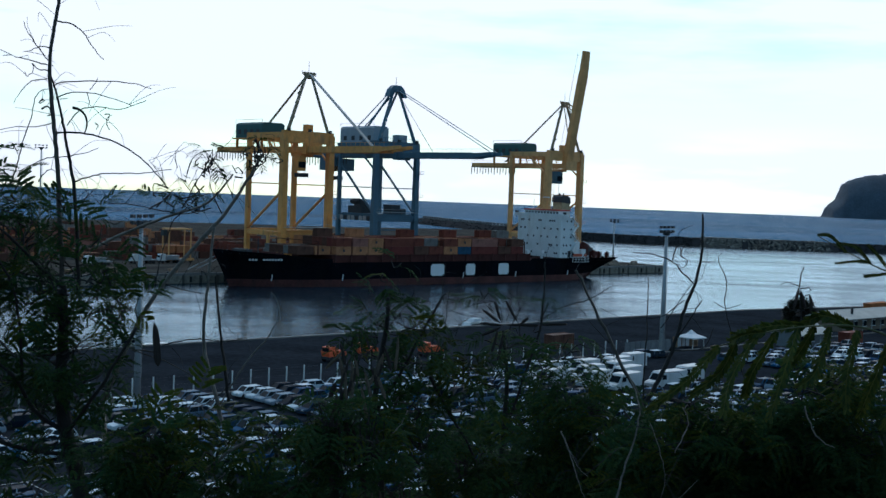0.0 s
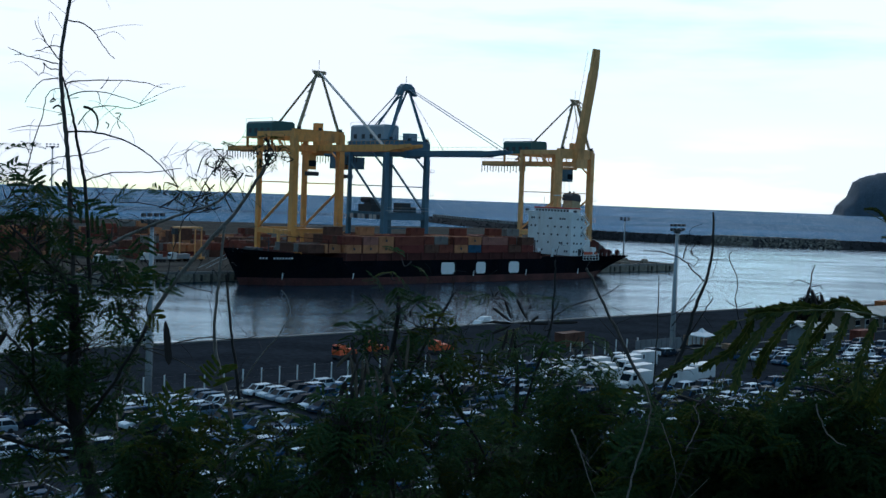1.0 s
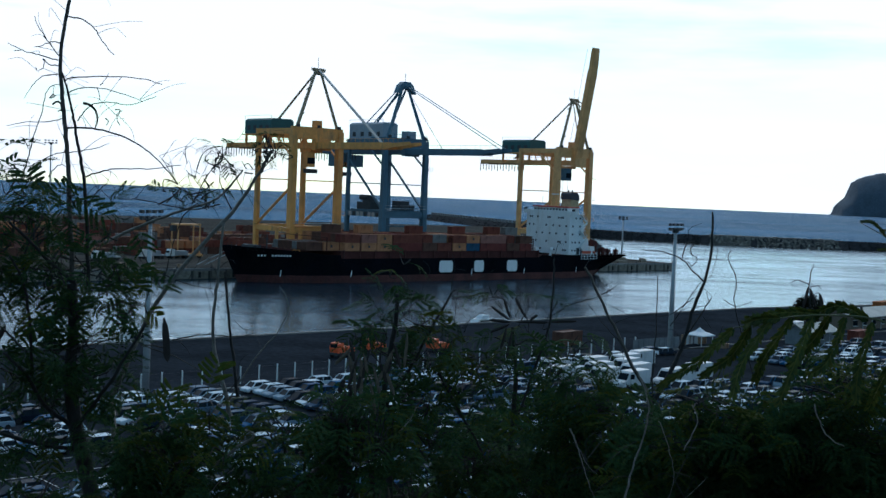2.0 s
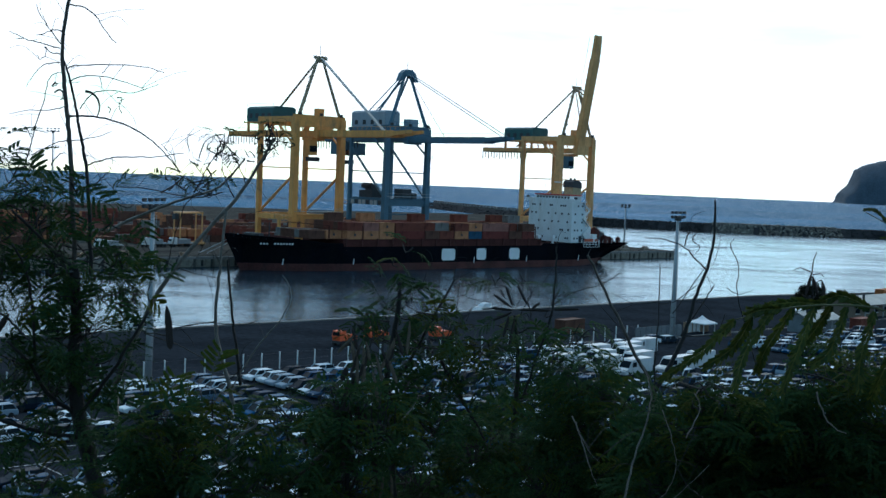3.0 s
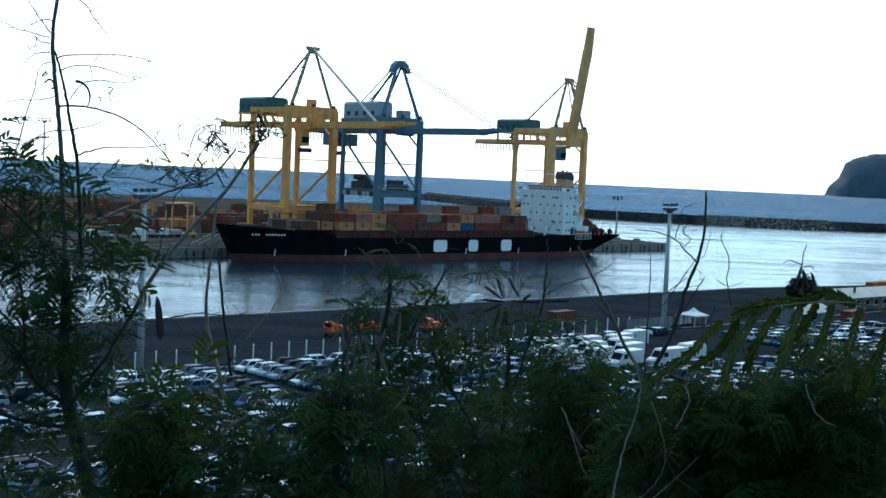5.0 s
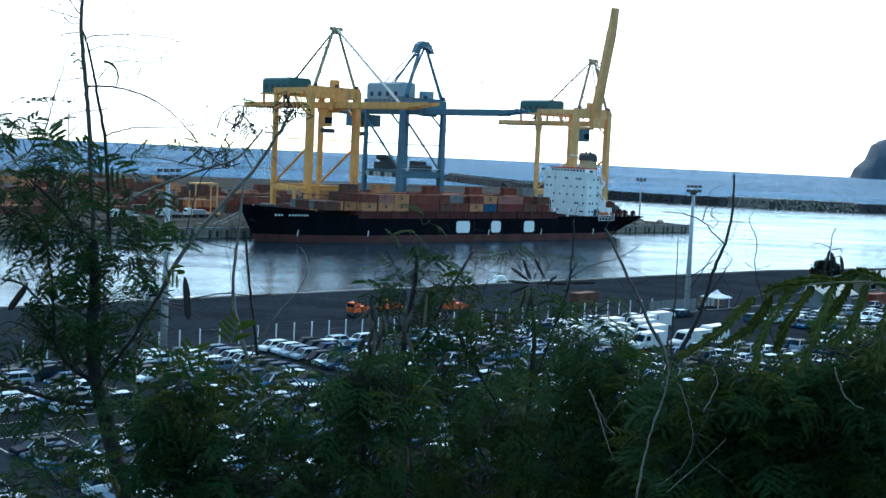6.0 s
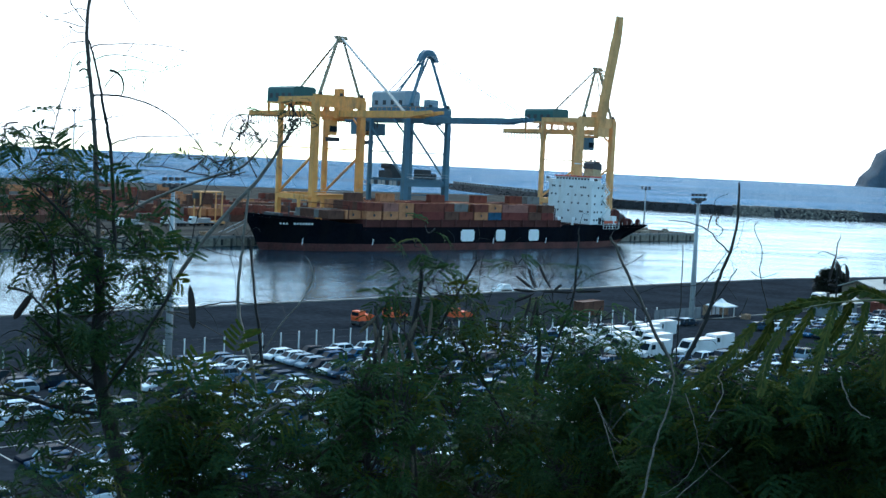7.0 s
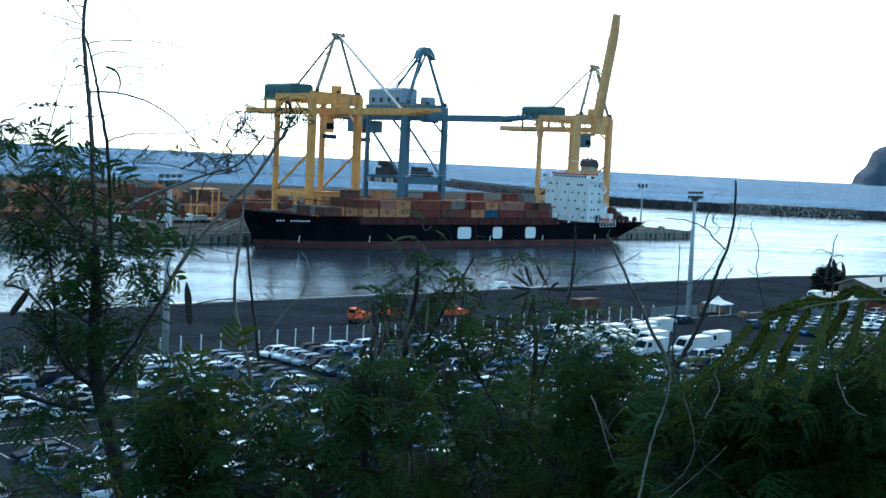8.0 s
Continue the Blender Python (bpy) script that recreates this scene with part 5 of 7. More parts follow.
# ---- container yard behind the quay ----
def yard():
    rnd = random.Random(21)
    heap = {c: Shape() for c in BOX_COLOURS}

    def far_box(colour, m):
        src = FAR_BOX[colour]
        heap[colour].add([m @ Vector(v) for v in src.v], src.f)
    pick = ["rust red"] * 3 + ["brown"] * 8 + ["mustard"] * 4 + ["deep red"] + ["grey"] * 4 + ["faded red"]
    for col in range(44):
        bu = -160 + col * 6.5 + (col // 4) * 1.4
        for bw, deep in ((72, 2), (80, 3), (98, 3), (122, 3), (150, 3), (185, 3), (225, 2)):
            if bw < 79 and bu > 30 or bw > 180 and bu > 95:
                continue
            if rnd.random() < 0.16:
                continue
            hmax = rnd.choice((1, 2, 2, 3) if bw < 150 else (2, 2, 3, 3))
            for row in range(deep):
                for k in range(max(1, hmax - rnd.choice((0, 0, 1)))):
                    m = hb(bu + rnd.uniform(-0.2, 0.2), bw + row * 2.7 + rnd.uniform(-0.2, 0.2), 3.0 + k * 2.6, rnd.uniform(-1.5, 1.5))
                    if bw < 79 and row == 0:
                        container(rnd.choice(pick), 6.06, m, "stacked in the quay yard", "containers in the yard")
                    else:
                        far_box(rnd.choice(pick), m)
    for bu in range(40, 120, 14):
        for bw in (92, 140):
            for k in range(rnd.choice((1, 2, 2))):
                far_box(rnd.choice(pick), hb(bu, bw, 3.0 + k * 2.6))
    for u in (132, 148, 158):
        for k in range(2):
            container(rnd.choice(["grey", "mustard", "brown"]), 12.19, hb(u - 12, 70, 3.0 + k * 2.6), "stacked in the quay yard", "containers in the yard")
    stacks = thing("container_stacks", Matrix(), "far stacks of weathered shipping containers in the yard", "containers", kind="stuff")
    for c, h in heap.items():
        tagged(part("stack", h, BOXMAT[c], stacks), kind="stuff")
    # straddle carriers and a pale lorry between the stacks
    for u, w in ((14, 60),):
        S = thing("straddle_carrier", hb(u, w, 3.0), "tall yellow straddle carrier in the container yard", "straddle carrier", "straddle carriers in the yard")
        for x in (0, 8.5):
            for y in (0, 4.2):
                part("leg", Shape().box(x - 0.2, y - 0.2, 0.8, x + 0.2, y + 0.2, 11.5), LIGHTENED_YELLOW, S)
        for y in (0, 4.2):
            part("side_beam", Shape().box(-1.2, y - 0.4, 0.7, 9.7, y + 0.4, 1.5), LIGHTENED_YELLOW, S)
            for x in (-0.4, 2.6, 5.6, 8.6):
                part("wheel", Shape().tube([(x, y - 0.25, 0.75), (x, y + 0.25, 0.75)], 0.75, 10), RUBBER, S)
        part("top_frame", Shape().box(-0.3, -0.3, 11.3, 8.8, 4.5, 11.8), LIGHTENED_YELLOW, S)
        part("cab", Shape().box(-1.9, 0.5, 9.2, -0.4, 2.4, 11.2), DKSTEEL, S)
    for u, w in ((-2, 57), (9, 58), (-22, 50)):
        T = thing("lorry", hb(u, w, 3.0, 3), "white lorry with flat trailer on the quay", "lorry", "lorries on the quay")
        part("cab", Shape().prism([(0, 0.9), (0, 2.2), (0.5, 3.2), (2.2, 3.2), (2.2, 0.9)], -1.2, 1.2), WHITE, T)
        part("windscreen", Shape().box(-0.03, -1.0, 2.0, 0.12, 1.0, 2.7), GLASS_DARK, T)
        part("trailer", Shape().box(2.3, -1.2, 1.1, 9.5, 1.2, 1.5).box(2.6, -1.15, 1.5, 7.5, 1.15, 2.7), GALV, T)
        wheels(T, (1.0, 6.8, 8.2), 1.05, 0.5, 0.35)
    for i, u in enumerate(range(-150, 227, 12)):
        ob = part("fender", Shape().tube([(0, -0.42, -2.2), (0, -0.42, -0.4)], 0.4, 8), RUBBER, m=hb(u, 12.2, 2.6))
        tagged(ob, "black rubber fender on the quay face", "fender", "fenders along the quay")
        b = part("bollard", Shape().tube([(0, 0, 0), (0, 0, 0.5), (0, 0, 0.7)], [0.35, 0.28, 0.5], 8), DKSTEEL, m=hb(u + 5, 13.4, 3.0))
        tagged(b, "dark iron mooring bollard on the quay edge", "bollard", "bollards along the quay")

    rnd2 = random.Random(9)
    for u in range(-140, 20, 16):
        if rnd2.random() < 0.3:
            continue
        P = thing("stacked_pallets", hb(u + rnd2.uniform(-3, 3), 20 + rnd2.uniform(-3, 6), 3.0, rnd2.uniform(-10, 10)), "weathered pallets and dunnage stacked on the quay", "pallets", "dunnage on the quay")
        for k in range(rnd2.choice((4, 6, 8))):
            part("pallet", Shape().box(0, 0, k * 0.2, 2.4, 1.6, k * 0.2 + 0.08).box(0, 0, k * 0.2 + 0.08, 0.2, 1.6, k * 0.2 + 0.18).box(2.2, 0, k * 0.2 + 0.08, 2.4, 1.6, k * 0.2 + 0.18), WOOD, P)
    # concrete mooring blocks and crates at the tip of the quay
    for u, w, a, lx, ly, lz in ((176, 20, 4, 3.4, 2.4, 1.4), (184, 17, -3, 5.0, 2.2, 1.1), (190, 22, 8, 2.4, 2.4, 2.0), (197, 18, 2, 6.5, 2.6, 0.9), (206, 24, -5, 3.0, 3.0, 1.7), (213, 19, 6, 4.2, 1.8, 1.0), (219, 23, 0, 2.2, 2.2, 1.3)):
        blk = Shape().box(0, 0, 0, lx, ly, lz * 0.75).box(0.25, 0.25, lz * 0.75, lx - 0.25, ly - 0.25, lz)
        tagged(part("mooring_block", blk, QUAY_FACE, m=hb(u, w, 3.0, a)), "weathered tan concrete block on the quay", "concrete block", "blocks at the quay's tip")
    for u in range(-160, 200, 24):
        rail = part("crane_rail", Shape().box(0, -0.08, 0, 23.8, 0.08, 0.14), DKSTEEL, m=hb(u, 15, 3.0))
        tagged(rail, "steel crane rail along the quay edge", "rail", "crane rails on the quay")


yard()


# ---- hillside scrub: fine-leaved shrubs, bare stems and seed pods ----
BARK = mat("grey_brown_bark", (0.085, 0.075, 0.065), 0.9, var=0.4, scale=12, bump=0.4)
BARK_PALE = mat("pale_dry_bark", (0.17, 0.155, 0.135), 0.9, var=0.4, scale=12, bump=0.3)
BARK_DARK = mat("dark_twig_bark", (0.021, 0.02, 0.019), 0.9, var=0.3, scale=12, bump=0.3)
POD = mat("dry_brown_pod", (0.022, 0.014, 0.011), 0.7, var=0.4, scale=20, bump=0.3)
POD_PALE = mat("withered_pale_pod", (0.11, 0.085, 0.06), 0.8, var=0.4, scale=20, bump=0.3)
LEAF = mat("fine_green_leaf", (0.05, 0.1, 0.035), 0.55, var=0.3, scale=6, bump=0.0, island=True, spread=1, trans=0.34, spec=0.06, ior=1.2,
           palette=[(0.029, 0.062, 0.025), (0.042, 0.082, 0.027), (0.032, 0.073, 0.038), (0.057, 0.09, 0.025), (0.026, 0.054, 0.025)])
LEAF_WARM = mat("yellowing_leaf", (0.1, 0.12, 0.03), 0.55, var=0.3, scale=6, bump=0.0, island=True, spread=1, trans=0.34, spec=0.06, ior=1.2,
                palette=[(0.055, 0.08, 0.014), (0.085, 0.1, 0.018), (0.045, 0.072, 0.016), (0.075, 0.07, 0.018), (0.05, 0.08, 0.016)])
RNG = np.random.default_rng(4)


def leaf_shape(pairs, leaflets, length, pinna, size, droop, seed):
    """A twice-divided leaf along +x: a drooping midrib, pairs of side ribs, each set with narrow leaflets. Vertices and quads."""
    r = np.random.default_rng(seed)
    vs, fs = [], []

    def quad(a, b, c, d):
        k = len(vs)
        vs.extend((a, b, c, d))
        fs.append((k, k + 1, k + 2, k + 3))

    def rib(p, q, w):
        d = (q - p) / max(np.linalg.norm(q - p), 1e-6)
        s = np.cross(d, (0, 0, 1.0)) * w
        quad(p - s, q - s, q + s, p + s)
        u = np.cross(d, s / w) * w
        quad(p - u, q - u, q + u, p + u)

    def axis(f):
        return np.array((length * f * (1 - 0.12 * f), 0.0, -droop * length * f * f + 0.12 * length * f))
    for i in range(6):
        rib(axis(i / 6), axis((i + 1) / 6), 0.0011)
    for i in range(pairs):
        f = 0.22 + 0.78 * (i + 0.5) / pairs
        o = axis(f)
        for s in (-1, 1):
            pl = pinna * (0.75 + 0.5 * math.sin(math.pi * (0.2 + 0.7 * f))) * r.uniform(0.85, 1.1)
            a = radians(r.uniform(48, 66))
            d0 = np.array((math.cos(a), s * math.sin(a), r.uniform(-0.1, 0.25)))
            d0 /= np.linalg.norm(d0)

            def side(g):
                return o + d0 * pl * g + np.array((0, 0, -0.5 * pl * g * g))
            for k in range(3):
                rib(side(k / 3), side((k + 1) / 3), 0.0007)
            for k in range(leaflets):
                g = 0.08 + 0.92 * (k + 0.5) / leaflets
                b = side(g)
                n = np.cross(d0, (0, 0, 1.0))
                n /= np.linalg.norm(n)
                for t in (-1, 1):
                    ld = n * t * 0.86 + d0 * 0.5 + np.array((0, 0, r.uniform(-0.35, 0.2)))
                    ld /= np.linalg.norm(ld)
                    sz = size * (0.75 + 0.5 * math.sin(math.pi * g)) * r.uniform(0.85, 1.15)
                    h = d0 * (pl / leaflets * 0.56)
                    quad(b - h, b - h * 0.8 + ld * sz, b + h * 0.95 + ld * sz * 0.94, b + h)
    return np.array(vs), np.array(fs)


LEAVES = [leaf_shape(4, 9, 0.17, 0.078, 0.0082, 0.35, 1), leaf_shape(3, 9, 0.14, 0.08, 0.0085, 0.6, 2), leaf_shape(5, 9, 0.19, 0.078, 0.0082, 0.5, 3), leaf_shape(3, 8, 0.11, 0.07, 0.0085, 0.2, 4)]
COARSE = [leaf_shape(4, 6, 0.19, 0.09, 0.0135, 0.4, 5), leaf_shape(4, 6, 0.18, 0.09, 0.0135, 0.6, 6)]


def leaf_mesh(name, spots, kinds, material):
    """One mesh of many leaves; spots: place, direction, scale."""
    vv, ff, k = [], [], 0
    for p, d, s in spots:
        v, f = kinds[int(RNG.integers(len(kinds)))]
        d = d / np.linalg.norm(d)
        up = np.array((0, 0, 1.0)) + RNG.normal(0, 0.35, 3)
        y = np.cross(up, d)
        y /= np.linalg.norm(y)
        z = np.cross(d, y)
        vv.append((v * s) @ np.array((d, y, z)) + p)
        ff.append(f + k)
        k += len(v)
    vv, ff = np.concatenate(vv), np.concatenate(ff)
    me = bpy.data.meshes.new(name)
    me.vertices.add(len(vv))
    me.vertices.foreach_set("co", vv.ravel())
    me.loops.add(ff.size)
    me.loops.foreach_set("vertex_index", ff.ravel())
    me.polygons.add(len(ff))
    me.polygons.foreach_set("loop_start", np.arange(0, ff.size, 4))
    me.update(calc_edges=True)
    me.materials.append(material)
    return me


def bend(pts, n=5, wob=0.0):
    """A smooth line through pts, with a little natural crookedness."""
    p = [Vector(q) for q in pts]
    out = []
    for i in range(len(p) - 1):
        a, b, c, d = p[max(i - 1, 0)], p[i], p[i + 1], p[min(i + 2, len(p) - 1)]
        for k in range(n):
            t = k / n
            q = 0.5 * ((2 * b) + (c - a) * t + (2 * a - 5 * b + 4 * c - d) * t * t + (3 * b - a - 3 * c + d) * t ** 3)
            out.append(q + Vector(RNG.normal(0, wob, 3)) if out else q)
    return out + [p[-1]]


class Plant:
    """A shrub rooted on the slope, in the coordinates of its foot."""

    def __init__(self, x, y, label, fill=0.8):
        self.fill = fill
        z = 28.25 - max(0.0, y - 0.4) * 0.64
        self.foot = Vector((x, y, z))
        self.ob = thing("shrub", pose(x, y, z), label, "shrub", "scrub on the hillside")
        self.green, self.warm, self.coarse = [], [], []
        self.tw = Shape()

    def loc(self, p):
        return Vector(p) - self.foot

    def stem(self, r0, r1, *pts, bark=None, name="branch", sprigs=0, wob=0.0012):
        """A tapered stem through world points."""
        line = bend([self.loc(p) for p in pts], 5, wob)
        if r0 < 0.005:
            r0, r1 = r0 * 0.8, r1 * 0.65
        n = len(line)
        part(name, Shape().tube(line, [r0 + (r1 - r0) * i / (n - 1) for i in range(n)], 6), bark or BARK, self.ob, smooth=True)
        for _ in range(sprigs):
            i = int(RNG.integers(1, n))
            d = Vector(RNG.normal(0, 1, 3) * (1, 0.6, 0.9)).normalized()
            a = line[i]
            l = RNG.uniform(0.03, 0.11)
            b = a + d * l + Vector((0, 0, 0.02))
            c = b + (d + Vector(RNG.normal(0, 0.6, 3))).normalized() * l * 0.7 - Vector((0, 0, 0.015))
            self.tw.tube(bend([a, b, c], 3), [0.0012, 0.0011, 0.001, 0.0009, 0.0008, 0.0007, 0.0006], 3)
        return line

    def root(self, r0, r1, *pts, bark=None):
        """The trunk from the foot up to the first point, and on."""
        p = Vector(pts[0])
        g = self.foot + (p - self.foot) * 0.45 + Vector((0.04, -0.03, 0))
        self.stem(r0 * 1.25, r0, tuple(self.foot - Vector((0, 0, 0.5))), tuple(g), pts[0], bark=bark, name="trunk")
        return self.stem(r0, r1, *pts, bark=bark, name="upper_trunk")

    def clump(self, x, y, z, rx, ry, rz, count, tone="green", scale=1.0, droop=0.15):
        """Leaves round a place, growing outwards, with their twigs."""
        c = np.array((x, y, z)) - np.array(self.foot)
        rad = np.array((rx, ry, rz))
        for i in range(max(2, round(count * self.fill * 1.75))):
            q = RNG.normal(0, 1, 3)
            q /= np.linalg.norm(q)
            o = c + q * rad * RNG.uniform(0.15, 1.0) ** 0.5
            d = q * (1.0, 0.7, 0.6) + RNG.normal(0, 0.45, 3) + np.array((0, 0, -droop))
            spot = (o, d, scale * RNG.uniform(0.44, 0.78))
            k = RNG.random()
            (self.coarse if tone == "coarse" else self.warm if (tone == "warm" and k < 0.75) or k < 0.1 else self.green).append(spot)
            if i % 2 == 0 or scale < 0.6:
                a = Vector(c + np.array((0, 0, -rz * 0.6)) + RNG.normal(0, 0.03, 3))
                b = Vector(o)
                m = (a + b) / 2 + Vector(RNG.normal(0, 0.02, 3))
                self.tw.tube(bend([a, m, b], 3), [0.0034, 0.003, 0.0027, 0.0024, 0.002, 0.0017, 0.0014], 4)

    def pod(self, a, b, w=0.009, mt=None):
        """A flat hanging seed pod from a to b."""
        a, b = self.loc(a), self.loc(b)
        d = b - a
        s = d.normalized().cross(Vector((0, 1, 0.15))).normalized()
        t = Vector((0, 1, 0)) * 0.0022
        sh = Shape()
        prof = [(0, 0.12), (0.08, 0.45), (0.2, 0.8), (0.4, 1), (0.6, 0.95), (0.8, 1), (0.93, 0.7), (1, 0.1)]
        for f, k in prof:
            c = a + d * f + s * (0.0012 * math.sin(f * 5))
            sh.v += [tuple(c - s * w * k), tuple(c + t), tuple(c + s * w * k), tuple(c - t)]
        for i in range(len(prof) - 1):
            sh.f += [(i * 4 + j, i * 4 + (j + 1) % 4, i * 4 + 4 + (j + 1) % 4, i * 4 + 4 + j) for j in range(4)]
        sh.f += [(3, 2, 1, 0), tuple(len(sh.v) - 4 + j for j in range(4))]
        part("pod", sh, mt or POD, self.ob)

    def done(self):
        x, y, z = self.foot                      # the skirt of lower growth near the foot
        if y > 3:
            for dx, dz in ((-0.2, 0.5), (0.25, 0.9), (0.0, 1.4)):
                self.clump(x + dx, y + 0.15, z + dz, 0.38, 0.3, 0.3, 16, "coarse", 1.1)
                self.stem(0.007, 0.003, (x, y, z - 0.2), (x + dx * 0.7, y + 0.08, z + dz * 0.6), (x + dx, y + 0.15, z + dz), bark=BARK_DARK)
        for nm, spots, kinds, mt in (("foliage", self.green, LEAVES, LEAF), ("young_foliage", self.warm, LEAVES, LEAF_WARM), ("inner_foliage", self.coarse, COARSE, LEAF)):
            if spots:
                tagged(part(nm, leaf_mesh(nm, spots, kinds, mt), None, self.ob), kind="stuff")
        if self.tw.v:
            tagged(part("brushwood", self.tw, BARK_DARK, self.ob), kind="stuff")



tall = Plant(-1.10, 4.4, "tall fine-leaved shrub with bare dead leader above", fill=0.57)
tall.root(0.0339, 0.0179, (-1.052, 4.40, 28.623), (-1.082, 4.40, 28.725), (-1.138, 4.40, 28.930), (-1.184, 4.40, 29.112), (-1.207, 4.40, 29.294), (-1.203, 4.40, 29.456), (-1.211, 4.40, 29.617), bark=BARK_DARK)
tall.stem(0.0092, 0.0056, (-1.209, 4.40, 29.605), (-1.221, 4.40, 29.783), (-1.233, 4.40, 29.981), (-1.239, 4.40, 30.060), (-1.253, 4.40, 30.177), (-1.266, 4.40, 30.295), (-1.274, 4.40, 30.412), (-1.261, 4.40, 30.530), (-1.244, 4.40, 30.628), (-1.227, 4.40, 30.765), bark=BARK, sprigs=14)
tall.stem(0.0076, 0.0032, (-1.154, 4.40, 29.607), (-1.164, 4.40, 29.805), (-1.180, 4.40, 29.983), (-1.196, 4.40, 30.061), (-1.213, 4.40, 30.149), (-1.229, 4.40, 30.227), (-1.246, 4.40, 30.296), (-1.267, 4.40, 30.354), bark=BARK_DARK, sprigs=8)
tall.stem(0.0034, 0.0021, (-1.252, 4.40, 30.550), (-1.197, 4.40, 30.540), (-1.157, 4.40, 30.511), (-1.127, 4.40, 30.467), (-1.086, 4.40, 30.423), bark=BARK_DARK, sprigs=2)
tall.stem(0.0028, 0.0017, (-1.269, 4.40, 30.455), (-1.302, 4.40, 30.460), (-1.341, 4.40, 30.445), (-1.367, 4.40, 30.440), bark=BARK_DARK, sprigs=2)
tall.stem(0.0028, 0.0017, (-1.278, 4.40, 30.412), (-1.312, 4.40, 30.454), (-1.352, 4.40, 30.507), (-1.367, 4.40, 30.546), bark=BARK_DARK, sprigs=2)
tall.stem(0.0030, 0.0018, (-1.282, 4.40, 30.396), (-1.340, 4.40, 30.410), (-1.390, 4.40, 30.422), (-1.458, 4.40, 30.450), bark=BARK_DARK, sprigs=2)
tall.stem(0.0028, 0.0017, (-1.281, 4.40, 30.377), (-1.311, 4.40, 30.381), (-1.334, 4.40, 30.400), (-1.330, 4.40, 30.381), (-1.349, 4.40, 30.354), (-1.359, 4.40, 30.370), bark=BARK_DARK, sprigs=2)
tall.stem(0.0025, 0.0015, (-1.281, 4.40, 30.349), (-1.335, 4.40, 30.339), (-1.368, 4.40, 30.307), (-1.396, 4.40, 30.259), bark=BARK_DARK)
tall.stem(0.0032, 0.0020, (-1.260, 4.40, 30.324), (-1.226, 4.40, 30.340), (-1.104, 4.40, 30.348), (-0.996, 4.40, 30.346), (-0.917, 4.40, 30.328), bark=BARK_DARK, sprigs=2)
tall.stem(0.0030, 0.0018, (-1.250, 4.40, 30.286), (-1.211, 4.40, 30.299), (-1.143, 4.40, 30.307), (-1.064, 4.40, 30.293), (-0.985, 4.40, 30.266), bark=BARK_DARK, sprigs=2)
tall.stem(0.0030, 0.0018, (-1.208, 4.40, 30.189), (-1.180, 4.40, 30.229), (-1.141, 4.40, 30.254), (-1.083, 4.40, 30.258), (-1.024, 4.40, 30.253), (-0.936, 4.40, 30.287), bark=BARK_DARK, sprigs=2)
tall.stem(0.0046, 0.0028, (-1.243, 4.40, 30.162), (-1.159, 4.40, 30.165), (-1.060, 4.40, 30.145), (-0.981, 4.40, 30.108), (-0.910, 4.40, 30.052), (-0.859, 4.40, 29.990), bark=BARK_DARK, sprigs=2)
tall.stem(0.0025, 0.0015, (-1.258, 4.40, 30.197), (-1.316, 4.40, 30.181), (-1.394, 4.40, 30.176), (-1.453, 4.40, 30.162), bark=BARK_DARK)
tall.stem(0.0028, 0.0017, (-1.231, 4.40, 30.078), (-1.275, 4.40, 30.072), (-1.333, 4.40, 30.046), (-1.372, 4.40, 30.021), bark=BARK_DARK, sprigs=2)
tall.stem(0.0025, 0.0015, (-1.231, 4.40, 30.078), (-1.157, 4.40, 30.092), (-1.095, 4.40, 30.116), bark=BARK_DARK)
tall.stem(0.0037, 0.0022, (-1.180, 4.40, 29.993), (-1.126, 4.40, 30.014), (-1.057, 4.40, 30.029), (-0.959, 4.40, 30.032), (-0.841, 4.40, 30.050), bark=BARK_DARK, sprigs=2)
tall.stem(0.0034, 0.0021, (-1.400, 4.40, 29.975), (-1.376, 4.40, 30.055), (-1.364, 4.40, 30.110), (-1.336, 4.40, 30.204), (-1.315, 4.40, 30.293), (-1.270, 4.40, 30.318), bark=BARK_DARK, sprigs=2)
tall.stem(0.0023, 0.0014, (-1.377, 4.40, 30.084), (-1.393, 4.40, 30.117), (-1.409, 4.40, 30.124), bark=BARK_DARK)
tall.stem(0.0030, 0.0018, (-1.302, 4.40, 29.988), (-1.283, 4.40, 30.023), (-1.254, 4.40, 30.033), (-1.234, 4.40, 30.016), bark=BARK_DARK, sprigs=2)
tall.stem(0.0021, 0.0013, (-1.142, 4.40, 30.305), (-1.132, 4.40, 30.270), (-1.141, 4.40, 30.250), bark=BARK_DARK)
tall.stem(0.0021, 0.0013, (-1.061, 4.40, 30.180), (-1.072, 4.40, 30.214), (-1.053, 4.40, 30.234), bark=BARK_DARK)
tall.stem(0.0021, 0.0013, (-1.133, 4.40, 30.316), (-1.114, 4.40, 30.340), (-1.105, 4.40, 30.360), bark=BARK_DARK)
tall.stem(0.0037, 0.0022, (-1.308, 4.40, 30.264), (-1.295, 4.40, 30.278), (-1.291, 4.40, 30.270), (-1.302, 4.40, 30.262), bark=BARK_DARK, sprigs=2)
tall.stem(0.0046, 0.0028, (-1.298, 4.40, 30.245), (-1.274, 4.40, 30.251), (-1.264, 4.40, 30.226), (-1.278, 4.40, 30.220), bark=BARK_DARK, sprigs=2)
tall.stem(0.0032, 0.0020, (-1.111, 4.40, 30.202), (-1.101, 4.40, 30.193), (-1.106, 4.40, 30.179), bark=BARK_DARK)
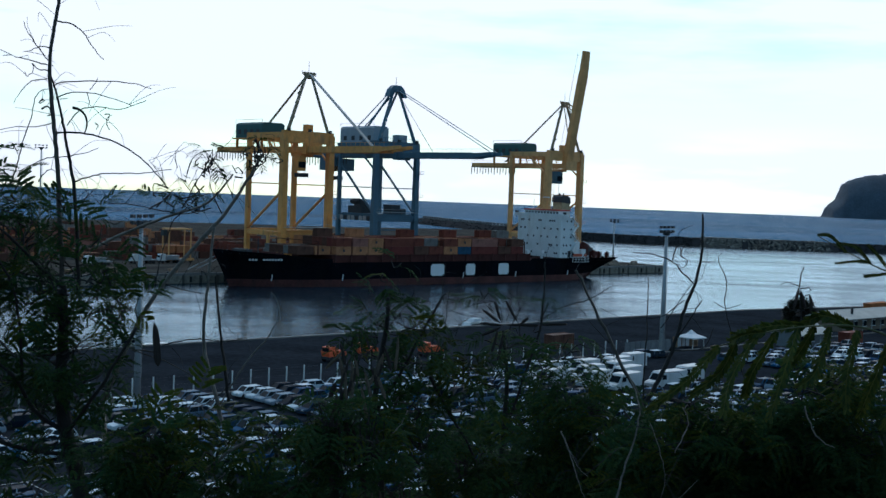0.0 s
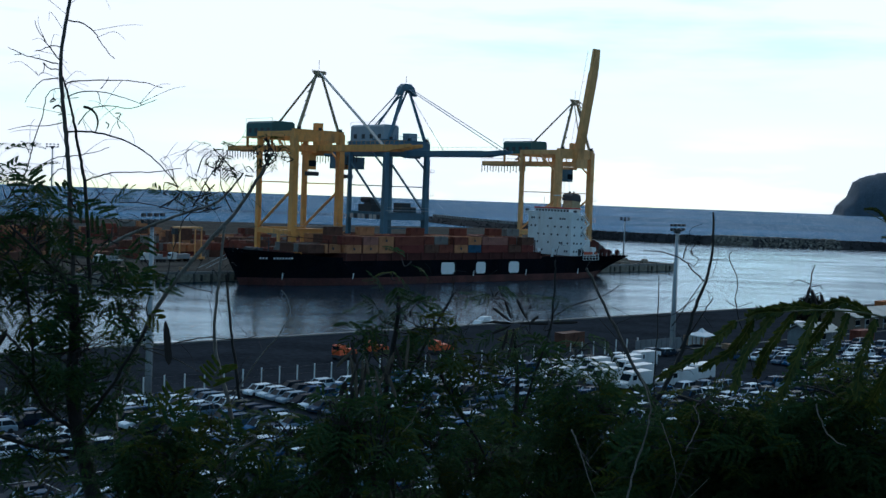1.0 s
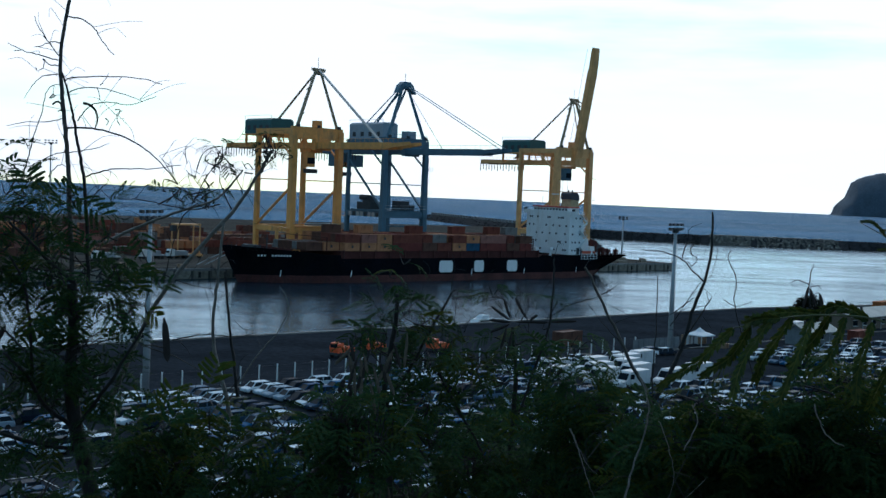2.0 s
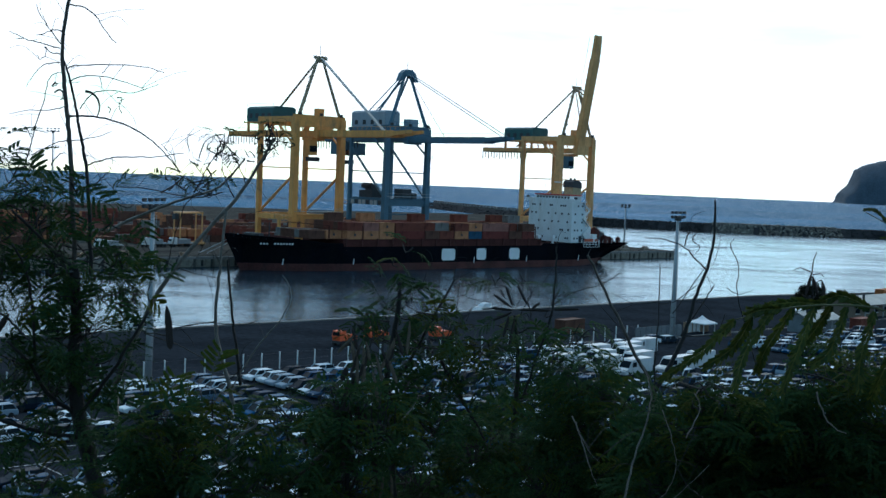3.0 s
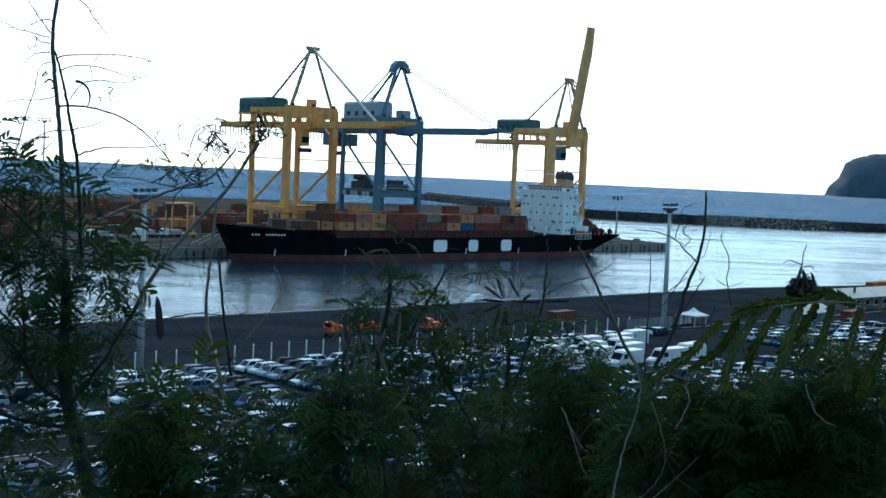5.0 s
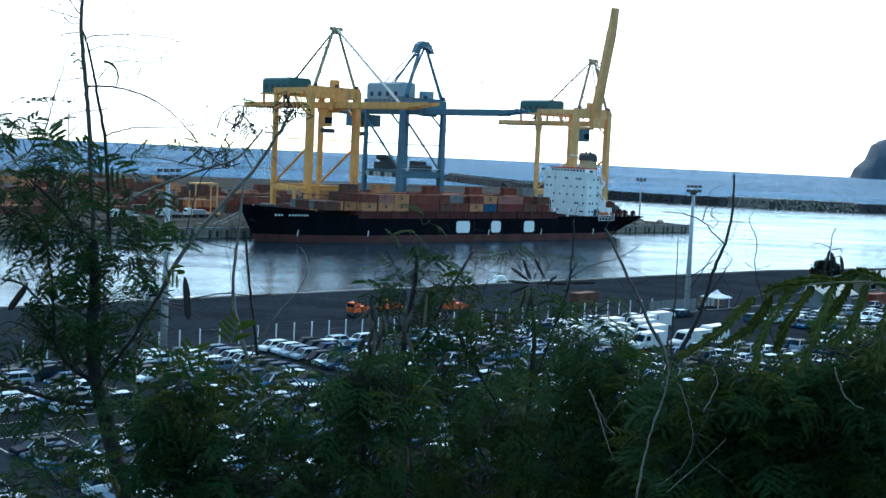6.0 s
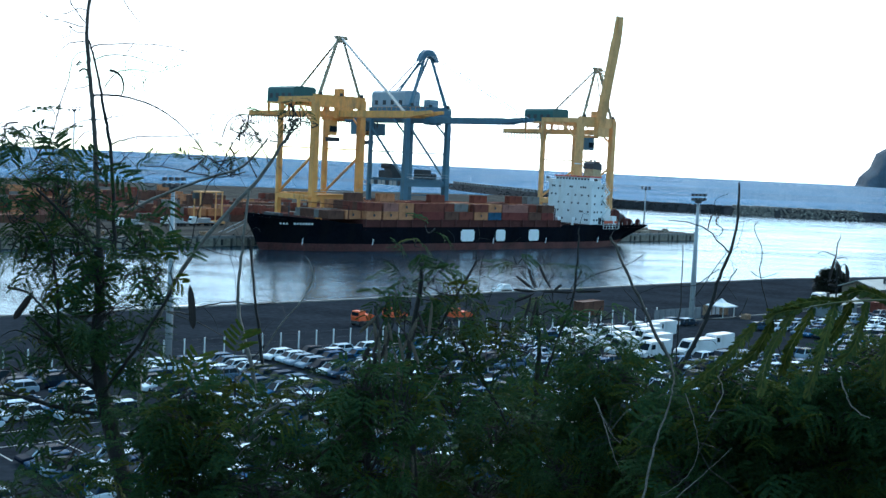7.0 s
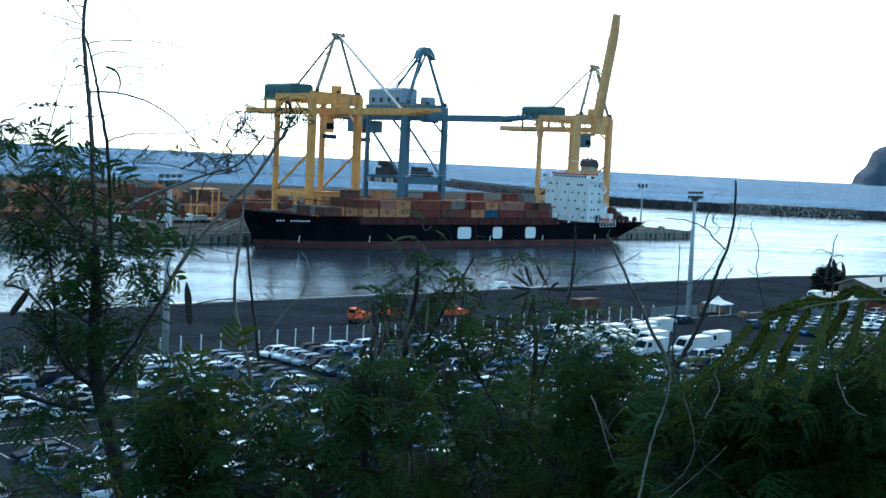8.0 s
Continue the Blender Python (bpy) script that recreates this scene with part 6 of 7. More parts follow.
tall.stem(0.0028, 0.0017, (-1.078, 4.40, 30.233), (-1.062, 4.40, 30.234), (-1.066, 4.40, 30.214), (-1.080, 4.40, 30.219), bark=BARK_DARK, sprigs=2)
tall.stem(0.0031, 0.0017, (-1.158, 4.40, 29.899), (-1.130, 4.40, 29.950), (-1.097, 4.40, 29.975), bark=BARK_DARK, sprigs=3)
tall.stem(0.0088, 0.0048, (-1.198, 4.40, 29.112), (-1.281, 4.33, 29.201), (-1.322, 4.27, 29.309), (-1.380, 4.20, 29.393), bark=BARK_DARK)
tall.stem(0.0088, 0.0048, (-1.194, 4.40, 29.092), (-1.103, 4.33, 29.209), (-1.020, 4.27, 29.323), (-0.904, 4.20, 29.512), bark=BARK_DARK)
tall.stem(0.0066, 0.0036, (-1.343, 4.40, 29.288), (-1.337, 4.33, 29.497), (-1.339, 4.27, 29.621), (-1.367, 4.20, 29.720), bark=BARK_DARK)
tall.stem(0.0077, 0.0042, (-1.201, 4.40, 29.617), (-1.273, 4.33, 29.698), (-1.332, 4.27, 29.777), (-1.370, 4.20, 29.834), bark=BARK_DARK)
tall.stem(0.0044, 0.0024, (-1.208, 4.40, 29.657), (-1.112, 4.40, 29.642), (-0.969, 4.40, 29.548), bark=BARK_DARK)
tall.stem(0.0055, 0.0030, (-1.528, 4.40, 29.472), (-1.435, 4.33, 29.463), (-1.363, 4.27, 29.425), (-1.303, 4.20, 29.397), bark=BARK_DARK)
tall.stem(0.0088, 0.0048, (-1.186, 4.40, 29.031), (-1.298, 4.33, 29.059), (-1.415, 4.27, 29.107), (-1.509, 4.20, 29.135), bark=BARK_DARK)
tall.stem(0.0031, 0.0017, (-1.508, 4.40, 29.493), (-1.430, 4.40, 29.607), (-1.352, 4.40, 29.691), bark=BARK_DARK, sprigs=3)
tall.stem(0.0022, 0.0012, (-1.447, 4.40, 29.469), (-1.398, 4.40, 29.484), (-1.348, 4.40, 29.490), bark=BARK_DARK, sprigs=3)
tall.stem(0.0055, 0.0022, (-1.190, 4.40, 30.252), (-1.166, 4.40, 30.246), (-1.146, 4.40, 30.226), (-1.139, 4.40, 30.194), (-1.147, 4.40, 30.165), bark=POD, name="curled_pod", wob=0.0)
tall.pod((-1.439, 4.40, 29.462), (-1.505, 4.40, 29.358), 0.0120)
tall.pod((-0.845, 4.20, 29.533), (-0.827, 4.20, 29.384), 0.0124)
tall.clump(-1.42, 4.40, 29.90, 0.15, 0.22, 0.08, 22)
tall.clump(-1.50, 4.40, 29.79, 0.10, 0.22, 0.11, 18)
tall.clump(-1.35, 4.40, 29.83, 0.14, 0.22, 0.10, 24)
tall.clump(-1.27, 4.40, 29.70, 0.21, 0.22, 0.09, 40)
tall.clump(-1.45, 4.40, 29.65, 0.12, 0.22, 0.09, 24)
tall.clump(-1.08, 4.40, 29.67, 0.12, 0.22, 0.07, 15)
tall.clump(-1.22, 4.40, 29.57, 0.21, 0.22, 0.09, 42)
tall.clump(-1.37, 4.40, 29.49, 0.10, 0.22, 0.06, 7)
tall.clump(-1.02, 4.40, 29.56, 0.14, 0.22, 0.06, 18)
tall.clump(-1.19, 4.40, 29.42, 0.17, 0.22, 0.09, 39)
tall.clump(-1.40, 4.40, 29.31, 0.18, 0.22, 0.08, 28)
tall.clump(-1.18, 4.40, 29.30, 0.17, 0.22, 0.08, 34)
tall.clump(-1.50, 4.40, 29.20, 0.12, 0.22, 0.07, 9)
tall.clump(-1.05, 4.40, 29.30, 0.08, 0.22, 0.05, 6)
tall.clump(-1.28, 4.40, 29.09, 0.22, 0.22, 0.06, 26)
tall.clump(-1.46, 4.40, 29.03, 0.14, 0.22, 0.05, 18)
tall.clump(-1.45, 4.40, 28.74, 0.12, 0.22, 0.06, 24)
tall.clump(-1.29, 4.40, 28.78, 0.16, 0.22, 0.06, 22)
tall.clump(-1.31, 4.40, 28.90, 0.22, 0.22, 0.07, 16)
tall.clump(-1.26, 4.40, 29.21, 0.18, 0.22, 0.06, 16)
tall.clump(-1.53, 4.40, 30.03, 0.09, 0.15, 0.05, 12)
tall.clump(-1.40, 4.40, 29.98, 0.13, 0.15, 0.04, 14)
tall.clump(-1.24, 4.40, 29.93, 0.10, 0.15, 0.04, 8)
tall.clump(-1.05, 4.40, 29.85, 0.09, 0.15, 0.04, 5)
tall.done()

bare = Plant(-0.93, 4.7, "sparse shrub of bare diagonal stems with few leaves")
bare.root(0.0098, 0.0052, (-1.132, 4.70, 29.167), (-1.012, 4.70, 29.464), (-0.920, 4.70, 29.619), (-0.777, 4.70, 29.802), (-0.695, 4.70, 29.896), (-0.621, 4.70, 30.016), (-0.561, 4.70, 30.124), bark=BARK_PALE)
bare.stem(0.0064, 0.0034, (-1.180, 4.70, 29.750), (-1.044, 4.70, 29.820), (-0.897, 4.70, 29.882), (-0.760, 4.70, 29.935), (-0.669, 4.70, 30.045), bark=BARK_PALE, sprigs=5)
bare.stem(0.0085, 0.0047, (-0.673, 4.70, 29.079), (-0.710, 4.70, 29.208), (-0.752, 4.70, 29.357), (-0.762, 4.70, 29.465), (-0.752, 4.70, 29.616), (-0.743, 4.70, 29.744), (-0.732, 4.70, 29.851), bark=BARK_PALE, sprigs=5)
bare.stem(0.0068, 0.0034, (-0.660, 4.70, 29.188), (-0.674, 4.70, 29.296), (-0.696, 4.70, 29.425), (-0.717, 4.70, 29.596), (-0.723, 4.70, 29.660), bark=BARK_DARK, sprigs=3)
bare.stem(0.0038, 0.0021, (-0.692, 4.70, 29.176), (-0.601, 4.70, 29.332), (-0.519, 4.70, 29.437), (-0.479, 4.70, 29.521), (-0.492, 4.70, 29.580), (-0.514, 4.70, 29.609), bark=BARK_PALE)
bare.stem(0.0038, 0.0019, (-0.945, 4.70, 29.366), (-1.031, 4.70, 29.371), (-0.923, 4.70, 29.339), (-0.814, 4.70, 29.290), (-0.727, 4.70, 29.250), bark=BARK)
bare.stem(0.0034, 0.0020, (-0.914, 4.70, 29.393), (-0.797, 4.70, 29.420), (-0.668, 4.70, 29.415), (-0.604, 4.70, 29.435), bark=BARK_DARK, sprigs=5)
bare.stem(0.0028, 0.0017, (-0.975, 4.70, 29.648), (-0.867, 4.70, 29.610), (-0.759, 4.70, 29.590), (-0.706, 4.70, 29.579), bark=BARK_DARK, sprigs=5)
bare.stem(0.0034, 0.0020, (-0.855, 4.70, 29.909), (-0.815, 4.70, 29.992), (-0.775, 4.70, 30.061), (-0.756, 4.70, 30.115), bark=BARK_DARK, sprigs=5)
bare.stem(0.0030, 0.0018, (-0.795, 4.70, 29.902), (-0.825, 4.70, 29.974), (-0.880, 4.70, 30.035), bark=BARK_DARK, sprigs=5)
bare.stem(0.0030, 0.0018, (-0.706, 4.70, 29.895), (-0.751, 4.70, 29.988), (-0.754, 4.70, 30.073), bark=BARK_DARK, sprigs=5)
bare.stem(0.0026, 0.0015, (-0.665, 4.70, 29.950), (-0.700, 4.70, 30.033), (-0.734, 4.70, 30.084), bark=BARK_DARK, sprigs=5)
bare.stem(0.0021, 0.0013, (-0.910, 4.70, 29.981), (-0.966, 4.70, 30.063), (-0.984, 4.70, 30.084), bark=BARK_DARK, sprigs=5)
bare.stem(0.0026, 0.0015, (-0.813, 4.70, 29.911), (-0.873, 4.70, 29.951), (-0.917, 4.70, 29.975), bark=BARK_DARK, sprigs=5)
bare.stem(0.0030, 0.0018, (-0.749, 4.70, 29.914), (-0.844, 4.70, 29.889), (-0.918, 4.70, 29.896), (-1.047, 4.70, 29.918), (-1.132, 4.70, 29.918), bark=BARK_DARK, sprigs=5)
bare.stem(0.0032, 0.0019, (-0.604, 4.70, 30.027), (-0.574, 4.70, 30.081), (-0.524, 4.70, 30.147), bark=BARK_DARK, sprigs=5)
bare.stem(0.0021, 0.0013, (-0.877, 4.70, 30.061), (-0.887, 4.70, 30.109), (-0.879, 4.70, 30.124), bark=BARK_DARK, sprigs=5)
bare.stem(0.0034, 0.0020, (-0.951, 4.70, 29.574), (-1.019, 4.70, 29.689), (-1.075, 4.70, 29.804), bark=BARK_DARK, sprigs=5)
bare.stem(0.0030, 0.0018, (-0.838, 4.70, 29.910), (-0.896, 4.70, 29.844), (-0.933, 4.70, 29.693), (-0.952, 4.70, 29.606), bark=BARK_DARK, sprigs=5)
bare.stem(0.0030, 0.0018, (-0.652, 4.70, 29.265), (-0.724, 4.70, 29.185), (-0.831, 4.70, 29.148), bark=BARK_DARK, sprigs=5)
bare.clump(-0.76, 4.70, 30.11, 0.06, 0.08, 0.04, 9, scale=0.5)
bare.clump(-0.58, 4.70, 30.14, 0.04, 0.08, 0.06, 10, scale=0.5)
bare.clump(-0.81, 4.70, 29.97, 0.09, 0.08, 0.06, 8, scale=0.5)
bare.clump(-0.93, 4.70, 29.95, 0.06, 0.08, 0.05, 4, scale=0.5)
bare.clump(-0.65, 4.70, 30.07, 0.03, 0.08, 0.04, 2, scale=0.5)
bare.done()

low = Plant(-0.82, 3.9, "low dense fine-leaved shrub over the slope", fill=0.95)
low.root(0.0106, 0.0053, (-0.784, 3.90, 28.880), (-0.806, 3.90, 29.025), (-0.845, 3.90, 29.132), bark=BARK_DARK)
low.stem(0.0053, 0.0035, (-0.612, 3.90, 29.106), (-0.542, 3.90, 29.164), (-0.490, 3.90, 29.212), (-0.616, 3.90, 29.233), bark=BARK_PALE)
low.stem(0.0026, 0.0018, (-1.190, 3.90, 28.925), (-1.143, 3.90, 28.863), bark=BARK_PALE)
low.stem(0.0026, 0.0018, (-1.180, 3.90, 28.916), (-1.116, 3.90, 28.868), bark=BARK_PALE)
low.stem(0.0026, 0.0018, (-0.571, 3.90, 29.235), (-0.533, 3.90, 29.164), bark=BARK_PALE)
low.stem(0.0026, 0.0018, (-0.549, 3.90, 29.100), (-0.592, 3.90, 29.053), (-0.627, 3.90, 29.015), bark=BARK_PALE)
low.clump(-0.86, 3.90, 29.14, 0.08, 0.22, 0.07, 22)
low.clump(-0.78, 3.90, 29.20, 0.10, 0.22, 0.07, 30, "warm")
low.clump(-0.85, 3.90, 29.02, 0.11, 0.22, 0.09, 44)
low.clump(-0.74, 3.90, 29.10, 0.12, 0.22, 0.07, 32)
low.clump(-0.74, 3.90, 28.92, 0.16, 0.22, 0.08, 60)
low.clump(-0.54, 3.90, 28.95, 0.15, 0.22, 0.08, 46)
low.clump(-1.14, 3.90, 28.90, 0.12, 0.22, 0.04, 10)
low.clump(-0.60, 3.90, 29.17, 0.09, 0.22, 0.03, 6)
low.clump(-0.64, 3.90, 29.30, 0.07, 0.22, 0.02, 5, "warm")
low.done()

mid = Plant(-0.30, 4.1, "dense fine-leaved shrub with dry pods on the slope", fill=0.75)
mid.root(0.0130, 0.0074, (-0.220, 4.10, 28.850), (-0.209, 4.10, 29.042), (-0.207, 4.10, 29.214), (-0.203, 4.10, 29.347), bark=BARK_DARK)
mid.stem(0.0084, 0.0046, (-0.504, 4.10, 28.856), (-0.373, 4.07, 28.995), (-0.263, 4.03, 29.115), (-0.218, 4.00, 29.186), bark=BARK)
mid.stem(0.0041, 0.0030, (-0.446, 4.10, 28.836), (-0.338, 4.10, 28.969), (-0.230, 4.10, 29.108), bark=BARK_PALE)
mid.stem(0.0033, 0.0022, (-0.036, 4.10, 29.193), (-0.001, 4.10, 29.242), (0.016, 4.10, 29.281), bark=BARK_PALE)
mid.pod((-0.182, 4.05, 29.449), (-0.209, 4.05, 29.336), 0.0051, POD)
mid.pod((-0.194, 4.05, 29.430), (-0.184, 4.05, 29.318), 0.0051, POD_PALE)
mid.pod((-0.164, 4.05, 29.459), (-0.146, 4.05, 29.395), 0.0051, POD_PALE)
mid.pod((-0.233, 4.05, 29.260), (-0.246, 4.05, 29.109), 0.0051, POD_PALE)
mid.pod((-0.206, 4.05, 29.280), (-0.209, 4.05, 29.129), 0.0051, POD_PALE)
mid.pod((-0.129, 4.05, 29.414), (-0.102, 4.05, 29.322), 0.0051, POD_PALE)
mid.pod((-0.068, 4.05, 29.501), (-0.040, 4.05, 29.418), 0.0051, POD)
mid.pod((-0.023, 4.05, 29.531), (-0.027, 4.05, 29.419), 0.0051, POD_PALE)
mid.pod((-0.268, 4.05, 29.202), (-0.293, 4.05, 29.135), 0.0051, POD_PALE)
mid.pod((-0.089, 4.05, 29.021), (-0.098, 4.05, 28.926), 0.0051, POD_PALE)
mid.pod((-0.065, 4.05, 29.023), (-0.056, 4.05, 28.938), 0.0051, POD_PALE)
mid.pod((-0.226, 4.10, 29.365), (-0.239, 4.10, 29.317), 0.0093)
mid.pod((-0.189, 4.10, 29.249), (-0.180, 4.10, 29.158), 0.0093)
mid.pod((-0.160, 4.10, 29.216), (-0.159, 4.10, 29.121), 0.0093)
mid.pod((-0.202, 4.10, 29.100), (-0.188, 4.10, 29.005), 0.0093)
mid.pod((-0.136, 4.10, 29.103), (-0.113, 4.10, 29.008), 0.0093)
mid.clump(-0.42, 4.10, 29.19, 0.12, 0.22, 0.06, 25, "warm")
mid.clump(-0.26, 4.10, 29.26, 0.10, 0.22, 0.06, 20)
mid.clump(-0.33, 4.10, 29.12, 0.09, 0.22, 0.03, 5)
mid.clump(-0.49, 4.10, 29.04, 0.11, 0.22, 0.04, 12)
mid.clump(-0.37, 4.10, 28.89, 0.19, 0.22, 0.07, 44)
mid.clump(-0.19, 4.10, 29.02, 0.12, 0.22, 0.12, 46)
mid.clump(-0.12, 4.10, 29.20, 0.12, 0.22, 0.12, 54)
mid.clump(-0.58, 4.10, 29.01, 0.07, 0.22, 0.06, 12)
for k in range(10):
    px, pz = -0.222 + RNG.normal(0, 0.016), 29.27 + RNG.normal(0, 0.03)
    mid.pod((px, 4.04, pz), (px + RNG.normal(-0.012, 0.015), 4.04, pz - RNG.uniform(0.1, 0.17)), 0.008, POD)
for k in range(12):
    px, pz = -0.14 + RNG.normal(0, 0.05), 29.45 + RNG.normal(0, 0.035)
    mid.pod((px, 4.06, pz), (px + RNG.normal(0.0, 0.035), 4.06, pz - RNG.uniform(0.06, 0.11)), 0.006, POD_PALE if k % 3 else POD)
mid.stem(0.006, 0.003, (-0.21, 4.1, 29.2), (-0.18, 4.08, 29.34), (-0.14, 4.06, 29.47), bark=BARK_DARK, sprigs=6)
mid.done()

crown = Plant(-0.04, 4.6, "upright feathery shrub with green crown of leaves", fill=0.62)
crown.root(0.0146, 0.0073, (-0.056, 4.60, 28.718), (-0.078, 4.60, 28.975), (-0.108, 4.60, 29.188), (-0.089, 4.60, 29.380), (-0.071, 4.60, 29.528), (-0.070, 4.60, 29.612), bark=BARK_DARK)
crown.stem(0.0071, 0.0033, (-0.098, 4.60, 29.188), (-0.000, 4.60, 29.362), (0.057, 4.60, 29.481), (0.125, 4.60, 29.611), (0.144, 4.60, 29.633), bark=BARK_DARK, sprigs=4)
crown.stem(0.0029, 0.0018, (-0.073, 4.60, 29.486), (-0.134, 4.60, 29.546), (-0.179, 4.60, 29.618), bark=BARK_DARK, sprigs=7)
crown.stem(0.0029, 0.0018, (-0.059, 4.60, 29.508), (-0.010, 4.60, 29.573), (0.031, 4.60, 29.600), bark=BARK_DARK, sprigs=7)
crown.stem(0.0038, 0.0023, (-0.093, 4.60, 29.316), (-0.170, 4.60, 29.397), (-0.235, 4.60, 29.457), bark=BARK_DARK, sprigs=7)
crown.stem(0.0063, 0.0038, (0.096, 4.60, 29.324), (0.154, 4.60, 29.221), (0.227, 4.60, 29.107), (0.268, 4.60, 29.034), bark=BARK_DARK, sprigs=7)
crown.stem(0.0021, 0.0013, (0.144, 4.60, 29.506), (0.147, 4.60, 29.580), (0.136, 4.60, 29.601), bark=BARK_DARK, sprigs=7)
crown.stem(0.0021, 0.0013, (0.183, 4.60, 29.477), (0.202, 4.60, 29.530), bark=BARK_DARK, sprigs=7)
crown.clump(-0.07, 4.60, 29.55, 0.13, 0.22, 0.06, 14)
crown.clump(-0.15, 4.60, 29.48, 0.10, 0.22, 0.06, 11)
crown.clump(0.01, 4.60, 29.52, 0.09, 0.22, 0.05, 8)
crown.clump(-0.05, 4.60, 29.40, 0.15, 0.22, 0.07, 14)
crown.clump(0.06, 4.60, 29.38, 0.09, 0.22, 0.06, 10)
crown.clump(0.13, 4.60, 29.44, 0.06, 0.22, 0.05, 10, "warm")
crown.clump(-0.10, 4.60, 29.23, 0.18, 0.22, 0.09, 36)
crown.clump(0.07, 4.60, 29.13, 0.14, 0.22, 0.11, 48)
crown.clump(-0.06, 4.60, 29.73, 0.04, 0.22, 0.03, 2)
crown.clump(-0.09, 4.60, 29.68, 0.08, 0.22, 0.03, 4)
crown.clump(0.01, 4.60, 29.24, 0.13, 0.22, 0.08, 22)
crown.done()

pods = Plant(0.42, 4.8, "feathery shrub with a fan of dark flat pods", fill=0.54)
pods.root(0.0152, 0.0065, (0.406, 4.80, 28.684), (0.385, 4.80, 28.885), (0.395, 4.80, 29.109), (0.396, 4.80, 29.309), (0.376, 4.80, 29.484), bark=BARK_DARK)
pods.stem(0.0065, 0.0030, (0.406, 4.80, 29.109), (0.471, 4.80, 29.334), (0.518, 4.80, 29.491), (0.527, 4.80, 29.645), (0.526, 4.80, 29.754), bark=BARK_DARK, sprigs=5)
pods.stem(0.0030, 0.0022, (0.516, 4.80, 29.524), (0.600, 4.80, 29.582), (0.686, 4.80, 29.608), (0.750, 4.80, 29.644), (0.781, 4.80, 29.667), bark=BARK_DARK)
pods.pod((0.348, 4.45, 29.540), (0.264, 4.45, 29.542), 0.0052)
pods.pod((0.341, 4.45, 29.546), (0.270, 4.45, 29.592), 0.0052)
pods.pod((0.342, 4.45, 29.534), (0.271, 4.45, 29.498), 0.0052)
pods.pod((0.343, 4.45, 29.550), (0.313, 4.45, 29.622), 0.0052)
pods.pod((0.398, 4.45, 29.555), (0.353, 4.45, 29.628), 0.0052)
pods.pod((0.408, 4.45, 29.541), (0.437, 4.45, 29.571), 0.0052)
pods.pod((0.358, 4.45, 29.539), (0.479, 4.45, 29.544), 0.0052)
pods.pod((0.479, 4.45, 29.544), (0.580, 4.45, 29.553), 0.0052)
pods.pod((0.328, 4.45, 29.521), (0.312, 4.45, 29.438), 0.0052)
pods.pod((0.349, 4.45, 29.512), (0.334, 4.45, 29.409), 0.0052)
pods.stem(0.0026, 0.0017, (0.374, 4.80, 29.517), (0.349, 4.80, 29.582), (0.294, 4.80, 29.597), (0.240, 4.80, 29.570), bark=BARK_DARK, sprigs=2)
pods.stem(0.0026, 0.0017, (0.385, 4.80, 29.518), (0.403, 4.80, 29.595), (0.369, 4.80, 29.627), bark=BARK_DARK, sprigs=2)
pods.stem(0.0026, 0.0017, (0.398, 4.80, 29.485), (0.437, 4.80, 29.575), (0.390, 4.80, 29.634), bark=BARK_DARK, sprigs=2)
pods.stem(0.0026, 0.0017, (0.441, 4.80, 29.487), (0.427, 4.80, 29.553), (0.489, 4.80, 29.621), bark=BARK_DARK, sprigs=2)
pods.clump(0.35, 4.80, 29.60, 0.10, 0.22, 0.03, 5)
pods.clump(0.39, 4.80, 29.44, 0.12, 0.22, 0.06, 13)
pods.clump(0.25, 4.80, 29.39, 0.09, 0.22, 0.06, 10, "warm")
pods.clump(0.50, 4.80, 29.49, 0.12, 0.22, 0.03, 6)
pods.clump(0.53, 4.80, 29.58, 0.03, 0.1, 0.04, 4, scale=0.7)
pods.clump(0.35, 4.80, 29.31, 0.12, 0.22, 0.07, 13)
pods.clump(0.22, 4.80, 29.30, 0.10, 0.22, 0.08, 10)
pods.clump(0.42, 4.80, 29.19, 0.12, 0.22, 0.07, 20)
pods.clump(0.24, 4.80, 29.00, 0.14, 0.22, 0.11, 50)
pods.clump(0.44, 4.80, 28.93, 0.18, 0.22, 0.12, 64)
pods.clump(0.02, 4.80, 28.85, 0.16, 0.22, 0.14, 66)
pods.clump(0.23, 4.80, 28.72, 0.22, 0.22, 0.09, 66)
pods.done()

stems = Plant(0.75, 4.3, "shrub with pale leaning stems and dark crown", fill=0.9)
stems.root(0.0117, 0.0078, (0.779, 4.30, 28.840), (0.790, 4.30, 29.001), (0.818, 4.30, 29.133), (0.831, 4.30, 29.243), (0.835, 4.30, 29.303), bark=BARK)
stems.stem(0.0090, 0.0035, (0.833, 4.30, 29.283), (0.877, 4.30, 29.365), (0.928, 4.30, 29.486), (0.964, 4.30, 29.636), (0.998, 4.30, 29.725), (1.017, 4.30, 29.854), (1.012, 4.30, 29.964), bark=BARK_DARK, sprigs=4)
stems.stem(0.0070, 0.0039, (0.834, 4.30, 29.260), (0.809, 4.30, 29.342), (0.766, 4.30, 29.409), (0.711, 4.30, 29.516), (0.656, 4.30, 29.612), (0.608, 4.30, 29.708), (0.580, 4.30, 29.755), bark=BARK, sprigs=4)
stems.stem(0.0039, 0.0023, (0.836, 4.30, 29.284), (0.835, 4.30, 29.403), (0.836, 4.30, 29.561), (0.833, 4.30, 29.738), bark=BARK_DARK)
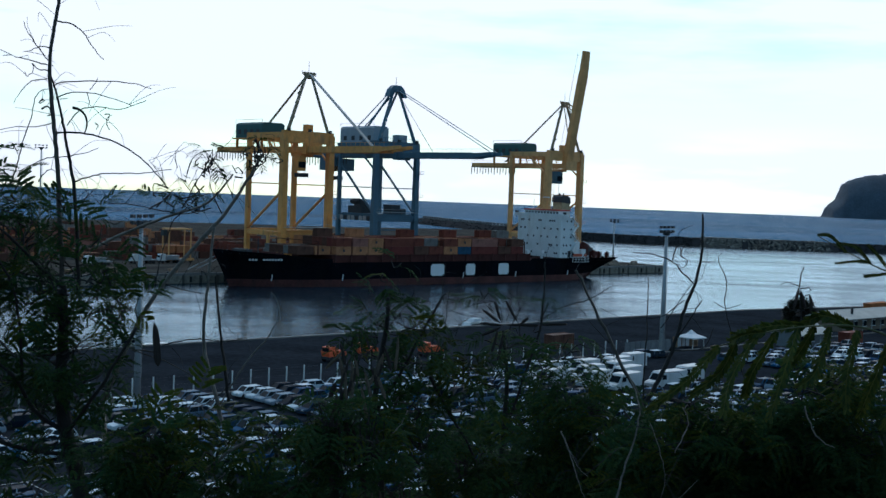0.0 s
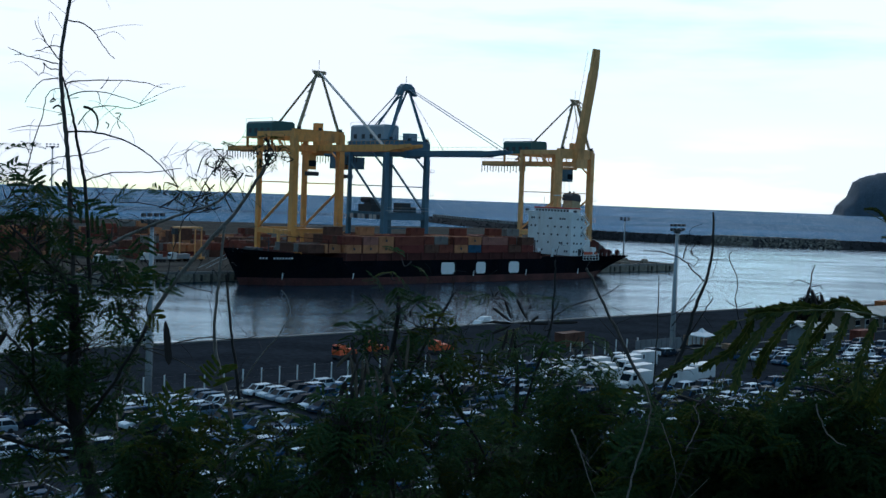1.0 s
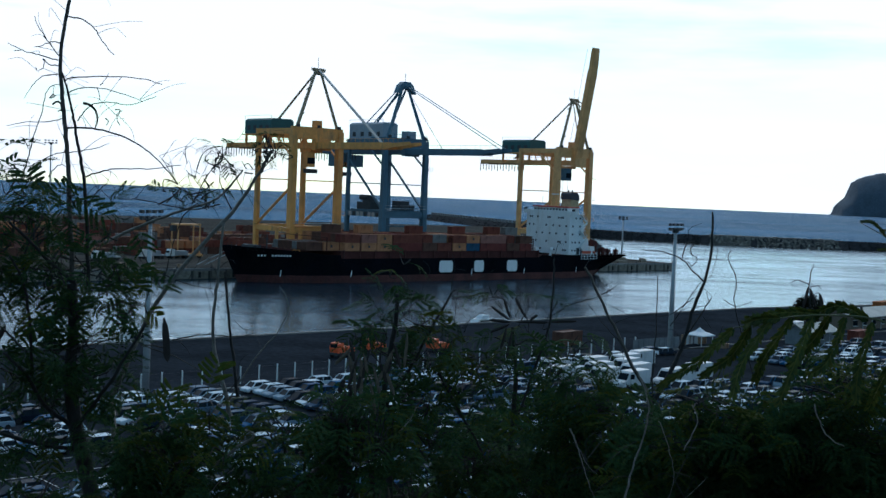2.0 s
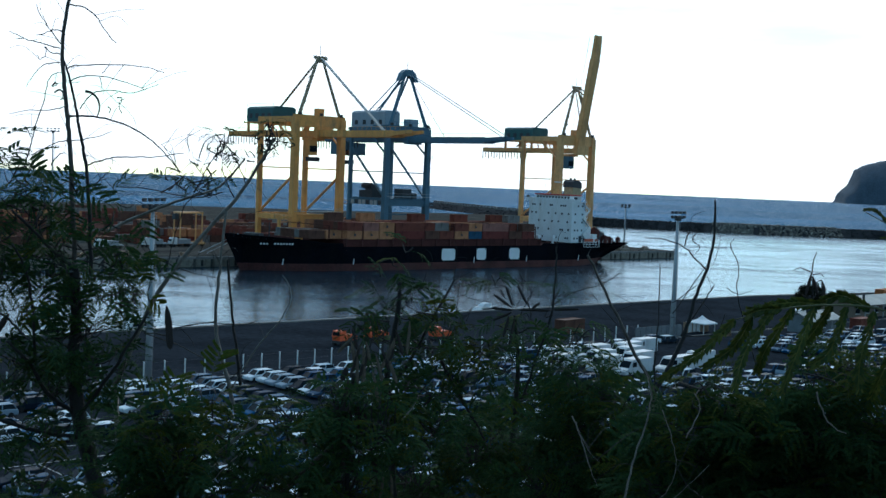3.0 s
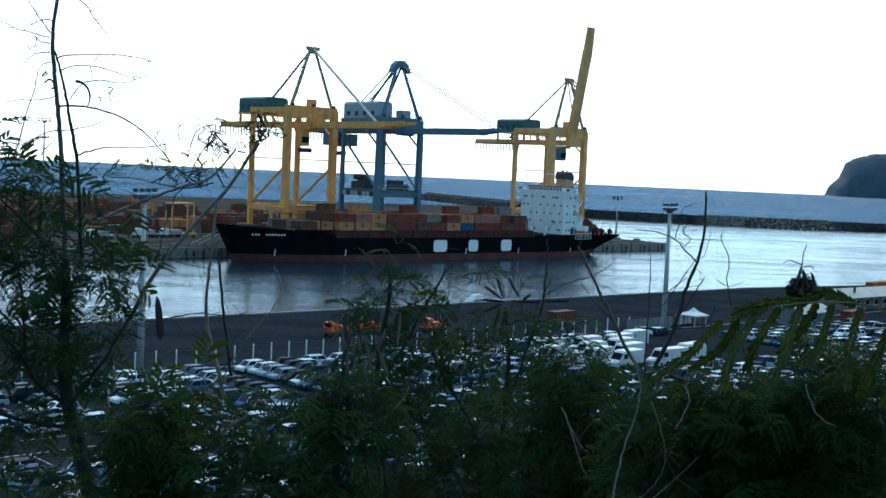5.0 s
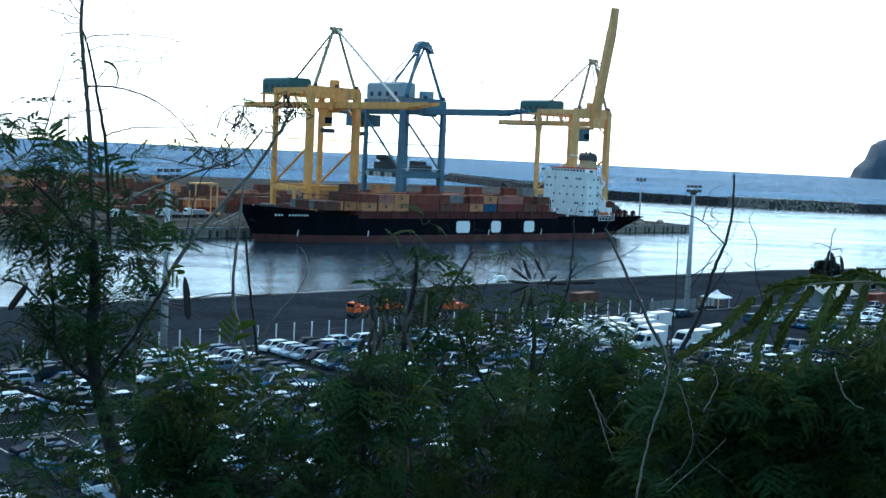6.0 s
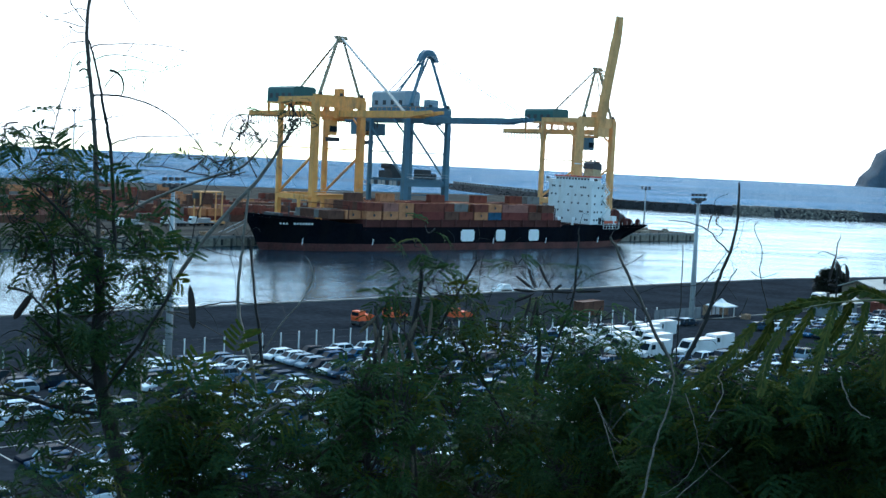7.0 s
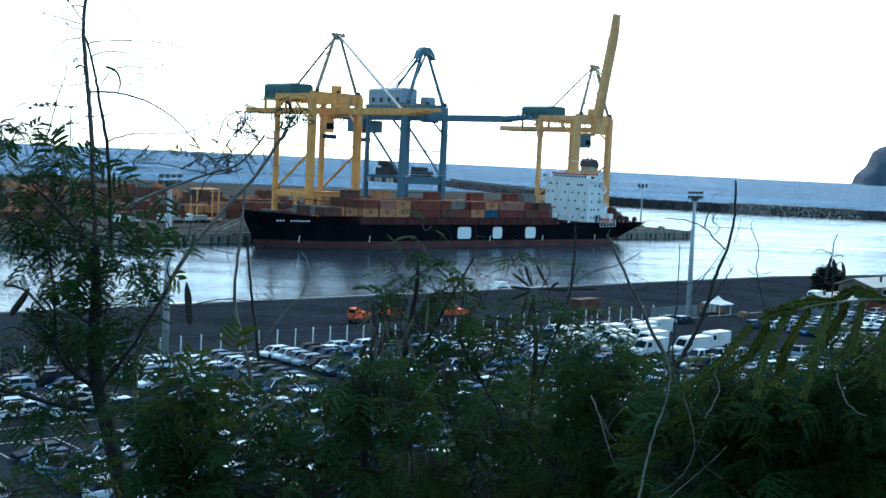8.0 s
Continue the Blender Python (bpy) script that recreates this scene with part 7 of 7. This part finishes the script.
stems.stem(0.0035, 0.0023, (0.999, 4.30, 29.716), (0.951, 4.30, 29.762), (0.915, 4.30, 29.796), (0.849, 4.30, 29.820), (0.777, 4.30, 29.823), bark=BARK_DARK)
stems.stem(0.0043, 0.0023, (0.919, 4.30, 29.486), (0.990, 4.30, 29.607), (1.025, 4.30, 29.668), bark=BARK_DARK, sprigs=2)
stems.stem(0.0021, 0.0015, (0.963, 4.30, 29.665), (0.882, 4.30, 29.602), (0.814, 4.30, 29.599), (0.736, 4.30, 29.586), (0.679, 4.30, 29.554), bark=BARK_DARK, sprigs=1)
stems.stem(0.0025, 0.0018, (0.885, 4.30, 29.563), (1.001, 4.30, 29.745), bark=BARK_DARK, sprigs=1)
stems.stem(0.0019, 0.0014, (0.711, 4.30, 29.506), (0.660, 4.30, 29.553), (0.596, 4.30, 29.629), bark=BARK_DARK, sprigs=1)
stems.stem(0.0029, 0.0020, (0.915, 4.30, 29.800), (0.928, 4.30, 29.849), (0.955, 4.30, 29.856), (0.941, 4.30, 29.821), (0.968, 4.30, 29.802), (0.955, 4.30, 29.778), (0.936, 4.30, 29.785), bark=BARK_DARK, sprigs=1)
stems.stem(0.0019, 0.0014, (0.992, 4.30, 29.725), (1.020, 4.30, 29.742), bark=BARK_DARK, sprigs=1)
stems.stem(0.0039, 0.0027, (0.752, 4.30, 29.319), (0.775, 4.30, 29.261), (0.816, 4.30, 29.223), bark=BARK_DARK, sprigs=1)
stems.stem(0.0047, 0.0033, (0.816, 4.30, 29.223), (0.864, 4.30, 29.245), (0.951, 4.30, 29.279), bark=BARK_DARK, sprigs=1)
stems.stem(0.0029, 0.0020, (0.928, 4.30, 29.486), (1.036, 4.30, 29.501), (1.070, 4.30, 29.572), bark=BARK_DARK, sprigs=1)
stems.clump(0.54, 4.30, 29.34, 0.09, 0.22, 0.06, 14)
stems.clump(0.65, 4.30, 29.27, 0.11, 0.22, 0.05, 24, "warm")
stems.clump(0.56, 4.30, 29.19, 0.13, 0.22, 0.08, 42)
stems.clump(0.47, 4.30, 29.42, 0.07, 0.22, 0.05, 6)
stems.clump(0.64, 4.30, 29.12, 0.17, 0.22, 0.09, 58)
stems.clump(0.52, 4.30, 28.94, 0.17, 0.22, 0.11, 76)
stems.clump(0.74, 4.30, 28.92, 0.19, 0.22, 0.10, 76)
stems.clump(0.76, 4.30, 29.20, 0.08, 0.22, 0.08, 20)
stems.clump(0.58, 4.30, 29.47, 0.05, 0.22, 0.05, 6)
stems.done()

dry = Plant(0.54, 3.1, "bare pale dry stems before the thicket")
dry.root(0.0039, 0.0022, (0.537, 3.10, 29.148), (0.555, 3.10, 29.279), (0.581, 3.10, 29.375), (0.594, 3.10, 29.440), (0.597, 3.10, 29.490), (0.564, 3.10, 29.568), bark=BARK_PALE)
dry.stem(0.0022, 0.0010, (0.402, 3.10, 29.417), (0.430, 3.10, 29.353), (0.452, 3.10, 29.289), (0.475, 3.10, 29.240), bark=BARK_PALE, sprigs=4)
dry.stem(0.0011, 0.0007, (0.413, 3.10, 29.403), (0.445, 3.10, 29.332), (0.475, 3.10, 29.305), bark=BARK_PALE, sprigs=4)
dry.stem(0.0014, 0.0007, (0.628, 3.10, 29.442), (0.657, 3.10, 29.364), (0.669, 3.10, 29.285), (0.637, 3.10, 29.218), (0.583, 3.10, 29.176), bark=BARK_PALE, sprigs=4)
dry.stem(0.0014, 0.0007, (0.612, 3.10, 29.163), (0.686, 3.10, 29.235), (0.753, 3.10, 29.306), bark=BARK_PALE, sprigs=4)
dry.done()

dense = Plant(1.05, 3.7, "dense dark green thicket of feathery leaves", fill=1.1)
dense.root(0.0134, 0.0067, (1.080, 3.70, 29.020), (1.054, 3.70, 29.158), (1.078, 3.70, 29.297), bark=BARK_DARK)
dense.stem(0.0024, 0.0017, (0.983, 3.00, 29.518), (1.003, 3.00, 29.464), (1.033, 3.00, 29.430), (1.061, 3.00, 29.418), bark=BARK_PALE)
dense.stem(0.0020, 0.0014, (0.670, 3.00, 29.393), (0.700, 3.00, 29.464), (0.684, 3.00, 29.505), bark=BARK_PALE)
dense.clump(0.83, 3.70, 29.26, 0.14, 0.22, 0.08, 60)
dense.clump(0.99, 3.70, 29.28, 0.14, 0.22, 0.07, 70)
dense.clump(1.18, 3.70, 29.31, 0.14, 0.22, 0.08, 70)
dense.clump(1.33, 3.70, 29.34, 0.10, 0.22, 0.09, 50)
dense.clump(0.78, 3.70, 29.10, 0.16, 0.22, 0.09, 74)
dense.clump(0.97, 3.70, 29.13, 0.16, 0.22, 0.10, 84)
dense.clump(1.17, 3.70, 29.15, 0.16, 0.22, 0.10, 84)
dense.clump(1.34, 3.70, 29.15, 0.12, 0.22, 0.11, 64)
dense.clump(1.31, 3.70, 29.50, 0.06, 0.22, 0.06, 20, "warm")
dense.clump(1.24, 3.70, 29.42, 0.08, 0.22, 0.04, 16)
dense.clump(0.88, 3.70, 29.40, 0.07, 0.22, 0.05, 16, "warm")
dense.clump(1.26, 3.70, 29.13, 0.10, 0.22, 0.08, 20, "warm")
dense.done()

sprig = Plant(1.37, 4.2, "bare sprig with hanging dark pods")
sprig.root(0.0046, 0.0027, (1.322, 4.20, 28.892), (1.327, 4.20, 29.246), (1.341, 4.20, 29.518), (1.338, 4.20, 29.672), (1.330, 4.20, 29.729), (1.343, 4.20, 29.802), bark=BARK_DARK)
sprig.stem(0.0025, 0.0017, (1.330, 4.20, 29.733), (1.293, 4.20, 29.746), (1.265, 4.20, 29.736), bark=BARK_DARK)
sprig.stem(0.0025, 0.0017, (1.335, 4.20, 29.725), (1.361, 4.20, 29.730), (1.373, 4.20, 29.719), bark=BARK_DARK)
sprig.stem(0.0025, 0.0017, (1.341, 4.20, 29.691), (1.363, 4.20, 29.707), (1.368, 4.20, 29.683), bark=BARK_DARK)
sprig.pod((1.327, 4.20, 29.725), (1.315, 4.20, 29.652), 0.0057)
sprig.pod((1.333, 4.20, 29.721), (1.358, 4.20, 29.657), 0.0057)
sprig.pod((1.366, 4.20, 29.708), (1.380, 4.20, 29.654), 0.0057)
sprig.pod((1.375, 4.20, 29.693), (1.375, 4.20, 29.643), 0.0057)
sprig.stem(0.0030, 0.0019, (1.221, 4.20, 29.241), (1.151, 4.20, 29.432), (1.083, 4.20, 29.649), (1.083, 4.20, 29.737), (1.050, 4.20, 29.812), (1.063, 4.20, 29.839), bark=BARK_DARK)
sprig.stem(0.0019, 0.0015, (1.044, 4.20, 29.668), (1.085, 4.20, 29.649), (1.139, 4.20, 29.668), bark=BARK_DARK)
sprig.done()

deep = Plant(-0.17, 6.0, "dark green scrub further down the slope")
deep.root(0.0245, 0.0109, (-0.140, 6.00, 28.269), (-0.161, 6.00, 28.437), (-0.193, 6.00, 28.547), bark=BARK_DARK)
deep.clump(-0.54, 6.00, 28.31, 0.35, 0.45, 0.11, 40, "coarse", scale=1.15)
deep.clump(-0.16, 6.00, 28.41, 0.30, 0.45, 0.15, 70, "coarse", scale=1.15)
deep.clump(-0.34, 6.00, 28.65, 0.19, 0.45, 0.11, 30, "coarse", scale=1.15)
deep.done()

deep = Plant(0.52, 6.0, "dark green scrub further down the slope")
deep.root(0.0245, 0.0109, (0.552, 6.00, 28.300), (0.529, 6.00, 28.468), (0.496, 6.00, 28.579), bark=BARK_DARK)
deep.clump(0.25, 6.00, 28.43, 0.30, 0.45, 0.16, 80, "coarse", scale=1.15)
deep.clump(0.61, 6.00, 28.47, 0.30, 0.45, 0.19, 90, "coarse", scale=1.15)
deep.clump(0.46, 6.00, 28.80, 0.22, 0.45, 0.11, 40, "coarse", scale=1.15)
deep.done()

deep = Plant(1.21, 6.0, "dark green scrub further down the slope")
deep.root(0.0245, 0.0109, (1.243, 6.00, 28.332), (1.219, 6.00, 28.500), (1.185, 6.00, 28.610), bark=BARK_DARK)
deep.clump(0.97, 6.00, 28.52, 0.30, 0.45, 0.22, 110, "coarse", scale=1.15)
deep.clump(1.30, 6.00, 28.62, 0.27, 0.45, 0.22, 110, "coarse", scale=1.15)
deep.clump(1.14, 6.00, 28.83, 0.22, 0.45, 0.11, 50, "coarse", scale=1.15)
deep.done()

deep = Plant(1.90, 6.0, "dark green scrub further down the slope")
deep.root(0.0245, 0.0109, (1.934, 6.00, 28.363), (1.909, 6.00, 28.531), (1.874, 6.00, 28.642), bark=BARK_DARK)
deep.clump(1.63, 6.00, 28.63, 0.30, 0.45, 0.24, 120, "coarse", scale=1.15)
deep.clump(1.95, 6.00, 28.67, 0.30, 0.45, 0.24, 120, "coarse", scale=1.15)
deep.clump(2.20, 6.00, 28.69, 0.19, 0.45, 0.24, 80, "coarse", scale=1.15)
deep.done()


# ---- an arching leaf close by, which the wind lifts and drops ----
def near_leaf(name, pivot, arch, sides, label, size, thick):
    """One large twice-divided leaf; its parts are in the space of the pivot."""
    F = thing(name, pose(*pivot), label, "leaf branch", "wind-blown leaf branches near the viewer")
    o = Vector(pivot)
    line = bend([Vector(p) - o for p in arch], 6)
    n = len(line)
    part("midrib", Shape().tube(line, [thick * (1 - 0.7 * i / (n - 1)) for i in range(n)], 5), mat("green_midrib", (0.09, 0.1, 0.04), 0.6), F, smooth=True)
    for pts in sides:
        root = Vector(pts[0])
        reach = RNG.uniform(0.82, 1.14)
        pts = [root + (Vector(p) - root) * reach + Vector(RNG.normal(0, 0.006, 3)) * k for k, p in enumerate(pts)]
        rib = bend([p - o for p in pts], 9)
        S = Shape()
        S.tube(rib, 0.0012, 3)
        m = len(rib)
        for i in range(m * 3):
            f = i / (m * 3 - 1)
            k = min(int(f * (m - 1)), m - 2)
            p = rib[k].lerp(rib[k + 1], f * (m - 1) - k)
            d = (rib[k + 1] - rib[k]).normalized()
            w = d.cross(Vector((0.2, 1, 0.2))).normalized()
            for s in (-1, 1):
                l = (w * s * 0.62 + d * 0.62 + Vector((0, RNG.uniform(-0.5, 0.5), -0.12))).normalized()
                z = size * (0.55 + 0.65 * math.sin(math.pi * min(1, 0.2 + f * 0.72))) * RNG.uniform(0.6, 1.25)
                e = d * size * 0.34
                b = p + l * z
                S.add([p, p + l * z * 0.4 - e, b, p + l * z * 0.5 + e], [(0, 1, 2, 3)])
        part("leaflet_spray", S, LEAF_NEAR, F)
    return F


LEAF_NEAR = mat("near_green_leaf", (0.08, 0.12, 0.03), 0.5, var=0.3, scale=8, bump=0.0, island=True, spread=1, trans=0.25, spec=0.15,
                palette=[(0.034, 0.056, 0.012), (0.07, 0.086, 0.014), (0.045, 0.064, 0.013), (0.095, 0.1, 0.018), (0.03, 0.05, 0.012)])
host = Plant(1.25, 2.3, "leaning shrub stem bearing arching leaves")
host.root(0.012, 0.006, (1.12, 2.22, 29.2), (1.0, 2.2, 29.68), (0.99, 2.05, 29.95), bark=BARK)
host.clump(1.25, 2.35, 28.9, 0.2, 0.15, 0.2, 30)
host.done()
arching_leaf = near_leaf(
    "arching_leaf", (1.0, 2.2, 29.68),
    [(1.0, 2.2, 29.68), (0.932, 2.2, 29.743), (0.828, 2.19, 29.789), (0.728, 2.18, 29.791), (0.638, 2.17, 29.777), (0.555, 2.16, 29.751)],
    [[(0.555, 2.16, 29.751), (0.503, 2.14, 29.698), (0.447, 2.13, 29.65)], [(0.623, 2.17, 29.774), (0.577, 2.14, 29.711), (0.531, 2.12, 29.648)],
     [(0.661, 2.18, 29.778), (0.628, 2.2, 29.708), (0.611, 2.22, 29.662)], [(0.698, 2.18, 29.785), (0.673, 2.15, 29.706), (0.633, 2.13, 29.633)],
     [(0.759, 2.19, 29.789), (0.729, 2.16, 29.698), (0.702, 2.15, 29.651)], [(0.809, 2.19, 29.785), (0.785, 2.17, 29.69), (0.759, 2.15, 29.638)],
     [(0.584, 2.16, 29.757), (0.548, 2.18, 29.7), (0.506, 2.2, 29.647)], [(0.728, 2.18, 29.789), (0.698, 2.21, 29.717), (0.672, 2.23, 29.65)],
     [(0.87, 2.19, 29.77), (0.845, 2.2, 29.69), (0.82, 2.2, 29.63)], [(0.638, 2.17, 29.777), (0.6, 2.15, 29.775), (0.55, 2.14, 29.762)],
     [(0.71, 2.18, 29.79), (0.66, 2.2, 29.79), (0.6, 2.21, 29.772)], [(0.8, 2.19, 29.79), (0.755, 2.21, 29.797), (0.7, 2.22, 29.785)],
     [(0.9, 2.19, 29.76), (0.885, 2.18, 29.68), (0.865, 2.17, 29.6)]],
    "arching green feathery leaf swaying close by", 0.0135, 0.0028)
side_leaf = near_leaf(
    "side_leaf", (0.85, 2.0, 29.89),
    [(0.85, 2.0, 29.89), (0.79, 2.0, 29.9), (0.73, 2.0, 29.925), (0.668, 2.0, 29.955)],
    [[(0.79, 2.0, 29.9), (0.765, 2.0, 29.93), (0.745, 2.0, 29.95)], [(0.79, 2.0, 29.9), (0.76, 2.0, 29.895), (0.735, 2.0, 29.885)],
     [(0.755, 2.0, 29.915), (0.735, 2.0, 29.94), (0.715, 2.0, 29.955)], [(0.755, 2.0, 29.915), (0.725, 2.0, 29.91), (0.7, 2.0, 29.905)],
     [(0.715, 2.0, 29.93), (0.695, 2.0, 29.945), (0.66, 2.0, 29.962)]],
    "dark feathery leaf tip swaying at close range", 0.0042, 0.0018)


SHRUB_DARK = mat("dark_evergreen_leaf", (0.02, 0.023, 0.015), 0.7, var=0.4, scale=2, bump=0.0, spec=0.1)


def ball_shrub():
    """A rounded clipped shrub standing by the sheds."""
    B = thing("round_shrub", hb(56.3, -158.3, 2.5), "dark rounded shrub by the shed", "shrub")
    part("trunk", Shape().tube([(0, 0, 0), (0.1, 0, 0.8), (0, 0, 1.8)], [0.22, 0.18, 0.12], 7), BARK_DARK, B)
    spots = []
    for _ in range(420):
        q = RNG.normal(0, 1, 3)
        q /= np.linalg.norm(q)
        spots.append((q * np.array((3.3, 3.0, 2.3)) * RNG.uniform(0.3, 1.0) ** 0.4 + np.array((0, 0, 2.6)), q + RNG.normal(0, 0.4, 3), RNG.uniform(6, 10)))
    tagged(part("crown", leaf_mesh("crown", spots, COARSE, SHRUB_DARK), None, B), kind="stuff")


ball_shrub()


# ---- what the wind moves ----
def motions():
    """Degrees by which the arching leaf lifts, and metres by which the side leaf drifts, time by time."""
    lift = [(0.0, 0.3), (0.3, 1.0), (0.6, 5.6), (0.9, 5.6), (1.2, 5.2), (1.5, 3.9), (1.7, 4.2), (2.2, 3.4), (2.8, 2.6), (3.1, 3.2), (3.5, 3.2), (4.0, 2.8), (4.7, 1.6), (5.3, 0.8), (5.6, 2.8), (6.0, 2.4), (6.5, 0.0), (7.0, -1.6), (7.5, -2.6), (8.0, -2.4)]
    walk(arching_leaf, [(t, pose(1.0, 2.2, 29.68, 0, a, 0)) for t, a in lift])
    drift = [(0.0, 0.0, 0.0), (0.3, 0.055, 0.005), (0.5, 0.16, 0.02), (0.8, 0.075, 0.045), (1.0, 0.055, 0.04), (1.5, 0.05, 0.022), (3.0, 0.05, 0.02), (3.5, 0.048, 0.025), (4.2, 0.06, 0.02), (5.3, 0.18, 0.01), (8.0, 0.2, 0.0)]
    walk(side_leaf, [(t, pose(0.85 + x, 2.0, 29.89 + z, 0, 0, 0)) for t, x, z in drift])


motions()
